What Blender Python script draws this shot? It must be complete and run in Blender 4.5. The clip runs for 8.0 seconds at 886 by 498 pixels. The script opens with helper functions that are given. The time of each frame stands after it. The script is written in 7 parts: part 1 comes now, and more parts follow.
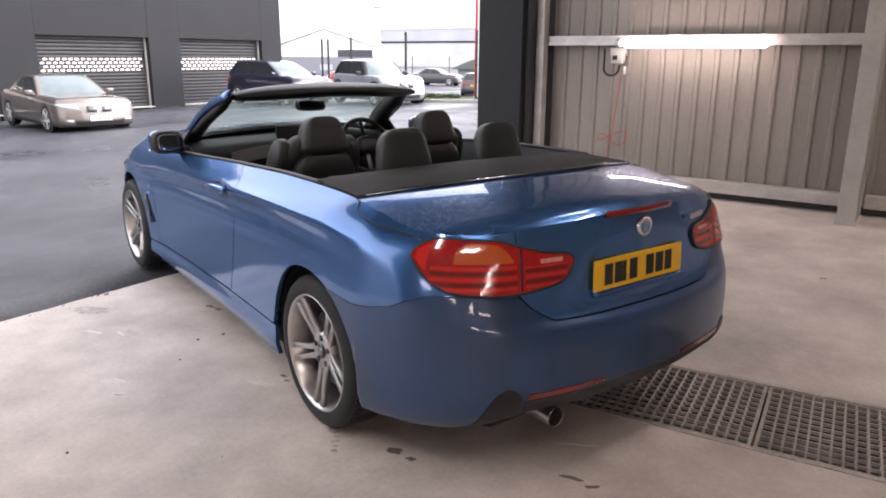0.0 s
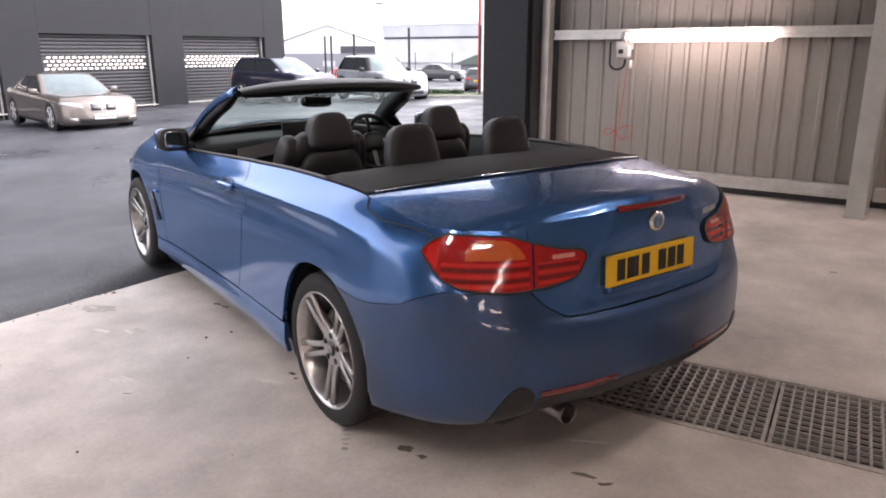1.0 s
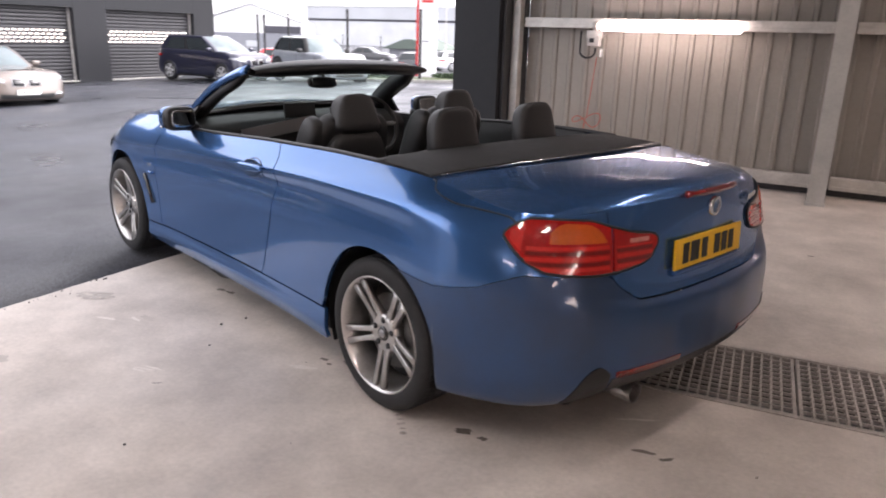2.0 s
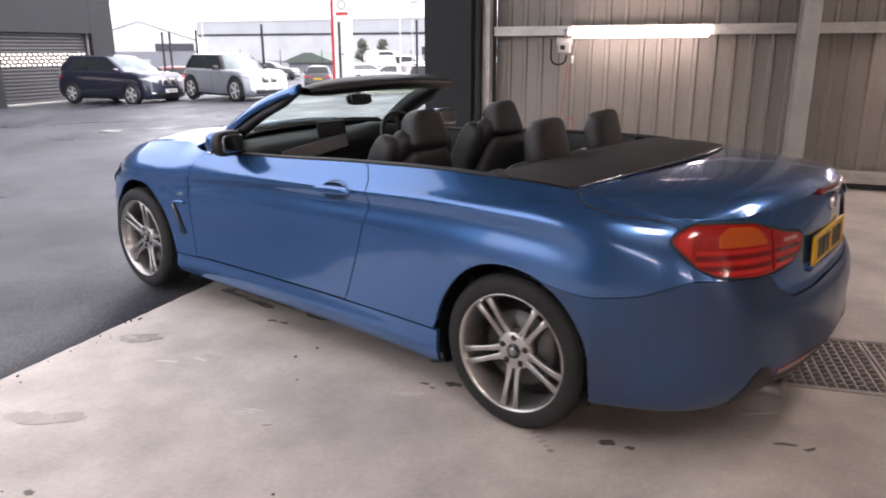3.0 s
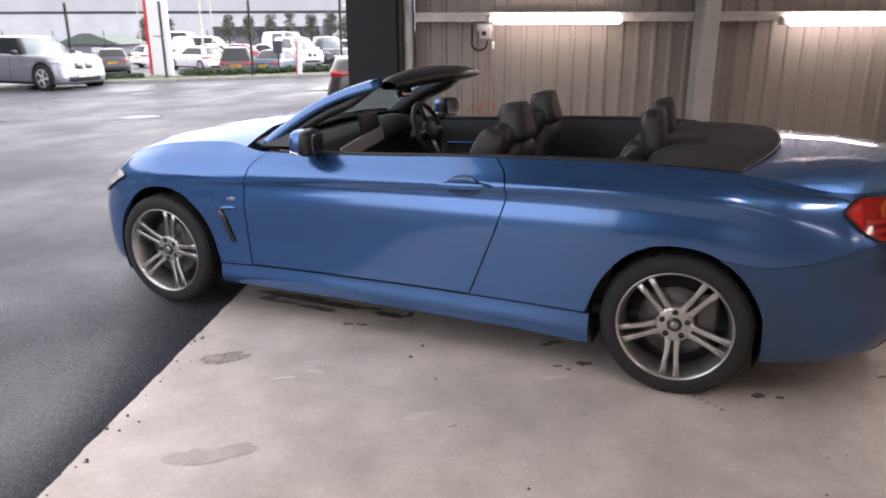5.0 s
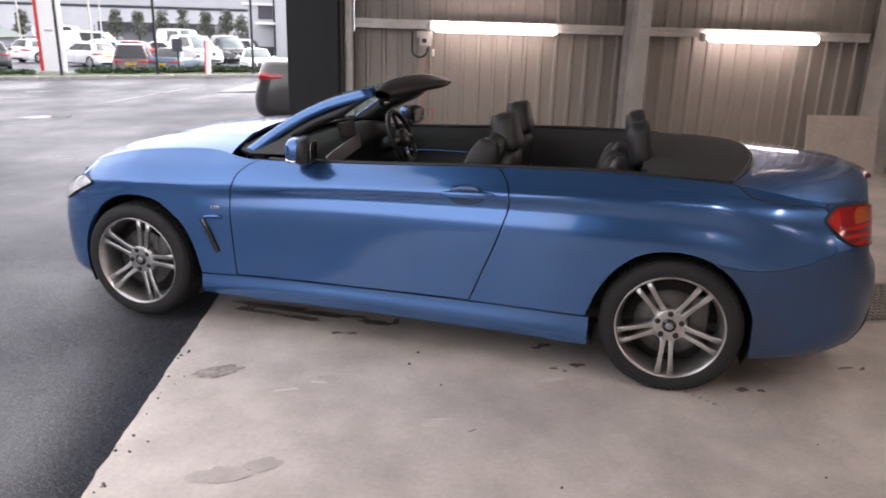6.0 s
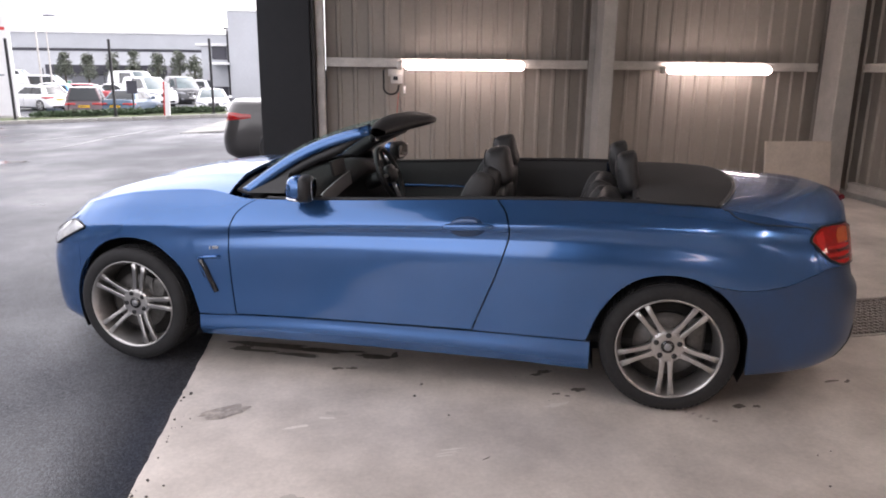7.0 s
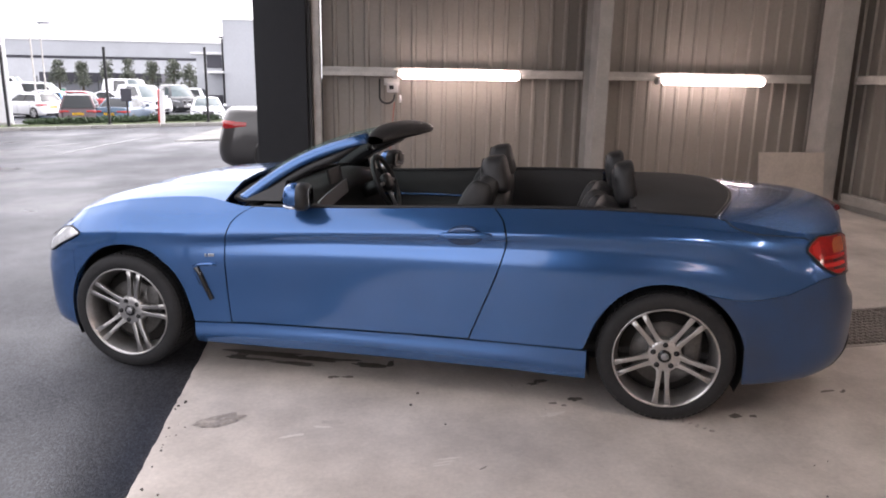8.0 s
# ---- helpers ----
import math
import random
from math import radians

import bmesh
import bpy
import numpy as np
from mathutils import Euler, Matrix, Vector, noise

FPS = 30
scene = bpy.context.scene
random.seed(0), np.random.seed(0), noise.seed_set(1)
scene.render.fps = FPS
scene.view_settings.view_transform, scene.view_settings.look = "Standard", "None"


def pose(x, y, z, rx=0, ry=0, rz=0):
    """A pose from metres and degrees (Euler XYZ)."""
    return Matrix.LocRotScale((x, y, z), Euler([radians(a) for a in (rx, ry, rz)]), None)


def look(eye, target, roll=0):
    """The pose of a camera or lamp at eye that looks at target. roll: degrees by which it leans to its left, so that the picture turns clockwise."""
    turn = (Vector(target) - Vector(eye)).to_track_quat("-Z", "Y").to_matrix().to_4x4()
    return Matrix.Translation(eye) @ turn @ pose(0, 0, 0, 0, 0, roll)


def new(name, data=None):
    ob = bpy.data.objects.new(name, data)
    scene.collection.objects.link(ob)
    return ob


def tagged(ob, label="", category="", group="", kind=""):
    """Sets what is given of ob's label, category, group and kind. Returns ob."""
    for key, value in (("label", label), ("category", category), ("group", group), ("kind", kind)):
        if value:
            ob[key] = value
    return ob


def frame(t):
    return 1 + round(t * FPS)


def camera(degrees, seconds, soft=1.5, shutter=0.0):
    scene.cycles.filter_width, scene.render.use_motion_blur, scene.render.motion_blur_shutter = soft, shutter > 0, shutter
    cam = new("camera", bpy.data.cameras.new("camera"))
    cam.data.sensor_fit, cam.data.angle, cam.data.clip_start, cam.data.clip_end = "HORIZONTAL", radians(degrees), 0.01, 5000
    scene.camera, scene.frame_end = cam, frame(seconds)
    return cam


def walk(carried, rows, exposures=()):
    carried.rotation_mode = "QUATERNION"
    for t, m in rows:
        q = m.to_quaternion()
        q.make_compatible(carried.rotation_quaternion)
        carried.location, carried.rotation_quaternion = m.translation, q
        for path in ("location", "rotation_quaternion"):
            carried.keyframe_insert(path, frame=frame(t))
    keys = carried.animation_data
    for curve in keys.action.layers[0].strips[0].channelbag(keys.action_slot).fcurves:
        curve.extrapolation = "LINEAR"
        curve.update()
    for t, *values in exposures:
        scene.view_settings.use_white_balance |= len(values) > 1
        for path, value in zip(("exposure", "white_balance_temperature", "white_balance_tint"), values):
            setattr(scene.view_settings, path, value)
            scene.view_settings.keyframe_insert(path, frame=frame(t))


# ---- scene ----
cam = camera(63.70, 8.0, soft=1.85, shutter=0.5)
PATH = [
    (0, (1.935, -1.965, 1.490), (0.844, -0.372, 0.967), 0.37),
    (0.5, (1.925, -1.968, 1.485), (0.821, -0.385, 0.960), 0.06),
    (1, (1.904, -1.961, 1.486), (0.806, -0.377, 0.952), -0.07),
    (1.2, (1.865, -1.971, 1.484), (0.764, -0.391, 0.945), 0.22),
    (2.3, (1.221, -2.357, 1.463), (0.395, -0.619, 0.918), 0.63),
    (2.5, (1.042, -2.417, 1.456), (0.241, -0.656, 0.947), -1.30),
    (3, (0.657, -2.545, 1.472), (-0.023, -0.743, 0.931), -0.15),
    (3.5, (0.229, -2.711, 1.491), (-0.333, -0.874, 0.935), 0.32),
    (4, (-0.139, -2.782, 1.485), (-0.532, -0.906, 0.914), -0.96),
    (4.2, (-0.277, -2.817, 1.501), (-0.625, -0.937, 0.917), -0.04),
    (5.3, (-0.936, -2.917, 1.546), (-1.018, -1.008, 0.956), 0.24),
    (5.5, (-1.037, -2.918, 1.554), (-1.076, -1.005, 0.971), 1.16),
    (6, (-1.249, -2.956, 1.568), (-1.119, -1.046, 0.989), 1.72),
    (6.5, (-1.397, -2.991, 1.580), (-1.222, -1.062, 1.078), 0.19),
    (7, (-1.458, -3.008, 1.576), (-1.214, -1.083, 1.090), 0.61),
    (7.5, (-1.476, -3.006, 1.574), (-1.222, -1.081, 1.093), 1.05),
    (8, (-1.474, -3.003, 1.570), (-1.212, -1.074, 1.110), 0.98),
]
walk(cam, [(t, look(eye, target, roll)) for t, eye, target, roll in PATH],
     exposures=[(0.0, 1.10), (1.5, 1.06), (3.0, 0.95), (5.5, 0.725), (8.0, 0.735)])

# ---- light ----
world = bpy.data.worlds.new("overcast")
scene.world = world
world.use_nodes = True
wn = world.node_tree
wn.nodes.clear()
sky = wn.nodes.new("ShaderNodeTexSky")
sky.sky_type, sky.sun_disc = "NISHITA", False
sky.sun_elevation, sky.sun_rotation = radians(45), radians(55)
sky.air_density, sky.dust_density, sky.ozone_density = 1.0, 4.0, 1.0
grey = wn.nodes.new("ShaderNodeHueSaturation")
grey.inputs["Saturation"].default_value = 0.10
grey.inputs["Value"].default_value = 4.3
bg = wn.nodes.new("ShaderNodeBackground")
bg.inputs["Strength"].default_value = SKY = 0.15
wout = wn.nodes.new("ShaderNodeOutputWorld")
wn.links.new(sky.outputs[0], grey.inputs["Color"])
cloud = wn.nodes.new("ShaderNodeMix")
cloud.data_type = "RGBA"
cloud.inputs[0].default_value = 0.65
cloud.inputs[7].default_value = (7.4, 7.45, 7.6, 1)          # the even cloud cover
wn.links.new(grey.outputs[0], cloud.inputs[6])
wn.links.new(cloud.outputs[2], bg.inputs["Color"])
wn.links.new(bg.outputs[0], wout.inputs["Surface"])
sun = new("sun", bpy.data.lights.new("sun", "SUN"))
sun.data.energy, sun.data.angle, sun.data.color = 0.5, radians(40), (1.0, 0.97, 0.93)
sun.matrix_world = look((2, 12, 18), (0, 0, 0))
scene.view_settings.use_white_balance = True
scene.view_settings.white_balance_temperature = 6500
scene.view_settings.white_balance_tint = 18


# ---- materials ----
def material(name, base, rough=0.5, metal=0.0, grain=0.0, scale=40.0, blotch=0.0, blotch_scale=1.2, bump=0.0, bump_scale=120.0,
             coat=0.0, spec=0.5, emit=0.0, rough_var=0.0, transmit=0.0, tint=None, pieces=0.0):
    """A surface with variation at two scales: fine grain and large blotches in colour and gloss, and a fine relief."""
    m = bpy.data.materials.new(name)
    m.use_nodes = True
    nt = m.node_tree
    b = nt.nodes["Principled BSDF"]
    b.inputs["Roughness"].default_value, b.inputs["Metallic"].default_value = rough, metal
    b.inputs["Coat Weight"].default_value, b.inputs["Coat Roughness"].default_value = coat, 0.025
    b.inputs["Specular IOR Level"].default_value = spec
    b.inputs["Transmission Weight"].default_value = transmit
    tc = nt.nodes.new("ShaderNodeTexCoord")
    colour = None
    node = nt.nodes.new("ShaderNodeRGB")
    node.outputs[0].default_value = (*base, 1)
    colour = node.outputs[0]

    def noise_tex(s, detail=4.0, r=0.6):
        n = nt.nodes.new("ShaderNodeTexNoise")
        n.inputs["Scale"].default_value, n.inputs["Detail"].default_value, n.inputs["Roughness"].default_value = s, detail, r
        nt.links.new(tc.outputs["Object"], n.inputs["Vector"])
        return n.outputs["Fac"]

    def vary(col, fac, amount):
        mp = nt.nodes.new("ShaderNodeMapRange")
        mp.inputs["From Min"].default_value, mp.inputs["From Max"].default_value = 0.3, 0.7
        mp.inputs["To Min"].default_value, mp.inputs["To Max"].default_value = 1 - amount, 1 + amount
        nt.links.new(fac, mp.inputs["Value"])
        mul = nt.nodes.new("ShaderNodeMix")
        mul.data_type, mul.blend_type = "RGBA", "MULTIPLY"
        mul.inputs[0].default_value = 1.0
        nt.links.new(col, mul.inputs[6])
        nt.links.new(mp.outputs[0], mul.inputs[7])
        return mul.outputs[2]

    if blotch:
        f = noise_tex(blotch_scale, 5.0)
        if tint:
            mixer = nt.nodes.new("ShaderNodeMix")
            mixer.data_type = "RGBA"
            ramp = nt.nodes.new("ShaderNodeMapRange")
            ramp.inputs["From Min"].default_value, ramp.inputs["From Max"].default_value = 0.42, 0.68
            ramp.inputs["To Max"].default_value = blotch
            nt.links.new(f, ramp.inputs["Value"])
            nt.links.new(ramp.outputs[0], mixer.inputs[0])
            nt.links.new(colour, mixer.inputs[6])
            mixer.inputs[7].default_value = (*tint, 1)
            colour = mixer.outputs[2]
        else:
            colour = vary(colour, f, blotch)
        if rough_var:
            mp = nt.nodes.new("ShaderNodeMapRange")
            mp.inputs["From Min"].default_value, mp.inputs["From Max"].default_value = 0.35, 0.65
            mp.inputs["To Min"].default_value, mp.inputs["To Max"].default_value = max(0.02, rough - rough_var), min(1, rough + rough_var)
            nt.links.new(noise_tex(blotch_scale * 0.7, 4.0), mp.inputs["Value"])
            nt.links.new(mp.outputs[0], b.inputs["Roughness"])
    if grain:
        colour = vary(colour, noise_tex(scale, 3.0, 0.7), grain)
    if pieces:
        info = nt.nodes.new("ShaderNodeObjectInfo")
        mp = nt.nodes.new("ShaderNodeMapRange")
        mp.inputs["To Min"].default_value, mp.inputs["To Max"].default_value = 1 - pieces, 1 + pieces
        nt.links.new(info.outputs["Random"], mp.inputs["Value"])
        mul = nt.nodes.new("ShaderNodeMix")
        mul.data_type, mul.blend_type = "RGBA", "MULTIPLY"
        mul.inputs[0].default_value = 1.0
        nt.links.new(colour, mul.inputs[6])
        nt.links.new(mp.outputs[0], mul.inputs[7])
        colour = mul.outputs[2]
    nt.links.new(colour, b.inputs["Base Color"])
    if emit:
        nt.links.new(colour, b.inputs["Emission Color"])
        b.inputs["Emission Strength"].default_value = emit
    if bump:
        bp = nt.nodes.new("ShaderNodeBump")
        bp.inputs["Strength"].default_value, bp.inputs["Distance"].default_value = bump, 0.004
        nt.links.new(noise_tex(bump_scale, 3.0), bp.inputs["Height"])
        nt.links.new(bp.outputs[0], b.inputs["Normal"])
    return m


def add_chips(m, scale, amount, depth):
    """Stones of many tones set in the binder, each standing a little proud."""
    nt = m.node_tree
    b = nt.nodes["Principled BSDF"]
    tc = nt.nodes.new("ShaderNodeTexCoord")
    v = nt.nodes.new("ShaderNodeTexVoronoi")
    v.inputs["Scale"].default_value = scale
    nt.links.new(tc.outputs["Object"], v.inputs["Vector"])
    tone = nt.nodes.new("ShaderNodeSeparateColor")
    nt.links.new(v.outputs["Color"], tone.inputs[0])
    mp = nt.nodes.new("ShaderNodeMapRange")
    mp.inputs["To Min"].default_value, mp.inputs["To Max"].default_value = 1 - amount, 1 + amount
    nt.links.new(tone.outputs[0], mp.inputs["Value"])
    mul = nt.nodes.new("ShaderNodeMix")
    mul.data_type, mul.blend_type = "RGBA", "MULTIPLY"
    mul.inputs[0].default_value = 1.0
    link = b.inputs["Base Color"].links[0]
    nt.links.new(link.from_socket, mul.inputs[6])
    nt.links.new(mp.outputs[0], mul.inputs[7])
    nt.links.new(mul.outputs[2], b.inputs["Base Color"])
    bp = nt.nodes.new("ShaderNodeBump")
    bp.inputs["Strength"].default_value, bp.inputs["Distance"].default_value = 0.8, depth
    bp.invert = True
    nt.links.new(v.outputs["Distance"], bp.inputs["Height"])
    nt.links.new(b.inputs["Normal"].links[0].from_socket, bp.inputs["Normal"])
    nt.links.new(bp.outputs[0], b.inputs["Normal"])


def paint(name, base, metal=0.65, rough=0.21, drops=False, flake=(1.0, 1.0, 1.0), film=0.03):
    """Metallic car paint under clear lacquer; with rain drops standing on it where asked."""
    m = material(name, base, rough=rough, metal=metal, grain=0.10, scale=900.0, blotch=0.05, blotch_scale=2.0, coat=1.0)
    nt = m.node_tree
    b = nt.nodes["Principled BSDF"]
    b.inputs["Specular Tint"].default_value = (*flake, 1.0)
    b.inputs["Coat Roughness"].default_value = film
    if drops:
        tc = nt.nodes.new("ShaderNodeTexCoord")
        v = nt.nodes.new("ShaderNodeTexVoronoi")
        v.inputs["Scale"].default_value = 270.0
        v.inputs["Randomness"].default_value = 1.0
        where = nt.nodes.new("ShaderNodeTexNoise")
        where.inputs["Scale"].default_value = 3.2
        nt.links.new(tc.outputs["Object"], v.inputs["Vector"])
        nt.links.new(tc.outputs["Object"], where.inputs["Vector"])
        dome = nt.nodes.new("ShaderNodeMapRange")
        dome.inputs["From Min"].default_value, dome.inputs["From Max"].default_value = 0.42, 0.05
        nt.links.new(v.outputs["Distance"], dome.inputs["Value"])
        mask = nt.nodes.new("ShaderNodeMapRange")
        mask.inputs["From Min"].default_value, mask.inputs["From Max"].default_value = 0.24, 0.42
        nt.links.new(where.outputs["Fac"], mask.inputs["Value"])
        some = nt.nodes.new("ShaderNodeSeparateColor")
        nt.links.new(v.outputs["Color"], some.inputs[0])
        keep = nt.nodes.new("ShaderNodeMapRange")
        keep.inputs["From Min"].default_value, keep.inputs["From Max"].default_value = 0.45, 0.62
        nt.links.new(some.outputs[0], keep.inputs["Value"])
        only = nt.nodes.new("ShaderNodeMath")
        only.operation = "MULTIPLY"
        nt.links.new(dome.outputs[0], only.inputs[0])
        nt.links.new(keep.outputs[0], only.inputs[1])
        mul = nt.nodes.new("ShaderNodeMath")
        mul.operation = "MULTIPLY"
        nt.links.new(only.outputs[0], mul.inputs[0])
        nt.links.new(mask.outputs[0], mul.inputs[1])
        bp = nt.nodes.new("ShaderNodeBump")
        bp.inputs["Strength"].default_value, bp.inputs["Distance"].default_value = 0.55, 0.0014
        nt.links.new(mul.outputs[0], bp.inputs["Height"])
        nt.links.new(bp.outputs[0], b.inputs["Coat Normal"])
        nt.links.new(bp.outputs[0], b.inputs["Normal"])
    return m


FLAKE = (0.40, 0.62, 0.97)
BLUE = paint("blue_metallic_paint", (0.050, 0.138, 0.338), rough=0.235, flake=FLAKE, film=0.07)
BLUE_WET = paint("blue_metallic_paint_wet", (0.050, 0.138, 0.338), rough=0.26, drops=True, flake=FLAKE)
# road film in the blotches; base also darkened for the tail's weaker reflection
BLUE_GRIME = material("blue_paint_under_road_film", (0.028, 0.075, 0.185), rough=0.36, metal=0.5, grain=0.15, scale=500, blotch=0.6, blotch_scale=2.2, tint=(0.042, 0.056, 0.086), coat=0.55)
# body blue darkened: the shade inside the handle recess, put into the colour
RECESS_SHADE = paint("blue_paint_shaded", (0.014, 0.042, 0.110), flake=FLAKE)
VALANCE = material("valance_plastic", (0.022, 0.022, 0.024), rough=0.55, grain=0.25, scale=200, blotch=0.6, blotch_scale=6, tint=(0.045, 0.040, 0.036), bump=0.2, bump_scale=400)
BLACK = material("black_plastic", (0.012, 0.012, 0.013), rough=0.45, grain=0.2, scale=300, bump=0.15, bump_scale=500)
GLOSS_BLACK = material("gloss_black", (0.008, 0.008, 0.009), rough=0.12, coat=0.6)
RUBBER = material("tyre_rubber", (0.013, 0.013, 0.014), rough=0.75, grain=0.25, scale=60, blotch=0.35, blotch_scale=6, bump=0.3, bump_scale=200)
SILVER = material("alloy_silver", (0.56, 0.55, 0.54), rough=0.30, metal=0.90, grain=0.08, scale=80, blotch=0.35, blotch_scale=9, tint=(0.30, 0.27, 0.24))
BRAKE = material("brake_iron", (0.12, 0.115, 0.11), rough=0.45, metal=0.8, grain=0.2, scale=60)
PIPE = material("exhaust_steel", (0.26, 0.245, 0.235), rough=0.28, metal=0.95, grain=0.15, scale=60, blotch=0.3, blotch_scale=14)
EMBLEM_FACE = material("emblem_enamel", (0.10, 0.17, 0.30), rough=0.2, coat=1.0, blotch=0.5, blotch_scale=30, tint=(0.45, 0.47, 0.5))
CHROME = material("chrome", (0.75, 0.75, 0.76), rough=0.08, metal=1.0, blotch=0.05, blotch_scale=8)
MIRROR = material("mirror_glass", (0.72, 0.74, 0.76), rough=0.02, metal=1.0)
# mirror colour lowered to stand in for the dark cabin it reflects
MIRROR_DARKENED = material("darkened_mirror_glass", (0.38, 0.39, 0.41), rough=0.03, metal=1.0)
LEATHER = material("black_leather", (0.016, 0.016, 0.017), rough=0.48, grain=0.15, scale=90, bump=0.35, bump_scale=260, blotch=0.2, blotch_scale=5)
TRIM = material("interior_trim", (0.014, 0.014, 0.015), rough=0.6, grain=0.2, scale=200, bump=0.25, bump_scale=400)
TRIM_GREY = material("interior_silver_trim", (0.30, 0.30, 0.31), rough=0.35, metal=0.5, grain=0.05, scale=200)
COVER = material("tonneau_cloth", (0.020, 0.020, 0.021), rough=0.8, grain=0.3, scale=400, bump=0.4, bump_scale=700, blotch=0.3, blotch_scale=4)
RED_LENS = material("red_lens", (0.34, 0.006, 0.006), rough=0.12, coat=0.7, grain=0.12, scale=60, blotch=0.5, blotch_scale=16, tint=(0.46, 0.012, 0.009))
RED_GLOW = material("bright_red_guide", (0.58, 0.018, 0.014), rough=0.15, coat=0.7, grain=0.1, scale=80)
RED_DARK = material("dark_red_lens", (0.17, 0.005, 0.005), rough=0.10, coat=1.0, grain=0.2, scale=90)
AMBER_LENS = material("amber_lens", (0.52, 0.085, 0.010), rough=0.14, coat=1.0, grain=0.1, scale=60)
CLEAR_LENS = material("clear_lens", (0.88, 0.89, 0.91), rough=0.16, coat=1.0, metal=0.3, grain=0.1, scale=30, blotch=0.3, blotch_scale=12)
CLEAR_RED = material("milky_red_lens", (0.62, 0.24, 0.20), rough=0.2, coat=1.0, grain=0.2, scale=60)
PLATE_YELLOW = material("plate_yellow", (0.80, 0.46, 0.012), rough=0.35, grain=0.05, scale=200)
PLATE_WHITE = material("plate_white", (0.75, 0.75, 0.74), rough=0.35, grain=0.05, scale=200)
PLATE_INK = material("plate_ink", (0.012, 0.012, 0.012), rough=0.5)


def glass_material(name, colour, rough=0.0, wet=0.0):
    """Thin clear glass; wet: the share of it that a film of rain makes milky."""
    m = bpy.data.materials.new(name)
    m.use_nodes = True
    nt = m.node_tree
    nt.nodes.clear()
    out = nt.nodes.new("ShaderNodeOutputMaterial")
    mix = nt.nodes.new("ShaderNodeMixShader")
    tr = nt.nodes.new("ShaderNodeBsdfTransparent")
    tr.inputs["Color"].default_value = (*colour, 1)
    gl = nt.nodes.new("ShaderNodeBsdfGlossy")
    gl.inputs["Roughness"].default_value = rough
    mix.inputs[0].default_value = 0.07
    nt.links.new(tr.outputs[0], mix.inputs[1])
    nt.links.new(gl.outputs[0], mix.inputs[2])
    film = nt.nodes.new("ShaderNodeMixShader")
    film.inputs[0].default_value = wet
    mist = nt.nodes.new("ShaderNodeBsdfTranslucent")
    mist.inputs["Color"].default_value = (0.62, 0.74, 0.72, 1)
    nt.links.new(mix.outputs[0], film.inputs[1])
    nt.links.new(mist.outputs[0], film.inputs[2])
    nt.links.new(film.outputs[0], out.inputs["Surface"])
    return m


GLASS = glass_material("windscreen_glass", (0.80, 0.90, 0.87), 0.01, 0.15)
CAR_GLASS = material("tinted_car_glass", (0.02, 0.025, 0.028), rough=0.06, spec=0.4, coat=0.25)
SCREEN_GLASS = material("pale_windscreen", (0.10, 0.135, 0.145), rough=0.08, spec=0.4, coat=0.45, blotch=0.3, blotch_scale=1.5)

CONCRETE = material("concrete_floor", (0.55, 0.50, 0.455), rough=0.62, grain=0.08, scale=45, blotch=0.27, blotch_scale=1.9, bump=0.22, bump_scale=60, rough_var=0.15)
STAIN = material("oil_stain", (0.125, 0.105, 0.088), rough=0.45, grain=0.25, scale=50, blotch=0.3, blotch_scale=14)
DAMP = material("damp_patch", (0.34, 0.30, 0.265), rough=0.45, grain=0.2, scale=40, blotch=0.3, blotch_scale=10)
CHALK = material("chalk_mark", (0.70, 0.655, 0.61), rough=0.8, grain=0.05, scale=80)
FAINT = material("dried_patch", (0.475, 0.43, 0.39), rough=0.6, grain=0.06, scale=45, blotch=0.15, blotch_scale=6)
GRIT = material("loose_grit", (0.12, 0.11, 0.10), rough=0.9, grain=0.4, scale=60)
TARMAC = material("wet_tarmac", (0.044, 0.047, 0.057), rough=0.47, grain=0.5, scale=110, blotch=0.25, blotch_scale=0.5, bump=0.35, bump_scale=190, rough_var=0.22)
add_chips(TARMAC, 120.0, 0.6, 0.0016)
WET_FILM = material("wet_film_on_tarmac", (0.040, 0.043, 0.052), rough=0.27, grain=0.4, scale=110, blotch=0.2, blotch_scale=2.0, bump=0.12, bump_scale=190)
LAMP_GREY = material("lamp_glass_over_reflector", (0.42, 0.44, 0.47), rough=0.15, metal=0.4, grain=0.3, scale=30, blotch=0.5, blotch_scale=9, tint=(0.12, 0.12, 0.13), coat=0.6)
PALE_ALLOY = material("pale_alloy", (0.62, 0.62, 0.63), rough=0.35, metal=0.3, grain=0.05, scale=50)
CLADDING = material("steel_cladding", (0.275, 0.25, 0.225), rough=0.48, metal=0.15, grain=0.05, scale=25, blotch=0.10, blotch_scale=0.9, bump=0.05, bump_scale=20, pieces=0.05)
GALV = material("galvanised_steel", (0.56, 0.54, 0.51), rough=0.42, metal=0.45, grain=0.08, scale=50, blotch=0.18, blotch_scale=5)
POST_STEEL = material("grey_painted_steel", (0.42, 0.405, 0.38), rough=0.5, metal=0.1, grain=0.06, scale=40, blotch=0.15, blotch_scale=3)
GRATE_STEEL = material("grating_steel", (0.44, 0.41, 0.38), rough=0.48, metal=0.45, grain=0.2, scale=60, blotch=0.3, blotch_scale=7)
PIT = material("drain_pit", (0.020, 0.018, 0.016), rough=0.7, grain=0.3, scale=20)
ANTHRACITE = material("anthracite_cladding", (0.016, 0.017, 0.020), rough=0.6, spec=0.3, metal=0.0, grain=0.06, scale=12, blotch=0.10, blotch_scale=0.6)
ANTHRACITE_DARK = material("anthracite_frame", (0.030, 0.030, 0.033), rough=0.45, grain=0.1, scale=15, blotch=0.15, blotch_scale=1.0)
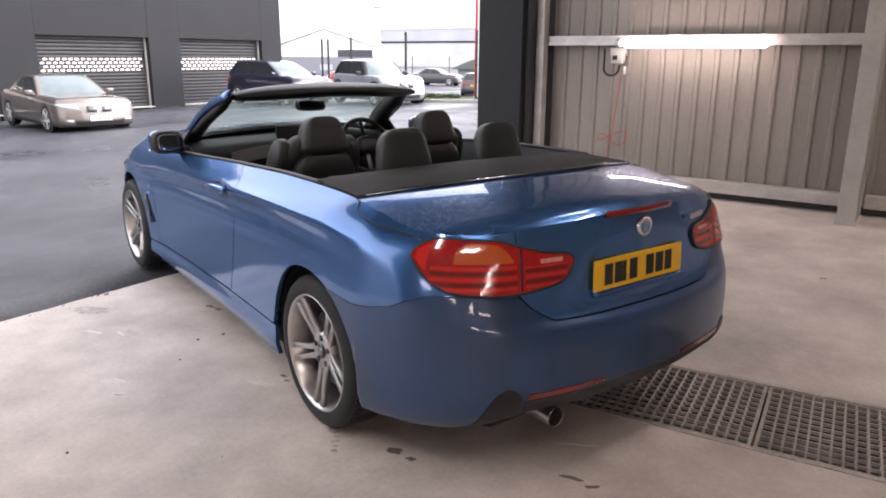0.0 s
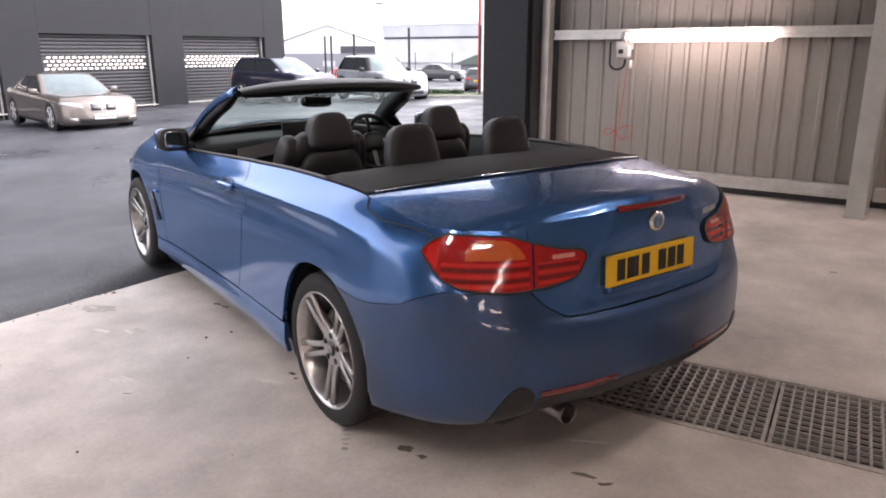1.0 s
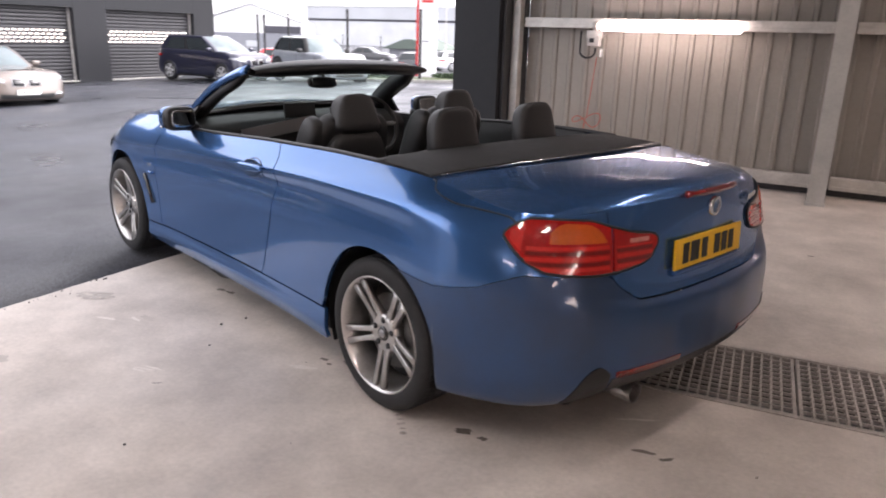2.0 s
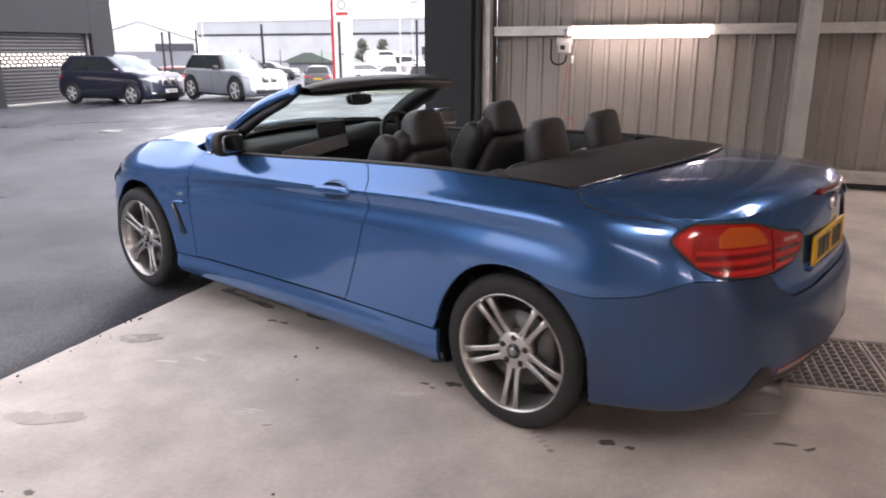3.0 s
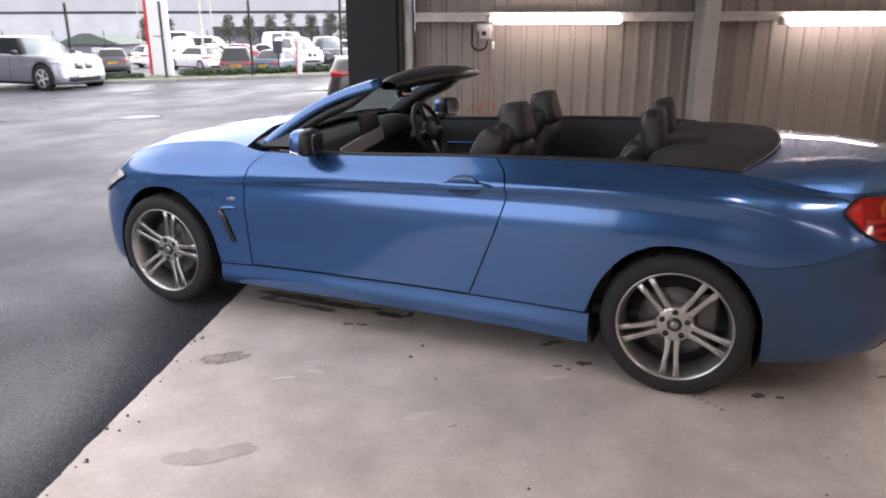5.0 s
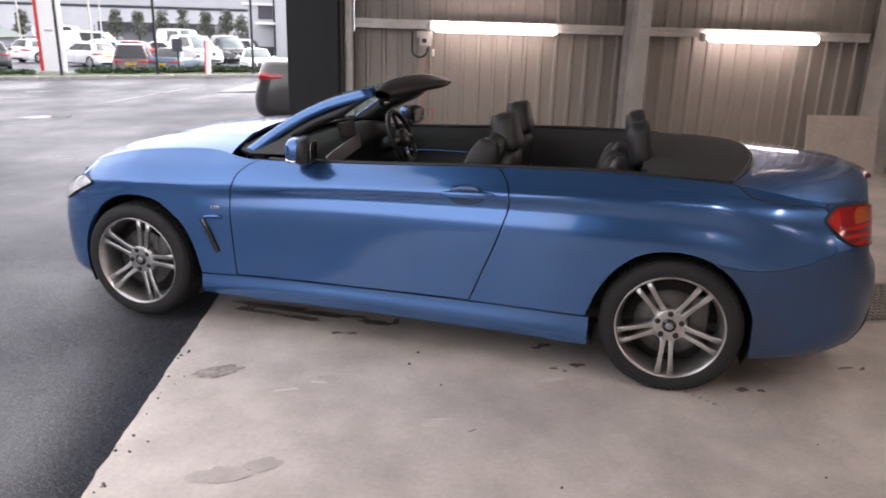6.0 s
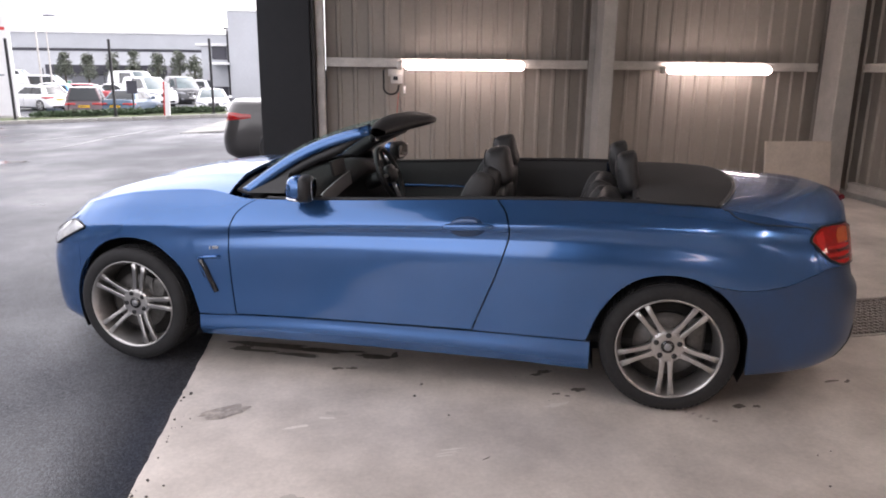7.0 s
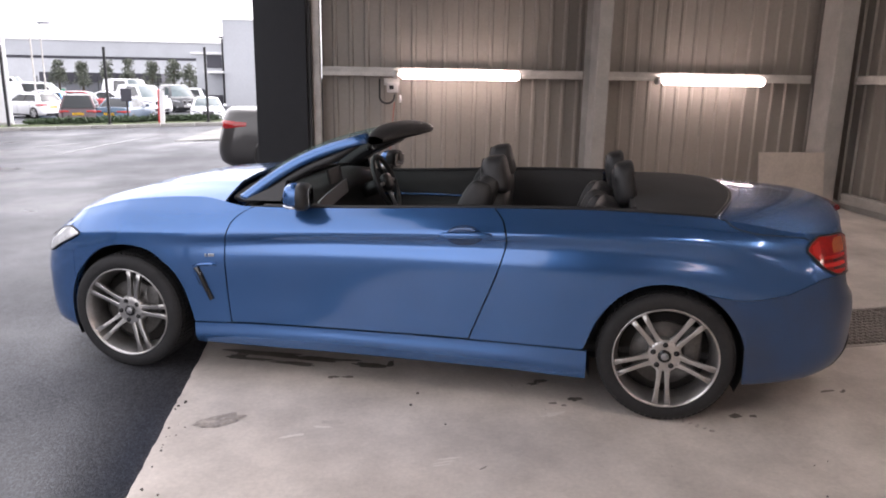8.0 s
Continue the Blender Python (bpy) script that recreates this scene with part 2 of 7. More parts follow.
SHUTTER = material("shutter_slat", (0.037, 0.037, 0.041), rough=0.45, metal=0.2, grain=0.08, scale=20, blotch=0.15, blotch_scale=1.5)
SLOT_LIGHT = material("lit_slot", (1.0, 0.90, 0.80), emit=0.55)
# glow of the added roof panels that lift the bay's brightness
FILL_LIGHT = material("fill_panel", (1.0, 0.90, 0.82), emit=27.0)
TUBE_LIGHT = material("lit_tube", (1.0, 0.83, 0.76), emit=10.5)
BOX_GREY = material("junction_box_plastic", (0.55, 0.53, 0.51), rough=0.5, grain=0.05, scale=50)
CABLE_RED = material("red_flex", (0.45, 0.10, 0.07), rough=0.5)
PLY = material("pale_board", (0.52, 0.46, 0.40), rough=0.7, grain=0.08, scale=30, blotch=0.1, blotch_scale=3)
CEILING_STEEL = material("roof_sheet", (0.20, 0.20, 0.20), rough=0.5, grain=0.05, scale=20, blotch=0.1, blotch_scale=1)
KERB = material("kerb_concrete", (0.36, 0.35, 0.33), rough=0.8, grain=0.15, scale=30, blotch=0.2, blotch_scale=2)
RAMP = material("worn_ramp_concrete", (0.25, 0.245, 0.235), rough=0.75, grain=0.2, scale=20, blotch=0.3, blotch_scale=1.5)
SIGN_GREEN = material("sign_green", (0.16, 0.50, 0.36), rough=0.4, grain=0.05, scale=20)
GRASS = material("verge_grass", (0.065, 0.085, 0.035), rough=0.9, grain=0.4, scale=30, blotch=0.4, blotch_scale=3, bump=0.8, bump_scale=60)
LEAF = material("leaf", (0.040, 0.070, 0.030), rough=0.6, grain=0.4, scale=6, blotch=0.4, blotch_scale=2)
# leaf green paled and greyed: the haze of distance is in the colour
LEAF_HAZY = material("hazy_conifer_leaf", (0.12, 0.135, 0.105), rough=0.6, grain=0.4, scale=6, blotch=0.4, blotch_scale=2)
PUDDLE = material("puddle_water", (0.030, 0.031, 0.034), rough=0.16, spec=0.5, grain=0.1, scale=3)
BARK = material("bark", (0.09, 0.07, 0.05), rough=0.9, grain=0.3, scale=20)
FENCE = material("black_fence_steel", (0.015, 0.015, 0.017), rough=0.5, grain=0.1, scale=30)
WHITE_PANEL = material("white_panel", (0.78, 0.78, 0.78), rough=0.4, grain=0.03, scale=10, blotch=0.06, blotch_scale=0.8)
PALE_GREY = material("pale_grey_cladding", (0.50, 0.52, 0.55), rough=0.5, grain=0.04, scale=8, blotch=0.08, blotch_scale=0.3)
PALE_WALL = material("pale_wall_panels", (0.58, 0.60, 0.63), rough=0.5, grain=0.05, scale=6, blotch=0.1, blotch_scale=0.4)
MID_GREY = material("mid_grey_cladding", (0.24, 0.25, 0.28), rough=0.5, grain=0.05, scale=8, blotch=0.1, blotch_scale=0.3)
DARK_BAND = material("dark_band", (0.06, 0.06, 0.075), rough=0.5, grain=0.05, scale=5, blotch=0.15, blotch_scale=0.3)
SIGN_RED = material("sign_red", (0.55, 0.03, 0.03), rough=0.4, grain=0.03, scale=30)
ROOF_GREEN = material("dull_green_roof", (0.11, 0.14, 0.12), rough=0.7, grain=0.1, scale=10)


# ---- building blocks ----
def part(name, bm, mat, parent=None, label="", smooth=True, solid=0.0, kind=""):
    """Links a bmesh as one mesh object, under a thing or a part."""
    if solid:
        for e in bm.edges:
            e.smooth = not e.is_boundary
    else:
        bmesh.ops.recalc_face_normals(bm, faces=bm.faces)
    me = bpy.data.meshes.new(name)
    bm.to_mesh(me)
    bm.free()
    me.materials.append(mat)
    me.polygons.foreach_set("use_smooth", [smooth] * len(me.polygons))
    ob = new(name, me)
    ob.parent = parent
    if solid:
        md = ob.modifiers.new("thickness", "SOLIDIFY")
        md.thickness, md.offset = solid, -1.0
    if label or kind:
        tagged(ob, label=label, kind=kind)
    return ob


def thing(name, m, label, category, group="", kind=""):
    ob = new(name)
    ob.matrix_basis = m
    ob.empty_display_size = 0.2
    return tagged(ob, label, category, group, kind)


def box(bm, lo, hi, bevel=0.0, m=None):
    """An upright box from corner to corner, with its edges rounded."""
    lo, hi = Vector(lo), Vector(hi)
    made = bmesh.ops.create_cube(bm, size=1.0)["verts"]
    size, mid = hi - lo, (lo + hi) / 2
    for v in made:
        v.co = Vector((v.co.x * size.x, v.co.y * size.y, v.co.z * size.z)) + mid
    if bevel:
        edges = list({e for v in made for e in v.link_edges})
        got = bmesh.ops.bevel(bm, geom=edges, offset=bevel, segments=2, affect="EDGES", profile=0.5)
        made = list({v for f in got["faces"] for v in f.verts} | {v for v in made if v.is_valid})
    if m is not None:
        bmesh.ops.transform(bm, matrix=m, verts=made)
    return made


def box_part(name, lo, hi, mat, parent=None, bevel=0.004, m=None, label="", kind=""):
    bm = bmesh.new()
    box(bm, lo, hi, bevel, m)
    return part(name, bm, mat, parent, label, smooth=False, kind=kind)


def lathe(bm, profile, n=48, m=None, close=False):
    """Turns a profile of (radius, height) about the y axis."""
    rings = []
    for r, h in profile:
        rings.append([bm.verts.new((r * math.cos(a), h, r * math.sin(a))) for a in (2 * math.pi * k / n for k in range(n))])
    pairs = list(zip(rings, rings[1:])) + ([(rings[-1], rings[0])] if close else [])
    for a, b in pairs:
        for k in range(n):
            bm.faces.new((a[k], a[(k + 1) % n], b[(k + 1) % n], b[k]))
    if m is not None:
        bmesh.ops.transform(bm, matrix=m, verts=[v for ring in rings for v in ring])
    return rings


def cap(bm, ring):
    bm.faces.new(ring)


def pillow(bm, half, e=0.5, m=None, nu=20, nv=12):
    """A soft rounded block (superellipsoid): e near 0 is a box, 1 an egg."""
    def f(w, k):
        return math.copysign(abs(w) ** k, w)
    rows = []
    for j in range(nv + 1):
        b = -math.pi / 2 + math.pi * j / nv
        row = []
        for i in range(nu):
            a = 2 * math.pi * i / nu
            row.append((half[0] * f(math.cos(b), e) * f(math.cos(a), e), half[1] * f(math.cos(b), e) * f(math.sin(a), e), half[2] * f(math.sin(b), e)))
        rows.append(row)
    vs = [[bm.verts.new(p) for p in row] for row in rows[1:-1]]
    bot, top = bm.verts.new(rows[0][0]), bm.verts.new(rows[-1][0])
    for a, b in zip(vs, vs[1:]):
        for i in range(nu):
            bm.faces.new((a[i], a[(i + 1) % nu], b[(i + 1) % nu], b[i]))
    for i in range(nu):
        bm.faces.new((bot, vs[0][(i + 1) % nu], vs[0][i]))
        bm.faces.new((top, vs[-1][i], vs[-1][(i + 1) % nu]))
    every = [bot, top] + [v for row in vs for v in row]
    if m is not None:
        bmesh.ops.transform(bm, matrix=m, verts=every)
    return every


def tube_along(bm, pts, r, n=10, closed=False):
    """A round bar along a line of points."""
    pts = [Vector(p) for p in pts]
    rings = []
    count = len(pts)
    side = None
    for k, p in enumerate(pts):
        a = pts[(k - 1) % count] if closed or k > 0 else p
        b = pts[(k + 1) % count] if closed or k < count - 1 else p
        d = (b - a).normalized()
        if side is None:
            side = d.orthogonal().normalized()
        side = (side - d * side.dot(d)).normalized()
        up = d.cross(side)
        rings.append([bm.verts.new(p + r * (math.cos(t) * side + math.sin(t) * up)) for t in (2 * math.pi * i / n for i in range(n))])
    pairs = list(zip(rings, rings[1:])) + ([(rings[-1], rings[0])] if closed else [])
    for a, b in pairs:
        for i in range(n):
            bm.faces.new((a[i], a[(i + 1) % n], b[(i + 1) % n], b[i]))
    if not closed:
        cap(bm, rings[0][::-1]), cap(bm, rings[-1])


def grid(bm, fn, nu, nv, flip=False):
    """A sheet of nu x nv cells through fn(u, v), u and v from 0 to 1."""
    vs = [[bm.verts.new(fn(i / nu, j / nv)) for j in range(nv + 1)] for i in range(nu + 1)]
    for i in range(nu):
        for j in range(nv):
            q = (vs[i][j], vs[i + 1][j], vs[i + 1][j + 1], vs[i][j + 1])
            bm.faces.new(q[::-1] if flip else q)
    return vs


def spline(xs, ys, x):
    """A smooth line through the points (xs, ys) at x."""
    n = len(xs)
    if x <= xs[0]:
        return ys[0]
    if x >= xs[-1]:
        return ys[-1]
    k = 0
    while xs[k + 1] < x:
        k += 1
    def slope(i):
        if i == 0 or i == n - 1:
            j = min(max(i, 1), n - 1)
            return (ys[j] - ys[j - 1]) / (xs[j] - xs[j - 1])
        a, b = (ys[i] - ys[i - 1]) / (xs[i] - xs[i - 1]), (ys[i + 1] - ys[i]) / (xs[i + 1] - xs[i])
        return 0.0 if a * b <= 0 else 2 * a * b / (a + b)
    h = xs[k + 1] - xs[k]
    t = (x - xs[k]) / h
    m0, m1 = slope(k) * h, slope(k + 1) * h
    return (2 * t**3 - 3 * t**2 + 1) * ys[k] + (t**3 - 2 * t**2 + t) * m0 + (-2 * t**3 + 3 * t**2) * ys[k + 1] + (t**3 - t**2) * m1


# ---- the lie of the land ----
EDGE = -2.31                      # where the concrete slab ends and the yard begins
WALL_Y, REAR_X, ROOF_Z = 5.48, 4.62, 6.0


def floor_z(x, y):
    """The slab lies level and rises a little from the drain to the side wall."""
    return 0.10 * min(1.0, max(0.0, (y - 1.7) / 3.3))


def yard_z(x, y):
    """The yard falls away from the slab, rises to the kerb and drops to the level car park behind it."""
    z = -0.02 - 0.036 * max(0.0, min(EDGE - x, 24.0)) + 0.020 * max(min(y, 19.0), -12.0)
    k = min(1.0, max(0.0, (y - 19.6) / 13.0))
    return z * (1 - k) - 1.0 * k


# ---- the wash bay: floor, walls, roof ----
END_Y = -5.9
DRAIN_X0, DRAIN_X1, DRAIN_NEAR, DRAIN_FAR, DRAIN_SLOPE = 0.70, 4.02, 0.775, 1.425, 0.085


def slab():
    bm = bmesh.new()
    ys = [END_Y, -4.5, -3.0, -2.0, -1.0, 0.0, DRAIN_NEAR, DRAIN_FAR, 2.5, 3.3, 4.2, WALL_Y + 0.14]
    xs = [EDGE, -1.5, -0.5, DRAIN_X0, DRAIN_X1, REAR_X + 0.1]
    def top(x, y):
        if DRAIN_NEAR <= y <= DRAIN_FAR:
            y += DRAIN_SLOPE * (x - 1.2)
        return (x, y, floor_z(x, y))
    for xa, xb in zip(xs, xs[1:]):
        for ya, yb in zip(ys, ys[1:]):
            if ya == DRAIN_NEAR and xa == DRAIN_X0:
                continue                                   # the drain channel is open here
            bm.faces.new([bm.verts.new(top(*p)) for p in ((xa, ya), (xb, ya), (xb, yb), (xa, yb))])
    # the broken edge of the slab towards the yard
    n = 260
    y0, y1 = END_Y, WALL_Y + 0.14
    rows = []
    for k in range(n + 1):
        y = y0 + (y1 - y0) * k / n
        w = 0.005 * noise.noise((y * 7.0, 3.1, 0.0)) + 0.008 * noise.noise((y * 31.0, 7.7, 0.0))
        x = EDGE - 0.02 + w
        rows.append((bm.verts.new((EDGE, y, floor_z(EDGE, y))), bm.verts.new((x, y, floor_z(x, y) - 0.001)), bm.verts.new((x - 0.008, y, floor_z(x, y) - 0.14))))
    for a, b in zip(rows, rows[1:]):
        bm.faces.new((a[1], a[0], b[0], b[1]))
        bm.faces.new((a[2], a[1], b[1], b[2]))
    bmesh.ops.remove_doubles(bm, verts=bm.verts, dist=0.0005)
    ob = part("floor", bm, CONCRETE, smooth=False)
    return tagged(ob, "pale worn concrete floor slab with stains", "floor", kind="structure")


slab()


def yard():
    bm = bmesh.new()
    xs = [EDGE + 0.9, EDGE + 0.03, EDGE - 0.015, EDGE - 0.5, -4, -6, -10, -15, -22, EDGE - 24.0, -35, -45, -70, -120, -300, -900]
    ys = [-900, -300, -80, -30, -12, -6.0, -5.8, -5, -3, -1.5, 0, 1, 2, 3, 4, 5, 7, 10, 14, 17, 19, 19.6, 22, 25, 29, 32.6, 36, 60, 100, 300, 900]
    def level(x, y):
        if x > EDGE:
            return -0.25 if -5.9 < y < 6.5 else yard_z(EDGE, y)
        z = yard_z(x, y)
        if x > EDGE - 0.6 and -5.9 < y < 6.5:
            z = min(z, floor_z(EDGE, y) - 0.012)
        return z
    vs = [[bm.verts.new((x, y, level(x, y))) for y in ys] for x in xs]
    for a, b in zip(vs, vs[1:]):
        for k in range(len(ys) - 1):
            bm.faces.new((a[k], a[k + 1], b[k + 1], b[k]))
    # the same sheet goes on behind the building
    far = [bm.verts.new((900, y, yard_z(EDGE, y) - 0.05)) for y in ys]
    for k in range(len(ys) - 1):
        bm.faces.new((far[k], far[k + 1], vs[0][k + 1], vs[0][k]))
    ob = part("ground", bm, TARMAC, smooth=True)
    return tagged(ob, "dark wet tarmac yard with drying pale streaks", "ground", kind="structure")


ground = yard()


def ribbed_wall(name, origin, along, inward, length, z0, z1, label):
    """A wall of trapezoid steel sheets: each sheet is a piece of its own; the ribs stand out of it."""
    base = new(name)
    tagged(base, label, "wall", kind="structure")
    back = bmesh.new()
    box(back, (0, 0.03, z0), (length, 0.10, z1))
    m = Matrix((( along.x, -inward.x, 0, origin.x), (along.y, -inward.y, 0, origin.y), (0, 0, 1, 0), (0, 0, 0, 1)))
    ob = part("wall_core", back, CLADDING, base, smooth=False)
    ob.matrix_basis = m
    pitch, ribs = 0.182, 5
    width = pitch * ribs
    me = None
    for k in range(math.ceil(length / width)):
        bm = bmesh.new()
        prof = []
        for r in range(ribs):
            x = r * pitch
            prof += [(x, 0.0), (x + 0.118, 0.0), (x + 0.134, -0.022), (x + 0.166, -0.022), (x + 0.182, 0.0)]
        prof = [p for i, p in enumerate(prof) if i == 0 or p != prof[i - 1]]
        lo = [bm.verts.new((x, y, z0)) for x, y in prof]
        hi = [bm.verts.new((x, y, z1)) for x, y in prof]
        for i in range(len(prof) - 1):
            bm.faces.new((lo[i], lo[i + 1], hi[i + 1], hi[i]))
        if me is None:
            sheet = part("cladding_sheet", bm, CLADDING, base, smooth=False)
            me = sheet.data
        else:
            bm.free()
            sheet = new("cladding_sheet", me)
            sheet.parent = base
        sheet.matrix_basis = m @ Matrix.Translation((k * width, 0.0, 0)) 
    return base


ribbed_wall("wall_side", Vector((-1.75, WALL_Y + 0.12, 0)), Vector((1, 0, 0)), Vector((0, -1, 0)), 6.5, 0.16, ROOF_Z, "grey corrugated steel wall with vertical ribs")
ribbed_wall("wall_rear", Vector((REAR_X + 0.1, WALL_Y + 0.1, 0)), Vector((0, -1, 0)), Vector((-1, 0, 0)), WALL_Y + 0.1 - END_Y, 0.16, ROOF_Z, "grey corrugated steel rear wall with vertical ribs")


def rail(name, lo, hi, label):
    """A cold-rolled girt: a lipped channel lying on its side, seen from its open face."""
    bm = bmesh.new()
    lo, hi = Vector(lo), Vector(hi)
    long_x = (hi.x - lo.x) > (hi.y - lo.y)
    box(bm, lo, hi, 0.005)
    lip = 0.016
    if long_x:
        box(bm, (lo.x, lo.y - 0.012, hi.z - lip * 2.2), (hi.x, lo.y - 0.001, hi.z), 0.003)
        box(bm, (lo.x, lo.y - 0.012, lo.z), (hi.x, lo.y - 0.001, lo.z + lip * 2.2), 0.003)
    else:
        box(bm, (lo.x - 0.012, lo.y, hi.z - lip * 2.2), (lo.x - 0.001, hi.y, hi.z), 0.003)
        box(bm, (lo.x - 0.012, lo.y, lo.z), (lo.x - 0.001, hi.y, lo.z + lip * 2.2), 0.003)
    ob = part(name, bm, GALV, smooth=False)
    return tagged(ob, label, "trim", kind="structure")


G0, G1, B0, B1 = 1.606, 1.706, 0.170, 0.285            # heights of the rails
for x0, x1 in ((-1.74, 1.32), (1.49, 4.26)):
    rail("trim_girt", (x0, WALL_Y - 0.03, G0), (x1, WALL_Y + 0.085, G1), "galvanised steel wall rail at eye height")
    rail("trim_base_rail", (x0, WALL_Y - 0.02, B0), (x1, WALL_Y + 0.085, B1), "galvanised base rail along the wall foot")
rail("trim_girt", (REAR_X - 0.03, END_Y + 0.2, G0), (REAR_X + 0.065, 5.05, G1), "galvanised steel rail on the rear wall")
rail("trim_base_rail", (REAR_X - 0.02, END_Y + 0.2, B0), (REAR_X + 0.065, 5.05, B1), "galvanised base rail along the rear wall")
for lo, hi in (((-1.74, WALL_Y + 0.06, 0.0), (4.65, WALL_Y + 0.2, 0.168)), ((REAR_X + 0.04, END_Y + 0.2, 0.0), (REAR_X + 0.2, 5.45, 0.168))):
    tagged(box_part("baseboard", lo, hi, ANTHRACITE_DARK if lo[0] < 0 else KERB), "dark plinth under the steel wall", "baseboard", kind="structure")


def steel_post(name, x0, x1, y0, y1, mat, label):
    """An H-section column on a base plate: two flanges and a web, bolts through the front flange."""
    base = thing(name, Matrix.Translation(((x0 + x1) / 2, (y0 + y1) / 2, floor_z(x0, y0) - 0.02)), label, "column", kind="structure")
    w, d = (x1 - x0) / 2, (y1 - y0) / 2
    bm = bmesh.new()
    box(bm, (-w, -d, 0), (w, -d + 0.014, ROOF_Z), 0.003)
    part("front_flange", bm, mat, base, smooth=False)
    bm = bmesh.new()
    box(bm, (-w, d - 0.014, 0), (w, d, ROOF_Z), 0.003)
    part("rear_flange", bm, mat, base, smooth=False)
    bm = bmesh.new()
    box(bm, (-0.006, -d + 0.014, 0), (0.006, d - 0.014, ROOF_Z))
    part("web", bm, mat, base, smooth=False)
    bm = bmesh.new()
    box(bm, (-w - 0.01, -d - 0.012, 0), (w + 0.01, d, 0.035), 0.004)
    part("base_plate", bm, mat, base, smooth=False)
    for k in range(6):
        bm = bmesh.new()
        lathe(bm, [(0.0001, -0.014), (0.011, -0.012), (0.011, 0.0)], 6, Matrix.Translation((-0.02 + 0.04 * (k % 2), -d - 0.001, 1.80 - 0.09 * (k // 2))))
        part("bolt", bm, mat, base, smooth=False)
    return base


steel_post("wall_post", 1.325, 1.475, 4.99, 5.44, POST_STEEL, "pale grey steel column against the ribbed wall")


def corner_column():
    base = thing("corner_column", Matrix.Translation((4.40, 5.24, floor_z(4.4, 5.2) - 0.02)), "grey boxed steel column in the rear corner", "column", kind="structure")
    bm = bmesh.new()
    box(bm, (-0.115, -0.17, 0), (0.115, 0.17, ROOF_Z), 0.012)
    part("casing", bm, POST_STEEL, base, smooth=False)
    bm = bmesh.new()
    box(bm, (-0.13, -0.185, 0), (0.13, 0.185, 0.03), 0.004)
    part("base_plate", bm, GALV, base, smooth=False)


corner_column()


def door_pier():
    """The dark clad pier at the side of the wide doorway, with the shutter's guide channel on its inner side."""
    base = thing("door_pier", Matrix.Translation((-2.185, 5.34, -0.15)), "dark grey clad pier beside the wide doorway", "wall", kind="structure")
    bm = bmesh.new()
    box(bm, (-0.265, -0.22, 0), (0.285, 0.62, ROOF_Z + 0.15), 0.006)
    part("cladding", bm, ANTHRACITE, base, smooth=False)
    bm = bmesh.new()
    box(bm, (0.289, -0.14, 0), (0.325, 0.28, ROOF_Z + 0.15), 0.004)
    part("guide_channel", bm, ANTHRACITE_DARK, base, smooth=False)
    bm = bmesh.new()
    box(bm, (0.329, 0.02, 0), (0.425, 0.14, ROOF_Z + 0.1), 0.012)
    part("steel_strip", bm, GALV, base, "worn galvanised guide edge", smooth=False)
    bm = bmesh.new()
    box(bm, (0.329, 0.144, 0), (0.425, 0.28, ROOF_Z + 0.1), 0.004)
    part("jamb", bm, ANTHRACITE_DARK, base, smooth=False)


door_pier()
# the rest of the shell, out of view and placed to shape the bay's light: front wall past the doorway, head of the
# doorway, end wall, roof
tagged(box_part("wall_front", (EDGE - 0.05, END_Y + 0.2, -0.1), (EDGE + 0.25, -3.70, ROOF_Z), ANTHRACITE), "dark grey front wall beside the doorway", "wall", kind="structure")
tagged(box_part("wall_head", (EDGE - 0.05, -3.695, 3.2), (EDGE + 0.25, 5.11, ROOF_Z), ANTHRACITE), "dark grey panel over the doorway", "wall", kind="structure")
tagged(box_part("wall_end", (EDGE - 0.05, END_Y, -0.1), (REAR_X + 0.2, END_Y + 0.19, ROOF_Z), CLADDING), "unseen grey steel end wall, set near to bounce light", "wall", kind="structure")
tagged(box_part("ceiling", (EDGE - 0.05, END_Y, ROOF_Z + 0.005), (REAR_X + 0.3, WALL_Y + 0.3, ROOF_Z + 0.12), CEILING_STEEL), "pale grey steel roof sheets", "ceiling", kind="structure")


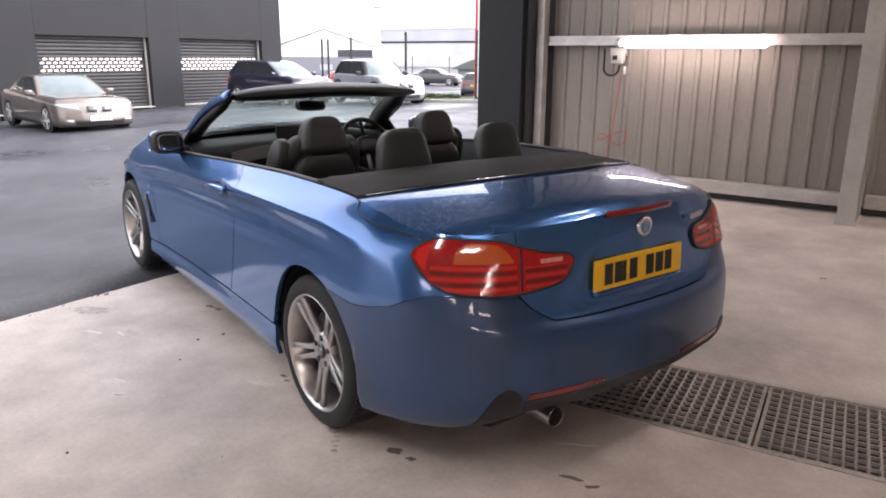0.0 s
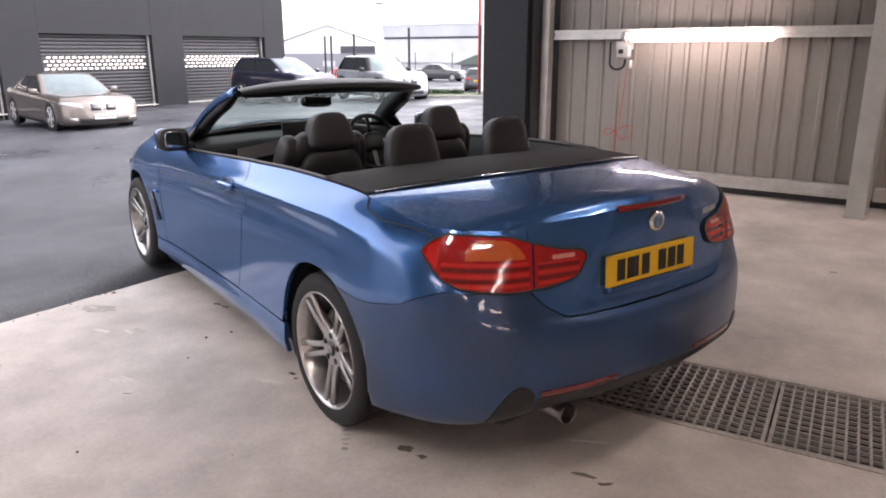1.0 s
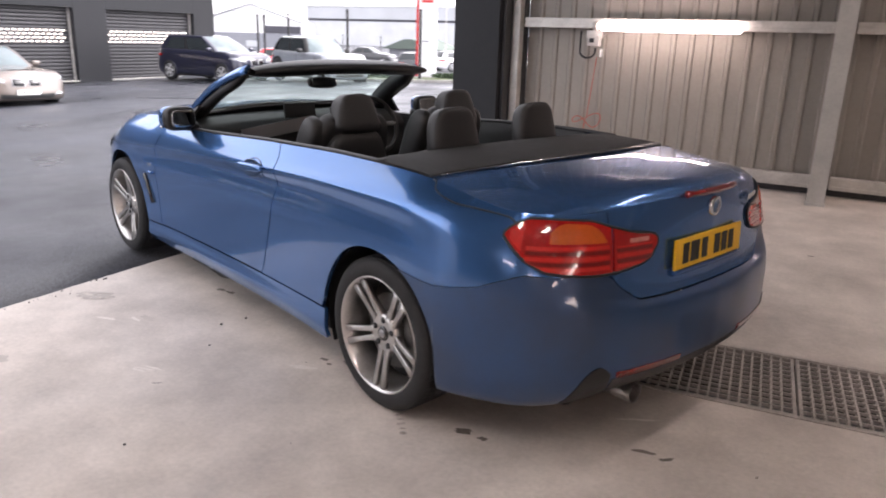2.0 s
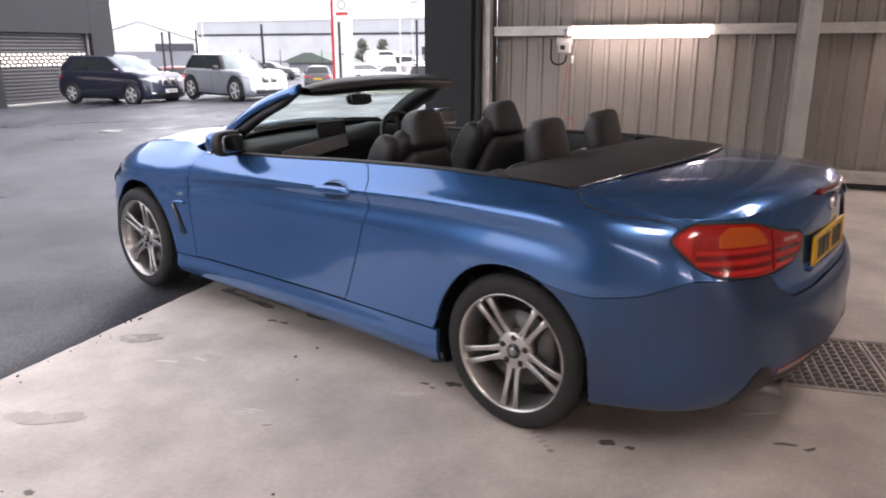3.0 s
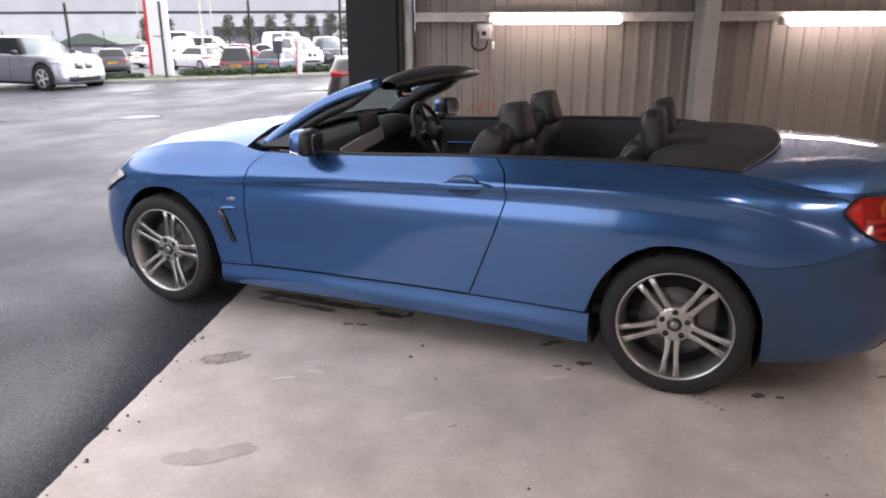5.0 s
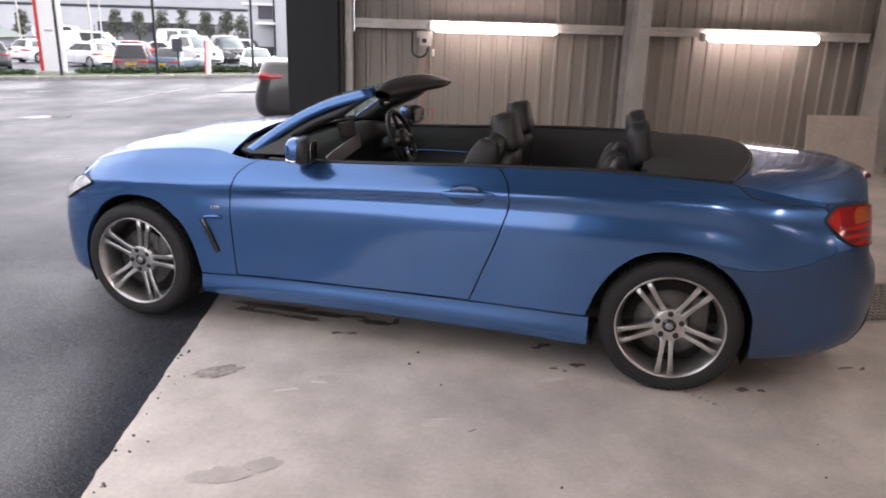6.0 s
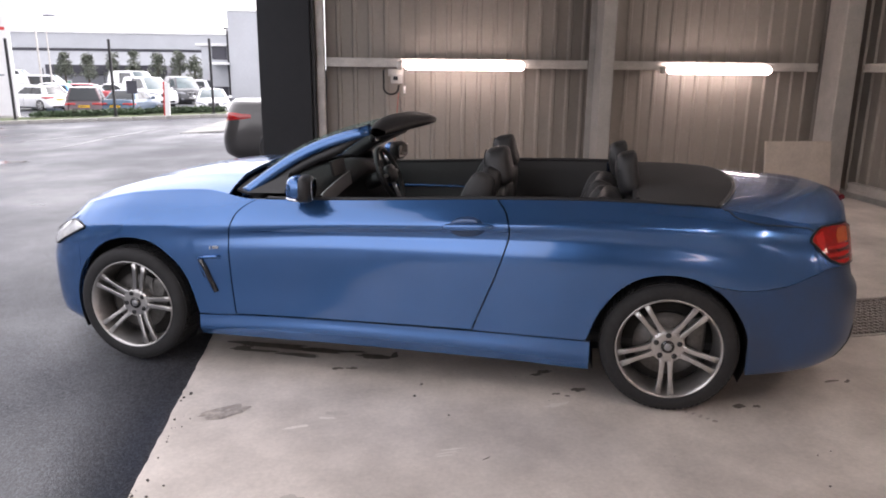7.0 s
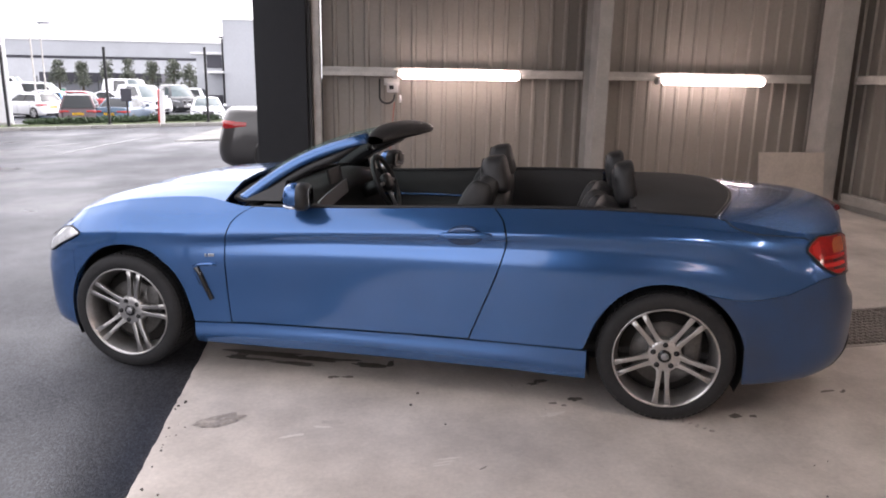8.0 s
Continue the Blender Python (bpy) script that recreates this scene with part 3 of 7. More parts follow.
# ---- the drain with its gratings ----
def drain():
    base = thing("drain", Matrix.Translation((DRAIN_X0, DRAIN_NEAR + DRAIN_SLOPE * (DRAIN_X0 - 1.2), 0)) @ Matrix.Rotation(math.atan(DRAIN_SLOPE), 4, "Z"), "floor drain channel under galvanised bar gratings", "drain", kind="structure")
    y1, depth = 0.648, 0.34
    z = 0.0
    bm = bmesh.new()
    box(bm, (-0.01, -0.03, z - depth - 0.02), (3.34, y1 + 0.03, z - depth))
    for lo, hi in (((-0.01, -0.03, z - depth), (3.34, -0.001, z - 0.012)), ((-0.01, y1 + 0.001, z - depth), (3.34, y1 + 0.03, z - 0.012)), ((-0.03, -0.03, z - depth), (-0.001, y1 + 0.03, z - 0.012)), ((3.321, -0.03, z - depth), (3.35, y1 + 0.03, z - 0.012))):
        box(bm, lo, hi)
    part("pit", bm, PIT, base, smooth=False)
    bm = bmesh.new()
    for y in (-0.012, y1 - 0.012):
        box(bm, (0, y, z - 0.035), (3.32, y + 0.024, z + 0.004))
    part("edge_angle", bm, GRATE_STEEL, base, "rusty steel edge angle", smooth=False)
    panel = 0.80
    bars_y = 11
    for k in range(4):
        x0 = 0.02 + k * (panel + 0.010)
        grate = new("grating")
        grate.parent = base
        grate.matrix_basis = Matrix.Translation((x0, 0, 0))
        bm = bmesh.new()
        frame_w = 0.014
        for lo, hi in (((0, 0.016, 0), (frame_w, y1 - 0.016, 0.004)), ((panel - frame_w, 0.016, 0), (panel, y1 - 0.016, 0.004)), ((frame_w, 0.016, 0), (panel - frame_w, 0.026, 0.004)), ((frame_w, y1 - 0.026, 0), (panel - frame_w, y1 - 0.016, 0.004))):
            box(bm, (lo[0], lo[1], z - 0.032), (hi[0], hi[1], z + 0.001))
        part("grating_frame", bm, GRATE_STEEL, grate, smooth=False)
        step = (panel - 2 * frame_w) / 18
        me = None
        for i in range(1, 18):
            bm = bmesh.new()
            box(bm, (-0.0045, 0.027, z - 0.030), (0.0045, y1 - 0.027, z - 0.001))
            if me is None:
                bar = part("bearing_bar", bm, GRATE_STEEL, grate, smooth=False)
                me = bar.data
            else:
                bm.free()
                bar = new("bearing_bar", me)
                bar.parent = grate
            bar.matrix_basis = Matrix.Translation((frame_w + i * step, 0, 0))
        me2 = None
        for j in range(1, bars_y + 1):
            y = 0.026 + j * (y1 - 0.052) / (bars_y + 1)
            if me2 is None:
                bm = bmesh.new()
                box(bm, (frame_w + 0.001, -0.0042, -0.012), (panel - frame_w - 0.001, 0.0042, 0.002))
                rod = part("cross_rod", bm, GRATE_STEEL, grate, smooth=False)
                me2 = rod.data
            else:
                rod = new("cross_rod", me2)
                rod.parent = grate
            rod.matrix_basis = Matrix.Translation((0, y, z - 0.0015))


drain()


# ---- lamps and fittings on the wall ----
def tube_lamp(length, m, label="lit pinkish white tube lamp fixed to the wall rail"):
    base = thing("tube_lamp", m, label, "lamp", "tube lamps on the wall rails")
    half = length / 2
    turn = Matrix.Rotation(radians(90), 4, "Z")
    bm = bmesh.new()
    prof = [(0.0005, -half + 0.004), (0.034, -half + 0.006), (0.052, -half + 0.03), (0.052, half - 0.03), (0.034, half - 0.006), (0.0005, half - 0.004)]
    lathe(bm, prof, 24, turn)
    part("tube", bm, TUBE_LIGHT, base, "glowing tube")
    for sgn in (-1, 1):
        bm = bmesh.new()
        lathe(bm, [(0.0005, 0.0), (0.040, 0.0), (0.048, 0.008), (0.048, 0.045), (0.030, 0.055), (0.0005, 0.055)], 24, Matrix.Translation((sgn * half - (0.03 if sgn > 0 else 0.028), 0.012, -0.004)) @ turn)
        part("end_cap", bm, BLACK if sgn > 0 else GALV, base)
        bm = bmesh.new()
        box(bm, (sgn * (half - 0.09) - 0.02, 0.04, -0.03), (sgn * (half - 0.09) + 0.02, 0.072, 0.05), 0.004)
        part("bracket", bm, GALV, base, smooth=False)


for x0, x1, z in ((-0.86, 0.535, 1.632), (2.29, 3.60, 1.614)):
    tube_lamp(x1 - x0, Matrix.Translation(((x0 + x1) / 2, WALL_Y - 0.10, z)))
for y in (-2.6, -4.6):
    tube_lamp(1.25, Matrix.Translation((REAR_X - 0.10, y, 1.65)) @ Matrix.Rotation(radians(-90), 4, "Z"))
for x in (-0.4, 2.4):
    tube_lamp(1.25, Matrix.Translation((x, END_Y + 0.27, 1.65)) @ Matrix.Rotation(radians(180), 4, "Z"), "lit pinkish white tube lamp on the end wall")


def fill_lamp(x, y):
    """An added fill lamp, out of view: a flat panel hung close under the roof."""
    base = thing("fill_lamp", Matrix.Translation((x, y, ROOF_Z)), "unseen fill lamp panel added under the roof", "lamp", "lamp panels under the roof")
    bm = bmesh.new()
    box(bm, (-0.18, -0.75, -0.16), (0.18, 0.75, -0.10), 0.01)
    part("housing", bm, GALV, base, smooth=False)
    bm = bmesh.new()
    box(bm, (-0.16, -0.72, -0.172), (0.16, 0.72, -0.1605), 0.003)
    part("diffuser", bm, FILL_LIGHT, base, "glowing diffuser", smooth=False)
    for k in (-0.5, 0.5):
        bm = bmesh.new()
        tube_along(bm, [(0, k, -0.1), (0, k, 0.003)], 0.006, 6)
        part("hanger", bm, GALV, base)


# assumed positions, chosen to brighten the floor and the near flank
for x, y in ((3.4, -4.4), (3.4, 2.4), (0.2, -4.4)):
    fill_lamp(x, y)


def wall_switch():
    base = thing("socket_box", Matrix.Translation((-0.955, WALL_Y + 0.0, 1.485)), "grey socket box hanging under the wall rail", "socket")
    bm = bmesh.new()
    box(bm, (-0.055, -0.05, -0.06), (0.075, 0.04, 0.055), 0.008)
    part("body", bm, BOX_GREY, base, smooth=False)
    bm = bmesh.new()
    box(bm, (-0.085, 0.0, 0.02), (0.09, 0.05, 0.10), 0.004)
    part("back_plate", bm, GALV, base, smooth=False)
    bm = bmesh.new()
    box(bm, (-0.03, -0.066, -0.025), (0.02, -0.049, 0.02), 0.004)
    part("switch", bm, BLACK, base, smooth=False)
    bm = bmesh.new()
    tube_along(bm, [(0.10, -0.03, -0.09), (0.10, -0.03, -0.17)], 0.014, 8)
    part("pull_grip", bm, WHITE_PANEL, base, "white pull grip")
    bm = bmesh.new()
    pts = [(-0.14, -0.01, 0.09 - 0.2 * k / 6) for k in range(7)] + [(-0.14 + 0.085 * (1 - math.cos(a)), -0.015, -0.11 - 0.075 * math.sin(a)) for a in (math.pi * k / 10 for k in range(1, 10))] + [(0.035, -0.02, -0.08)]
    tube_along(bm, pts, 0.011, 8)
    part("cable_loop", bm, BLACK, base, "thick black cable loop")


wall_switch()


def hanging_flex():
    bm = bmesh.new()
    pts = []
    for k in range(24):
        u = k / 23
        pts.append((-0.92 - 0.06 * u, WALL_Y + 0.05, 1.31 - 0.65 * u))
    for k in range(49):
        a = 2 * math.pi * k / 48
        pts.append((-0.98 + 0.155 * math.sin(a) + 0.02 * math.sin(2 * a), WALL_Y + 0.045, 0.64 + 0.055 * math.sin(2 * a) + 0.03 * math.cos(a)))
    for k in range(1, 12):
        u = k / 11
        pts.append((-0.99 - 0.05 * u, WALL_Y + 0.05, 0.67 - 0.44 * u))
    tube_along(bm, pts, 0.005, 6)
    ob = part("hanging_cable", bm, CABLE_RED)
    tagged(ob, "thin red cable hanging in a loose bow on the wall", "cable")


hanging_flex()


def leaning_board():
    bm = bmesh.new()
    box(bm, (-0.42, -0.012, 0), (0.42, 0.012, 0.715), 0.003)
    ob = part("leaning_board", bm, PLY, smooth=False)
    ob.matrix_basis = Matrix.Translation((3.80, 4.84, floor_z(3.8, 4.84))) @ Matrix.Rotation(radians(-9), 4, "X")
    tagged(ob, "pale square board leaning against the wall", "board")


leaning_board()


# ---- marks on the floor ----
def floor_mark(x, y, rx, ry, turn, mat, name, label, seed, lift=0.0022):
    """A thin blot with an uneven outline, lying on the slab."""
    bm = bmesh.new()
    n = 44
    c, s = math.cos(radians(turn)), math.sin(radians(turn))
    ring = []
    for k in range(n):
        a = 2 * math.pi * k / n
        r = 1 + 0.62 * noise.noise((1.5 * math.cos(a) + seed, 1.5 * math.sin(a), seed * 3.1)) + 0.20 * noise.noise((4.5 * math.cos(a), 4.5 * math.sin(a) + seed, 0.3))
        u, w = rx * r * math.cos(a), ry * r * math.sin(a)
        px, py = x + c * u - s * w, y + s * u + c * w
        ring.append(bm.verts.new((px, py, floor_z(px, py) + lift)))
    mid = bm.verts.new((x, y, floor_z(x, y) + lift + 0.0004))
    for k in range(n):
        bm.faces.new((mid, ring[k], ring[(k + 1) % n]))
    ob = part(name, bm, mat)
    tagged(ob, label, "stain", "marks on the floor")


MARKS = [
    (0.381, -0.024, 0.045, 0.020, 20, STAIN), (0.47, -0.035, 0.022, 0.014, 0, STAIN), (-2.09, 0.17, 0.115, 0.055, 25, DAMP), (-1.568, 0.63, 0.030, 0.016, 0, STAIN),
    (-1.49, 0.622, 0.028, 0.015, 0, STAIN), (-1.25, 0.78, 0.045, 0.018, 70, STAIN), (-0.459, 0.473, 0.040, 0.020, 10, STAIN), (-0.51, 0.44, 0.026, 0.014, 0, STAIN), (-0.35, 0.234, 0.040, 0.022, 0, STAIN),
    (-1.886, -0.655, 0.10, 0.05, 10, FAINT), (-1.44, -1.045, 0.018, 0.014, 0, STAIN), (-1.95, 1.00, 0.24, 0.045, -17, STAIN), (-1.66, 0.89, 0.18, 0.030, -17, STAIN), (-1.78, 0.84, 0.12, 0.022, -17, STAIN), (-1.36, 0.77, 0.10, 0.03, -17, STAIN), (-2.12, 0.98, 0.06, 0.03, 0, STAIN),
    (1.03, 0.20, 0.04, 0.012, 10, STAIN), (1.11, 0.19, 0.03, 0.010, 40, STAIN), (-0.50, 0.08, 0.06, 0.018, 20, CHALK), (-2.13, 0.19, 0.030, 0.017, 30, CHALK),
    (-1.74, -0.015, 0.05, 0.012, 12, CHALK), (-1.60, 0.06, 0.05, 0.010, -10, CHALK), (-1.06, -0.28, 0.055, 0.006, 8, CHALK), (-1.08, -0.305, 0.050, 0.005, 12, CHALK), (-1.10, -0.33, 0.045, 0.006, 5, CHALK),
    (-1.75, -0.60, 0.075, 0.045, 20, FAINT), (-1.56, 0.10, 0.06, 0.022, -10, FAINT), (-0.93, -0.37, 0.022, 0.004, 35, STAIN), (-0.47, 0.20, 0.020, 0.011, 0, STAIN), (-0.42, 0.17, 0.012, 0.008, 0, STAIN),
    (0.10, -0.05, 0.016, 0.008, 60, DAMP), (0.125, -0.075, 0.014, 0.007, 30, DAMP), (0.145, -0.105, 0.016, 0.008, 50, DAMP), (0.17, -0.13, 0.013, 0.006, 20, DAMP), (0.19, -0.16, 0.018, 0.009, 40, DAMP),
    (-2.02, 0.93, 0.16, 0.020, -17, STAIN), (-1.80, 0.93, 0.11, 0.014, -20, STAIN), (-1.52, 0.87, 0.13, 0.016, -15, STAIN),
    (0.63, 3.7, 0.02, 0.012, 0, STAIN), (1.45, 3.3, 0.025, 0.012, 0, STAIN), (2.6, 3.4, 0.03, 0.015, 0, STAIN),
]
for k, (x, y, rx, ry, turn, mat) in enumerate(MARKS):
    nm, what = {STAIN: ("oil_spot", "small dark oil spot on the concrete"), DAMP: ("damp_patch", "brown damp patch on the concrete"), CHALK: ("pale_scuff", "pale scuff on the concrete"), FAINT: ("dried_patch", "faint dried patch on the concrete")}[mat]
    floor_mark(x, y, rx, ry, turn, mat, nm, what, k * 1.37 + 0.5, 0.0022 if k % 2 else 0.003)
floor_mark(0.956, 0.432, 0.098, 0.006, 27, CHALK, "chalk_line", "short white chalk line behind the car", 91.0)


def loose_grit():
    """Crumbs of stone and soil along the slab's edge and here and there on the floor."""
    rng = random.Random(11)
    bm = bmesh.new()
    for k in range(90):
        if k < 60:
            y = -2.6 + 3.0 * rng.random()
            x = EDGE + abs(rng.gauss(0, 0.05)) - 0.02
        else:
            x, y = -2.2 + 5.0 * rng.random(), -1.6 + 2.2 * rng.random()
        r = 0.0025 + 0.006 * rng.random() ** 3
        pillow(bm, (r, r * (0.6 + 0.4 * rng.random()), r * 0.6), 0.9, Matrix.Translation((x, y, floor_z(x, y) + r * 0.4)) @ Matrix.Rotation(rng.random() * 6, 4, "Z"), 6, 4)
    tagged(part("loose_grit", bm, GRIT), "dark crumbs of grit scattered on the concrete", "grit", kind="stuff")


loose_grit()



# ---- the blue convertible ----
CAR = Matrix.Translation((0.2749, 0.8043, 0)) @ Matrix.Rotation(radians(-18.87), 4, "Z")
car = thing("convertible_car", CAR, "blue metallic convertible with its roof down, parked in the doorway", "car")
FX, RX, HUB_Y, HUB_Z, TYRE_R = -2.81, 0.0, 0.787, 0.320, 0.3195

# outline of the body in plan, from the nose along the near flank to the tail
PLAN = [(-3.585, 0), (-3.575, -.2), (-3.545, -.38), (-3.525, -.52), (-3.46, -.65), (-3.345, -.765), (-3.165, -.843), (-2.96, -.885), (-2.8, -.898), (-2.5, -.898),
        (-2.0, -.893), (-1.3, -.896), (-.7, -.905), (-.2, -.912), (.1, -.912), (.33, -.900), (.50, -.868), (.65, -.822), (.775, -.745), (.86, -.62), (.915, -.43), (.945, -.22), (.955, 0)]
_t = list(np.cumsum([0] + [math.hypot(b[0] - a[0], b[1] - a[1]) for a, b in zip(PLAN, PLAN[1:])]))
_px, _py = [p[0] for p in PLAN], [p[1] for p in PLAN]
S_END = _t[-1]
_dense = np.linspace(0, S_END, 900)
_dx = np.array([spline(_t, _px, s) for s in _dense])
_dy = np.array([spline(_t, _py, s) for s in _dense])


def s_of(x):
    return float(np.interp(x, _dx, _dense))


def s_of_y(y):
    """Along the tail, by the distance from the middle."""
    half = _dense > S_END * 0.8
    return float(np.interp(y, _dy[half], _dense[half]))


# sections: height and how far the skin lies inside the plan outline, in nine rows from the sill to the belt
SECTIONS = [
    (0.0, [(.17, .05), (.22, .01), (.30, .0), (.38, 0), (.48, 0), (.56, .01), (.62, .03), (.66, .06), (.695, .10)]),
    (s_of(-3.40), [(.17, .06), (.21, .02), (.30, .005), (.40, 0), (.50, 0), (.58, .015), (.64, .03), (.70, .07), (.745, .12)]),
    (s_of(-3.12), [(.18, .03), (.22, .01), (.31, 0), (.42, 0), (.55, 0), (.64, .005), (.71, .02), (.79, .07), (.855, .14)]),
    (s_of(-2.8), [(.19, .02), (.22, .01), (.31, 0), (.45, 0), (.60, 0), (.705, .004), (.755, .010), (.85, .062), (.92, .15)]),
    (s_of(-2.4), [(.185, .03), (.23, .008), (.300, .012), (.43, .010), (.62, .001), (.722, .011), (.768, .006), (.86, .05), (.95, .15)]),
    (s_of(-2.1), [(.185, .03), (.245, .007), (.312, .013), (.44, .013), (.655, .003), (.744, .016), (.788, .005), (.865, .032), (.925, .072)]),
    (s_of(-1.6), [(.19, .03), (.258, .006), (.322, .014), (.45, .014), (.690, .004), (.776, .023), (.822, .003), (.885, .030), (.940, .075)]),
    (s_of(-.8), [(.19, .03), (.258, .006), (.330, .014), (.46, .013), (.705, .004), (.806, .026), (.862, .003), (.91, .036), (.980, .085)]),
    (s_of(-.35), [(.185, .02), (.25, .006), (.330, .009), (.46, .008), (.710, .002), (.818, .022), (.880, .006), (.922, .046), (.990, .112)]),
    (s_of(.1), [(.19, .02), (.24, .01), (.32, 0), (.45, 0), (.70, .002), (.810, .018), (.872, .012), (.930, .050), (.982, .128)]),
    (s_of(.36), [(.205, .03), (.25, .01), (.33, 0), (.45, 0), (.62, 0), (.768, .013), (.838, .020), (.902, .052), (.957, .112)]),
    (s_of(.60), [(.215, .06), (.27, .02), (.36, 0), (.48, 0), (.60, 0), (.715, .010), (.80, .028), (.868, .054), (.924, .092)]),
    (s_of(.80), [(.235, .10), (.29, .03), (.38, 0), (.50, 0), (.60, .006), (.685, .028), (.785, .056), (.862, .082), (.922, .118)]),
    (s_of_y(-.45), [(.26, .14), (.31, .04), (.40, 0), (.52, 0), (.595, .010), (.65, .048), (.76, .066), (.865, .080), (.945, .100)]),
    (S_END, [(.26, .14), (.31, .04), (.40, 0), (.52, 0), (.59, .012), (.64, .065), (.75, .070), (.885, .066), (.975, .075)]),
]
_ss = [a for a, _ in SECTIONS]
ROWS = list(range(9))


def section(s):
    zs = [spline(_ss, [rows[k][0] for _, rows in SECTIONS], s) for k in range(9)]
    ds = [spline(_ss, [rows[k][1] for _, rows in SECTIONS], s) for k in range(9)]
    return zs, ds


def skin(s, v, out=0.0, side=-1):
    """A place on the body's skin: s along the outline, v up the nine rows; out: metres outside it."""
    zs, ds = section(s)
    z, d = spline(ROWS, zs, v), spline(ROWS, ds, v) - out
    x, y = spline(_t, _px, s), spline(_t, _py, s)
    e = 0.004
    tx = spline(_t, _px, min(s + e, S_END)) - spline(_t, _px, max(s - e, 0))
    ty = spline(_t, _py, min(s + e, S_END)) - spline(_t, _py, max(s - e, 0))
    n = math.hypot(tx, ty)
    if s <= e:
        tx, ty, n = 0, -1, 1
    if s >= S_END - e:
        tx, ty, n = 0, 1, 1
    nx, ny = -ty / n, tx / n                       # to the inside of the outline
    return Vector((x + nx * d, (y + ny * d) * (-side), z))


def row_at(s, z):
    """The row at which the skin at s reaches the height z."""
    zs, _ = section(s)
    return float(np.interp(z, zs, ROWS))


ARCHES = ((-2.785, 0.362, 0.370), (-0.01, 0.360, 0.350))


def arch_z(x):
    for cx, rx, rz in ARCHES:
        u = (x - cx) / rx
        if abs(u) < 1:
            return 0.325 + rz * math.sqrt(1 - u * u)
    return None


def flank(name, xa, xb, ncol, lo, hi, side, mat=None, out=0.0, solid=0.02, parent=None, label="", nrow=3, at=(), reach=0.35):
    """A body panel between two shut lines xa(z) and xb(z) and two rows (numbers, or functions of x); columns also at the x given."""
    bm = bmesh.new()
    cols = []
    rows_n = 8 * nrow
    x0, x1 = xa(0.6), xb(0.6)
    us = [0.5 * (0.5 - 0.5 * math.cos(math.pi * i / ncol)) + 0.5 * i / ncol for i in range(ncol + 1)]
    xs = [x0 + (x1 - x0) * u for u in us]
    for w in at:
        xs = [x for x in xs if abs(x - w) > 0.006] + [w - 0.0006, w + 0.0006]
    for xm in sorted(xs):
        sm = s_of(xm)
        v0 = lo(xm) if callable(lo) else lo
        v1 = hi(xm) if callable(hi) else hi
        col = []
        for j in range(rows_n + 1):
            v = v0 + (v1 - v0) * j / rows_n
            z = skin(sm, v).z
            x = xm + (xa(z) - x0) * max(0, 1 - (xm - x0) / reach) + (xb(z) - x1) * max(0, 1 - (x1 - xm) / reach)
            col.append(bm.verts.new(skin(s_of(x), v, out, side)))
        cols.append(col)
    for a, b in zip(cols, cols[1:]):
        for j in range(rows_n):
            q = (a[j], b[j], b[j + 1], a[j + 1])
            bm.faces.new(q if side < 0 else q[::-1])
    return part(name, bm, mat or BLUE, parent or car, label, solid=solid)


def wrap(name, s0, s1, ncol, lo, hi, side, mat=None, out=0.0, solid=0.02, parent=None, label="", nrow=24):
    """A panel that follows the outline itself, round the nose or the tail."""
    bm = bmesh.new()
    cols = []
    for i in range(ncol + 1):
        s = s0 + (s1 - s0) * i / ncol
        v0 = lo(s) if callable(lo) else lo
        v1 = hi(s) if callable(hi) else hi
        cols.append([bm.verts.new(skin(s, v0 + (v1 - v0) * j / nrow, out, side)) for j in range(nrow + 1)])
    for a, b in zip(cols, cols[1:]):
        for j in range(nrow):
            q = (a[j], b[j], b[j + 1], a[j + 1])
            bm.faces.new(q if side < 0 else q[::-1])
    return part(name, bm, mat or BLUE, parent or car, label, solid=solid)


def wrap_over(name, ss, lo, hi, mat=None, out=0.0, solid=0.02, parent=None, label="", nrow=24):
    """One panel right across the car: columns at ss on the near side, and the same mirrored on the far side."""
    bm = bmesh.new()
    cols = []
    def column(s, side):
        v0, v1 = lo(s), hi(s)
        return [bm.verts.new(skin(s, v0 + (v1 - v0) * j / nrow, out, side)) for j in range(nrow + 1)]
    tail = ss[-1] > ss[0]
    cols = [column(s, -1) for s in ss] + [column(s, 1) for s in ss[-2::-1]]
    for a, b in zip(cols, cols[1:]):
        for j in range(nrow):
            q = (a[j], b[j], b[j + 1], a[j + 1])
            bm.faces.new(q if tail else q[::-1])
    return part(name, bm, mat or BLUE, parent or car, label, solid=solid)


def door_front(z):
    return spline([.29, .50, .72, .837, .90, .94], [-2.196, -2.212, -2.215, -2.184, -2.125, -2.06], z)


def door_rear(z):
    return spline([.30, .5, .7, .842, .92, .99], [-.950, -.872, -.797, -.764, -.785, -.845], z)


G = 0.0036                                             # half a shut line
LAMP_S, LID_S = s_of(0.60), s_of_y(-0.565)


def joint_z(s):
    """The height of the joint between the rear bumper and the panels above it, all round the tail."""
    return spline([s_of(.10), s_of(.30), s_of(.50), s_of(.60), s_of(.68), LID_S - 0.02, LID_S + 0.06, LID_S + 0.15, S_END], [.640, .628, .655, .700, .728, .732, .672, .628, .620], s)


def over_front_arch(x):
    a = arch_z(x)
    return row_at(s_of(x), a) if a else 2.04


def over_rear_arch(x):
    a = arch_z(x)
    if a and (x < 0.1 or a > joint_z(s_of(x)) + 0.003):
        return row_at(s_of(x), a)
    return 2.04 if x < 0 else row_at(s_of(x), joint_z(s_of(x)) + 0.0014)


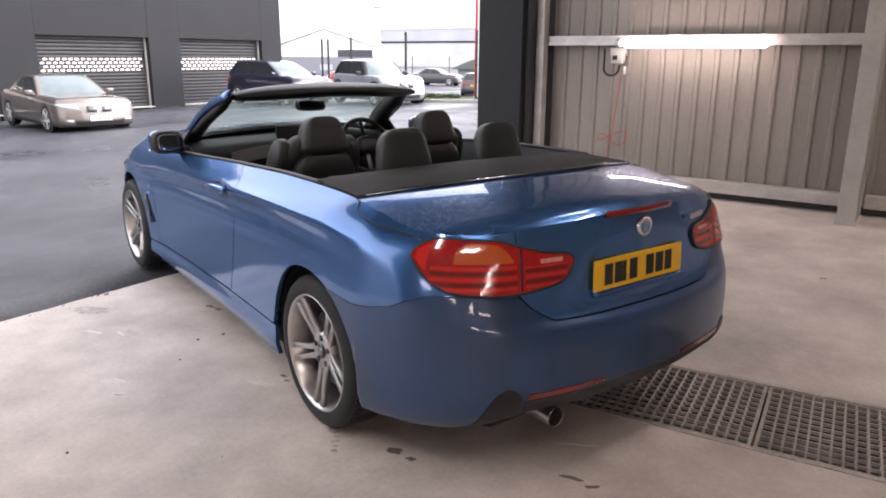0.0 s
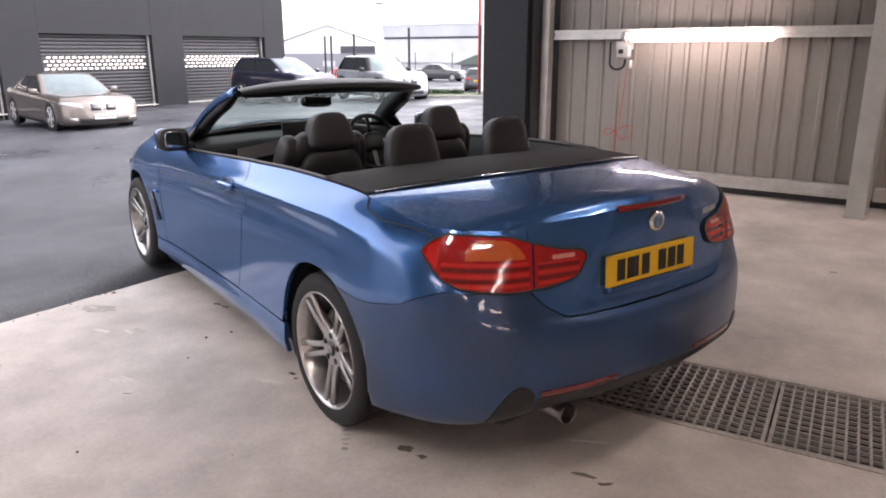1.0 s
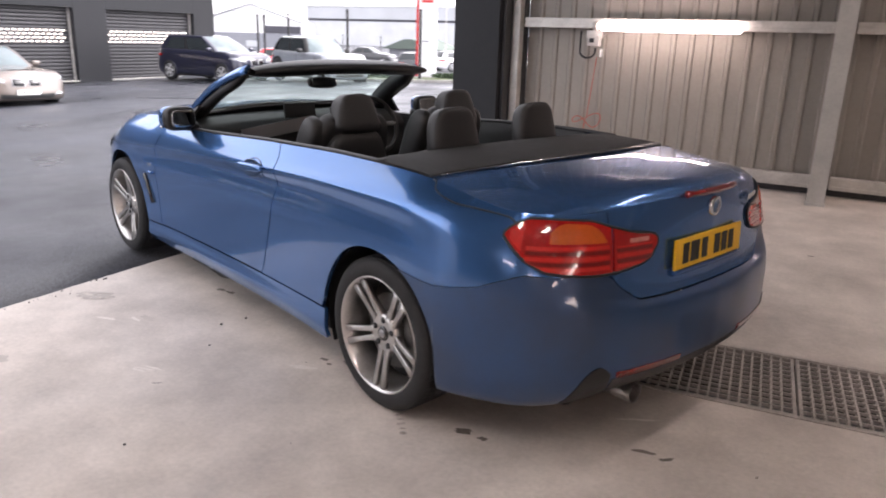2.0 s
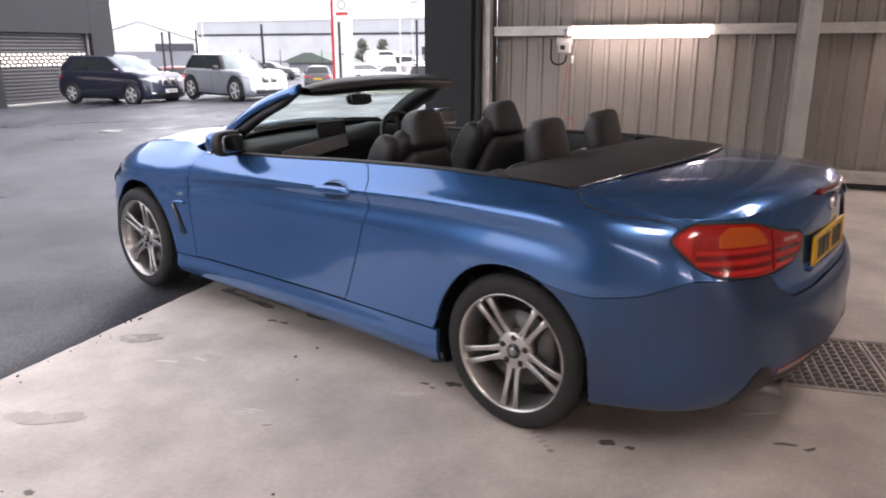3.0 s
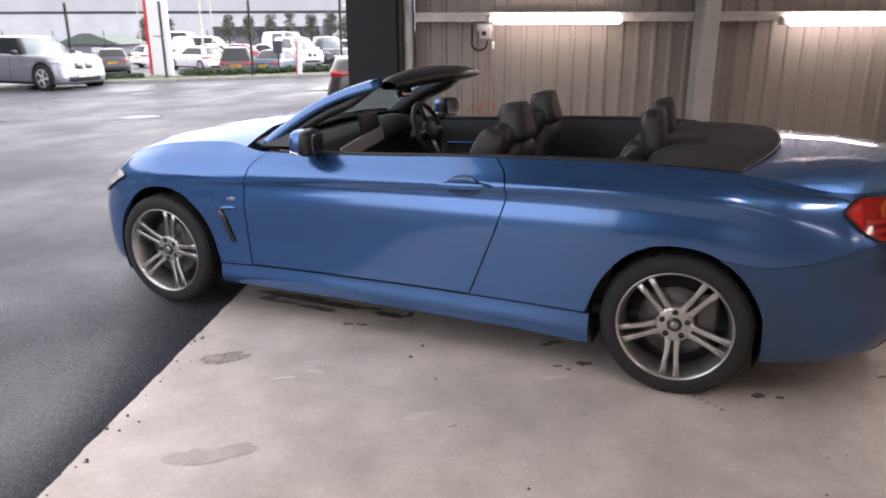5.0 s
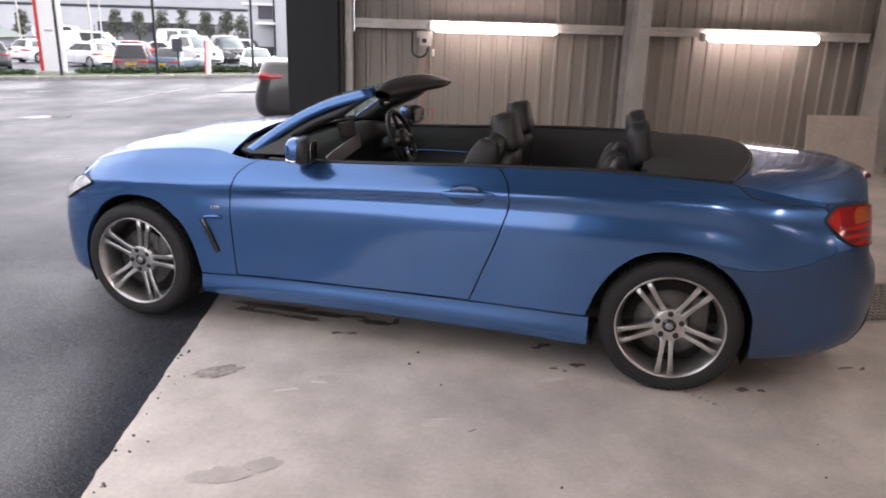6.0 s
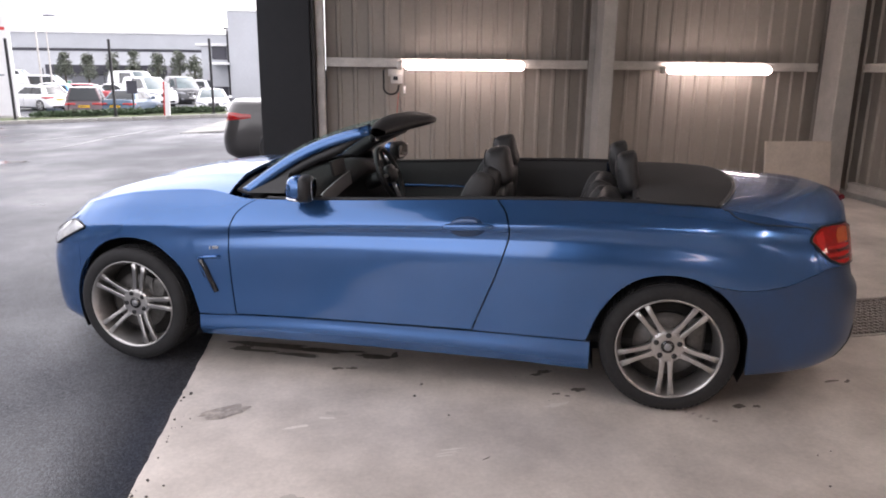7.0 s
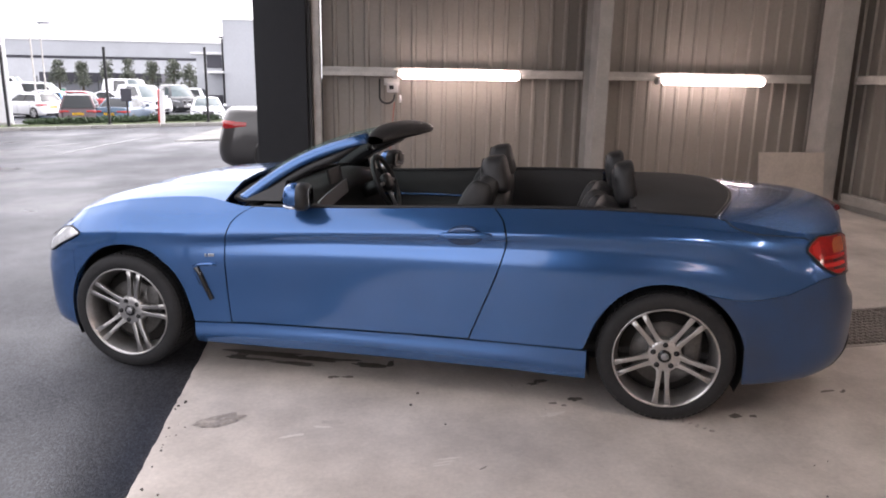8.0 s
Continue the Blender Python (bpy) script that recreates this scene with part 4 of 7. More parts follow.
def bumper_foot(s):
    x = spline(_t, _px, s)
    a = arch_z(x) if x < 0.4 else None
    return min(row_at(s, a), row_at(s, joint_z(s) - 0.003) - 0.01) if a else 0.35


def bumper_top(s):
    return row_at(s, joint_z(s) - 0.0014)


x_meet = 0.1
while arch_z(x_meet) > joint_z(s_of(x_meet)):
    x_meet += 0.001
for side in (-1, 1):
    flank("front_wing", lambda z: -3.132, lambda z: door_front(z) - G, 46, over_front_arch, 8.0, side, at=(-2.408,), reach=0.19)
    flank("quarter_panel", lambda z: door_rear(z) + G, lambda z: 0.60, 60, over_rear_arch, 8.0, side, at=(-.362, x_meet))
    wrap("rear_corner", s_of(0.6), LID_S, 20, lambda s: row_at(s, joint_z(s) + 0.0014), 8.0, side)
    door = flank("car_door", lambda z: door_front(z) + G, lambda z: door_rear(z) - G, 40, 2.07, 8.0, side)
    flank("side_skirt", lambda z: -2.408, lambda z: -0.362, 30, 0.0, 1.965, side, nrow=2)
    if side < 0:
        wrap_over("front_bumper", [s_of(-3.132) - 0.003 - (s_of(-3.132) - 0.003) * k / 36 for k in range(37)], lambda s: 0.0, lambda s: 7.96)
        sj, se = s_of(x_meet), s_of(0.362)
        ss = [sj + (se - 0.0005 - sj) * (k / 14) ** 0.7 for k in range(15)] + [se + 0.0005 + (S_END - se) * k / 44 for k in range(45)]
        ss[-1] = S_END
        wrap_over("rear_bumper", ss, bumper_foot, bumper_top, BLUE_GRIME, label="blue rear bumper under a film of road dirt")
    # black seal along the window line
    bm = bmesh.new()
    pts = [skin(s_of(x), 8.0, -0.012, side) + Vector((0, 0, 0.004)) for x in np.linspace(-2.02, -0.10, 44)]
    tube_along(bm, pts, 0.011, 8)
    part("belt_seal", bm, BLACK, car, "black rubber belt seal")
    # door handle: a darker blue pad that paints the recess's shade, with a bar across it
    hx, hz = -0.963, 0.856
    s0 = s_of(hx)
    here = skin(s0, row_at(s0, hz), 0.0, side)
    tilt = Matrix.Rotation(radians(-3.0), 4, "Y")
    bm = bmesh.new()
    ring = []
    for k in range(28):
        a = 2 * math.pi * k / 28
        px, pz = hx - 0.002 + 0.086 * math.cos(a), hz - 0.004 + 0.046 * math.sin(a)
        ring.append(skin(s_of(px), row_at(s_of(px), pz), 0.001, side))
    tube_along(bm, ring, 0.0032, 6, closed=True)
    pillow(bm, (0.084, 0.005, 0.044), 0.85, Matrix.Translation(here + Vector((-0.002, side * 0.003, -0.004))) @ tilt)
    part("handle_cup", bm, RECESS_SHADE, door, "handle recess, its shade painted as darker blue")
    bm = bmesh.new()
    pillow(bm, (0.128, 0.018, 0.0185), 0.75, Matrix.Translation(here + Vector((0.005, side * 0.025, 0.004))) @ tilt, 28, 12)
    part("door_handle", bm, BLUE, door)
    # side vent behind the front wheel
    bm = bmesh.new()
    pts = [skin(s_of(x), row_at(s_of(x), z), 0.002, side) for x, z in ((-2.375, .600), (-2.352, .555), (-2.325, .49), (-2.300, .432))]
    tube_along(bm, pts, 0.015, 8)
    part("vent_slot", bm, GLOSS_BLACK, car, "black slot of the wing vent")
    bm = bmesh.new()
    pts = [skin(s_of(x), row_at(s_of(x), z), 0.004, side) for x, z in ((-2.262, .622), (-2.30, .622), (-2.345, .618), (-2.385, .606), (-2.376, .565), (-2.352, .51))]
    tube_along(bm, pts, 0.010, 8)
    part("vent_blade", bm, BLUE, car, "blue vent blade")
    bm = bmesh.new()
    for k, w in enumerate((0.010, 0.010, 0.026)):
        a = skin(s_of(-2.318 + 0.017 * k), row_at(s_of(-2.3), .664), 0.003, side)
        box(bm, a - Vector((w / 2, 0.002, 0.008)), a + Vector((w / 2, 0.002, 0.008)), 0.001)
    part("wing_badge", bm, CHROME, car, "small chrome badge", smooth=False)

# ---- bonnet, cowl, boot lid, roof cover ----
NOSE_S, COWL_S = s_of(-3.32), s_of(-2.25)


def bonnet_point(u, v):
    """The bonnet, from its front edge over the grille back to the scuttle, across the car."""
    w = 2 * v - 1
    a = abs(w)
    e = skin(NOSE_S + (COWL_S - NOSE_S) * u, 8.0)
    f = skin(NOSE_S * a, 7.97)
    e0, e1 = skin(NOSE_S, 8.0), skin(COWL_S, 8.0)
    r = Vector((e1.x - 0.06 * (1 - a ** 2.5), e1.y * a, 0))
    x = f.x * (1 - u) + r.x * u + e.x - (e0.x * (1 - u) + e1.x * u)
    y = abs(f.y) * (1 - u) + abs(r.y) * u + (abs(e.y) - abs(e0.y) * (1 - u) - abs(e1.y) * u) * a
    zc = spline([0, .08, .2, .4, .65, 1.0], [.715, .775, .845, .925, .990, 1.032], u)
    z = e.z + (zc - e.z) * (1 - a ** 2.4) + 0.006 * math.exp(-((a - 0.62) / 0.06) ** 2) * min(1, 4 * u)
    k = max(0.0, 1 - u / 0.15)
    return (x, math.copysign(y, w), z * (1 - k * k) + (f.z + 0.004) * k * k)


bm = bmesh.new()
grid(bm, bonnet_point, 34, 36)
part("bonnet", bm, BLUE, car, solid=0.018)
bm = bmesh.new()


def cowl_point(u, v):
    w = 2 * v - 1
    x = -2.275 + 0.05 * abs(w) ** 3 + u * 0.19
    return (x, 0.735 * w, 0.958 + 0.045 * (1 - abs(w) ** 2.2) + 0.025 * u - 0.03 * math.sin(math.pi * u))


grid(bm, cowl_point, 6, 24)
part("cowl", bm, BLACK, car, "black scuttle panel", solid=0.012)
for a, b in (((-2.20, -.42, 1.000), (-2.13, .14, 1.026)), ((-2.21, .12, 1.012), (-2.11, .56, 1.008))):
    bm = bmesh.new()
    tube_along(bm, [a, tuple((p + q) / 2 + (0.0, 0.0, 0.012)[k] for k, (p, q) in enumerate(zip(a, b))), b], 0.007, 6)
    part("wiper", bm, BLACK, car, "black wiper")

DECK_X, MEET_X = -0.17, 0.17                      # front of the roof cover, and where its rear edge meets the flank


def rear_line(w):
    """The curved joint between the roof cover and the boot lid."""
    e = skin(s_of(MEET_X), 8.0)
    a = abs(w)
    return Vector((MEET_X + 0.165 * (1 - a ** 2.2), -e.y * w, e.z + (1.016 - e.z) * (1 - a ** 2.6)))


def lid_point(u, v):
    """The lid's top, from the roof cover back to the lip, across the car."""
    w = 2 * v - 1
    a = abs(w)
    s = s_of(MEET_X) + (LID_S - s_of(MEET_X)) * u
    e = skin(s, 8.0)
    f = rear_line(w)
    r = skin(S_END + (LID_S - S_END) * a, 8.0)
    r.y = math.copysign(r.y, w)
    # sides, ends, and the flat between the four corners
    f1, r1 = rear_line(1), skin(LID_S, 8.0)
    x = f.x * (1 - u) + r.x * u + e.x - (f1.x * (1 - u) + r1.x * u)
    y = f.y * (1 - u) + r.y * u + (abs(e.y) - (abs(f1.y) * (1 - u) + abs(r1.y) * u)) * w
    zc = spline([0, .15, .35, .55, .75, .9, 1.0], [1.016, 1.021, 1.021, 1.014, 1.002, .990, .975], u)
    z = e.z + (zc - e.z) * (1 - a ** 2.6)
    k = max(0.0, (u - 0.8) / 0.2)
    return (x, y, z * (1 - k * k) + r.z * k * k)


bm = bmesh.new()
grid(bm, lid_point, 36, 48)
part("boot_lid", bm, BLUE_WET, car, solid=0.015)
lid = wrap_over("boot_face", [LID_S + 0.003 + (S_END - LID_S - 0.003) * k / 26 for k in range(27)], lambda s: row_at(s, joint_z(s) + 0.004), lambda s: 8.0)
for side in (-1, 1):
    # the joint beside the lid drops from the roof cover over the shoulder and runs back to the lamp
    pts = []
    for x in np.linspace(0.205, 0.615, 44):
        z = spline([.205, .225, .245, .27, .32, .375, .48, .59, .615], [1.00, .975, .955, .942, .930, .921, .914, .905, .892], x)
        q = s_of(x)
        pts.append(skin(q, min(8.0, row_at(q, z)), 0.0018, side))
    bm = bmesh.new()
    tube_along(bm, pts, 0.0030, 6)
    part("lid_gap", bm, BLACK, car, "dark shut line beside the boot lid")


def deck_point(u, v):
    """The hard cloth-faced cover over the folded roof."""
    w = 2 * v - 1
    a = abs(w)
    e = skin(s_of(DECK_X + (MEET_X - DECK_X) * u), 8.0)
    f = rear_line(w)
    f1 = rear_line(1)
    x = DECK_X * (1 - u) + f.x * u + e.x - (DECK_X * (1 - u) + f1.x * u)
    y = -e.y * w * 0.992
    zc = spline([0, .4, .7, 1.0], [1.004, 1.032, 1.036, 1.022], u)
    return (x, y, e.z + 0.008 + (zc - e.z) * (1 - a ** 2.6))


bm = bmesh.new()
grid(bm, deck_point, 20, 40)
part("roof_cover", bm, COVER, car, "black cloth-faced cover over the folded roof", solid=0.02)
bm = bmesh.new()
tube_along(bm, [Vector(deck_point(1.0, v)) + Vector((0.006, 0, -0.006)) for v in np.linspace(0.0, 1.0, 60)], 0.009, 8)
part("cover_seal", bm, BLACK, car, "black rubber seal")
bm = bmesh.new()
tube_along(bm, [Vector(deck_point(1.0, v)) + Vector((0.016, 0, -0.004)) for v in np.linspace(0.02, 0.98, 60)], 0.0035, 6)
part("cover_trim", bm, CHROME, car, "thin bright trim round the roof cover")

# ---- lamps, plate, badges, tail pipe ----
for side in (-1, 1):
    sa, sb, sc = s_of(0.590), s_of_y(-0.555), s_of_y(-0.345)
    def top_line(s):
        return row_at(s, spline([sa, sa + 0.025, sa + 0.09, sb - 0.10, sb, sc - .10, sc - 0.02, sc], [.862, .886, .910, .906, .884, .858, .846, .828], s))
    def low_line(s):
        return row_at(s, spline([sa, sa + 0.03, sa + 0.10, sa + 0.18, sb - 0.06, sb, sc - .09, sc - .03, sc], [.848, .820, .770, .742, .733, .735, .748, .770, .812], s))
    def at_height(z):
        return lambda s: min(max(row_at(s, z), low_line(s) + 0.05), top_line(s) - 0.05)
    rear_lamp = wrap("rear_lamp", sa, sb - 0.005, 34, low_line, top_line, side, RED_LENS, 0.010, 0.03, label="red wrap-round rear lamp", nrow=16)
    wrap("lid_lamp", sb + 0.005, sc, 22, low_line, top_line, side, RED_LENS, 0.010, 0.03, label="red lamp section on the boot lid", nrow=14)
    ia, ib = sa + 0.165, sb - 0.030
    wrap("indicator", ia, ib, 16, lambda s: row_at(s, .836), lambda s: top_line(s) - 0.16 - 0.5 * abs(2 * (s - ia) / (ib - ia) - 1) ** 4, side, AMBER_LENS, 0.0125, 0.004, parent=rear_lamp, label="amber indicator lens", nrow=8)
    for z0, z1, mat in ((.750, .762, RED_GLOW), (.766, .778, RED_DARK), (.782, .795, RED_GLOW), (.800, .811, RED_DARK), (.815, .827, RED_GLOW)):
        wrap("lamp_bar", sa + 0.085, sb - 0.018, 22, at_height(z0), at_height(z1), side, mat, 0.0122, 0.004, parent=rear_lamp, nrow=2)
        wrap("lamp_bar", sb + 0.016, sc - 0.030, 12, at_height(z0), at_height(z1 if z1 < .82 else .820), side, mat, 0.0122, 0.004, parent=rear_lamp, nrow=2)
    wrap("light_guide", sa + 0.022, sa + 0.070, 8, lambda s: low_line(s) + 0.25, lambda s: top_line(s) - 0.2, side, RED_GLOW, 0.0122, 0.004, parent=rear_lamp, nrow=6)
    wrap("reversing_lens", sb + 0.075, sc - 0.050, 10, lambda s: row_at(s, .826), lambda s: row_at(s, .841), side, CLEAR_RED, 0.0125, 0.004, parent=rear_lamp, label="milky reversing lens", nrow=3)
    bm = bmesh.new()
    rim = [skin(s, low_line(s), 0.006, side) for s in np.linspace(sa, sc, 50)] + [skin(s, top_line(s), 0.006, side) for s in np.linspace(sc, sa, 50)]
    tube_along(bm, rim, 0.006, 6, closed=True)
    part("lamp_gasket", bm, BLACK, rear_lamp, "black lamp gasket")
    # front lamp
    h0, h1 = s_of(-3.46), s_of(-3.10)
    def hl_top(s):
        return row_at(s, spline([h0, h0 + 0.16, h1 - 0.1, h1], [.655, .715, .752, .735], s))
    def hl_low(s):
        return row_at(s, spline([h0, h0 + 0.12, h1 - 0.16, h1], [.600, .600, .655, .725], s))
    lamp = wrap("headlamp", h0, h1, 26, hl_low, hl_top, side, CLEAR_LENS, 0.008, 0.03, label="clear front headlamp", nrow=12)
    bm = bmesh.new()
    rim = [skin(s, hl_low(s), 0.006, side) for s in np.linspace(h0, h1, 30)] + [skin(s, hl_top(s), 0.006, side) for s in np.linspace(h1, h0, 30)]
    tube_along(bm, rim, 0.005, 6, closed=True)
    part("lamp_gasket", bm, BLACK, lamp)
    # kidney-shaped grille half
    wrap("grille", 0.03, 0.21, 10, lambda s: row_at(s, .47), lambda s: row_at(s, .625), side, GLOSS_BLACK, 0.006, 0.02, label="black front grille", nrow=10)
    # rear reflector
    wrap("reflector", s_of_y(-0.54), s_of_y(-0.22), 12, lambda s: row_at(s, .372), lambda s: row_at(s, .392), side, RED_DARK, 0.004, 0.01, label="red rear reflector strip", nrow=3)
    # dark valance between the reflectors
    wrap("rear_valance", s_of_y(-0.555), s_of_y(-0.001), 20, lambda s: row_at(s, .27) + 0.1, lambda s: row_at(s, .368), side, VALANCE, 0.003, 0.01, label="dark grey lower valance", nrow=5)
    # dark insert in the lower corner of the bumper
    wrap("bumper_vent", s_of(0.80), s_of_y(-0.565), 12, lambda s: row_at(s, .26) + 0.1, lambda s: row_at(s, .26 + .16 * math.sin(min(1.0, max(0.05, (s - s_of(.80)) / (s_of_y(-.565) - s_of(.80)))) * 2.2)), side, BLACK, 0.004, 0.01, label="dark lower bumper insert", nrow=8)

bm = bmesh.new()


def diffuser_point(u, v):
    w = 2 * v - 1
    return (0.86 - 0.20 * u - 0.10 * w * w, 0.62 * w, 0.36 - 0.14 * u)


grid(bm, diffuser_point, 6, 20)
part("diffuser", bm, BLACK, car, "dark grey rear valance", solid=0.02)
bm = bmesh.new()
pipe_m = Matrix.Translation((0.815, -0.405, 0.265)) @ Matrix.Rotation(radians(-90), 4, "Z")
lathe(bm, [(0.030, -0.25), (0.035, 0.07), (0.037, 0.075), (0.0375, 0.07), (0.038, 0.0), (0.038, -0.25)], 28, pipe_m)
part("tail_pipe", bm, PIPE, car, "dull steel tail pipe")
bm = bmesh.new()
lathe(bm, [(0.0005, 0.03), (0.033, 0.03), (0.033, 0.02), (0.0005, -0.03)], 24, pipe_m)
part("pipe_soot", bm, PIT, car, "dark plug in the pipe bore")

plate_tilt = Matrix.Translation((0.893, -0.015, 0.755)) @ Matrix.Rotation(radians(-3), 4, "Y")
bm = bmesh.new()
box(bm, (-0.006, -0.243, -0.056), (0.006, 0.243, 0.056), 0.004, plate_tilt)
plate = part("number_plate", bm, PLATE_YELLOW, car, "yellow number plate with dark bars", smooth=False)
for k, (y0, w) in enumerate(((-.195, .042), (-.142, .042), (-.098, .018), (-.062, .042), (.03, .044), (.085, .044), (.140, .040))):
    bm = bmesh.new()
    box(bm, (0.0062, y0, -0.038), (0.0075, y0 + w, 0.038), 0.0004, plate_tilt)
    part("plate_bar", bm, PLATE_INK, plate, smooth=False)
bm = bmesh.new()
lip_s = [s_of_y(y) for y in np.linspace(-0.25, -0.001, 12)]
tube_along(bm, [skin(q, row_at(q, 0.692), 0.004, -1) for q in lip_s] + [skin(q, row_at(q, 0.692), 0.004, 1) for q in lip_s[::-1]], 0.013, 8)
part("plate_grip", bm, BLUE, lid, "body-coloured grip under the plate")
bm = bmesh.new()
lathe(bm, [(0.0005, 0.0045), (0.026, 0.0045), (0.030, 0.006), (0.036, 0.004), (0.037, -0.01)], 32, Matrix.Translation((0.892, 0.0, 0.903)) @ Matrix.Rotation(radians(-90), 4, "Z"))
emblem = part("boot_emblem", bm, CHROME, car, "round chrome badge")
bm = bmesh.new()
lathe(bm, [(0.0005, 0.0058), (0.025, 0.0054), (0.0255, 0.004)], 28, Matrix.Translation((0.892, 0.0, 0.903)) @ Matrix.Rotation(radians(-90), 4, "Z"))
part("emblem_face", bm, EMBLEM_FACE, emblem)
for k in range(4):
    bm = bmesh.new()
    y = 0.30 + 0.030 * k
    box(bm, (0.868 - 0.008 * k, y, 0.885), (0.876 - 0.008 * k, y + 0.022, 0.907), 0.002)
    part("model_badge", bm, CHROME, car, "chrome badge bar", smooth=False)
bm = bmesh.new()
tube_along(bm, [(0.886 - 0.06 * (y / .2) ** 2 * 0.3, y - 0.015, 0.964) for y in np.linspace(-0.175, 0.175, 17)], 0.013, 10)
part("brake_light", bm, RED_DARK, car, "red high brake light strip")

# ---- windscreen and its frame ----
def screen_point(u, v):
    """The windscreen from its foot to the header, across the car."""
    w = 2 * v - 1
    foot = Vector((-2.145 - 0.16 * (1 - w * w), 0.665 * w, 0.985 + 0.03 * (1 - w * w)))
    head = Vector((-1.50 - 0.075 * (1 - w * w), 0.575 * w, 1.292 + 0.020 * (1 - w * w)))
    p = foot.lerp(head, u)
    bulge = 0.045 * math.sin(math.pi * u)
    return p + Vector((-0.5, 0, 0.85)) * bulge


bm = bmesh.new()
grid(bm, screen_point, 12, 24)
screen = part("windscreen", bm, GLASS, car, "clear slightly green windscreen")
screen.visible_shadow = False
for side in (-1, 1):
    v_edge = 0.0 if side < 0 else 1.0
    line = [Vector(screen_point(u, v_edge)) for u in np.linspace(-0.10, 0.95, 16)]
    bm = bmesh.new()
    rings = []
    for k, p in enumerate(line):
        t = k / 15
        w = 0.052 - 0.012 * t
        rings.append([bm.verts.new(p + Vector((dx, side * dy, dz))) for dx, dy, dz in ((-0.006, 0.010, 0.018), (-0.018, 0.028, 0.010), (-0.010, 0.046, -0.010), (0.008, 0.051, -w * 0.85), (0.010, 0.030, -w * 0.70), (0.008, 0.010, 0.004))])
    for a, b in zip(rings, rings[1:]):
        for j in range(6):
            bm.faces.new((a[j], a[(j + 1) % 6], b[(j + 1) % 6], b[j]))
    cap(bm, rings[0]), cap(bm, rings[-1][::-1])
    part("windscreen_pillar", bm, BLUE, car, "blue windscreen pillar")
    bm = bmesh.new()
    rings = []
    for k, p in enumerate(line):
        fade = 1 - 0.75 * max(0.0, (k / 15 - 0.72) / 0.28)
        rings.append([bm.verts.new(p + Vector((dx * fade, side * dy * (0.4 + 0.6 * fade), dz * fade))) for dx, dy, dz in ((0.006, -0.045, 0.006), (0.014, 0.030, -0.030), (0.020, 0.047, -0.052), (0.060, 0.040, -0.072), (0.055, -0.03, -0.05))])
    for a, b in zip(rings, rings[1:]):
        for j in range(5):
            bm.faces.new((a[j], a[(j + 1) % 5], b[(j + 1) % 5], b[j]))
    cap(bm, rings[0]), cap(bm, rings[-1][::-1])
    part("pillar_trim", bm, BLACK, car, "black inner pillar trim")
    bm = bmesh.new()
    a = skin(s_of(-2.02), 8.0, -0.02, side)
    tri = [Vector((-2.16, side * 0.765, 0.945)), Vector((-1.94, side * 0.785, 0.955)), Vector((-1.94, side * 0.712, 1.050)), Vector((-2.10, side * 0.715, 0.975))]
    vs = [bm.verts.new(p) for p in tri] + [bm.verts.new(p + Vector((0, -side * 0.02, 0))) for p in tri]
    bm.faces.new(vs[:4]), bm.faces.new(vs[:3:-1])
    for k in range(4):
        bm.faces.new((vs[k], vs[(k + 1) % 4], vs[4 + (k + 1) % 4], vs[4 + k]))
    part("quarter_trim", bm, BLACK, car, "black triangular mirror base", smooth=False)

bm = bmesh.new()


def header_point(u, v):
    """The header beam: a flat wing section swept across the car."""
    w = 2 * u - 1
    bow = 1 - w * w
    lead = Vector((-1.60 + 0.065 * w * w, 0.615 * w, 1.254 + 0.038 * bow))
    a = 2 * math.pi * v
    c, s = math.cos(a), math.sin(a)
    size = 0.138 - 0.12 * (math.sqrt(w * w + 0.06) - 0.245)
    x = size * (1 - c)
    k = x / (2 * size)
    z = (0.048 * (1 - 0.35 * k) if s > 0 else 0.056 * (1 - 0.45 * k)) * math.copysign(abs(s) ** 0.75, s)
    z *= 1 - 0.55 * abs(w) ** 5
    return lead + Vector((x, -0.012 * w * abs(w) ** 6, z - 0.004 * k + 0.012 * abs(w) ** 5))


grid(bm, header_point, 30, 22)
bmesh.ops.holes_fill(bm, edges=bm.edges, sides=40)
part("header_beam", bm, BLACK, car, "black padded windscreen header")
bm = bmesh.new()
pillow(bm, (0.020, 0.115, 0.034), 0.6, Matrix.Translation((-1.69, -0.03, 1.185)) @ Matrix.Rotation(radians(-14), 4, "Y") @ Matrix.Rotation(radians(10), 4, "Z"))
im = part("inner_mirror", bm, BLACK, car, "black inside mirror")
bm = bmesh.new()
box(bm, (0.0185, -0.098, -0.024), (0.0215, 0.098, 0.024), 0.001, Matrix.Translation((-1.69, -0.03, 1.185)) @ Matrix.Rotation(radians(-14), 4, "Y") @ Matrix.Rotation(radians(10), 4, "Z"))
part("mirror_pane", bm, MIRROR, im, smooth=False)
bm = bmesh.new()
tube_along(bm, [(-1.70, -0.02, 1.20), (-1.735, 0, 1.255)], 0.014, 8)
part("mirror_stem", bm, BLACK, im)

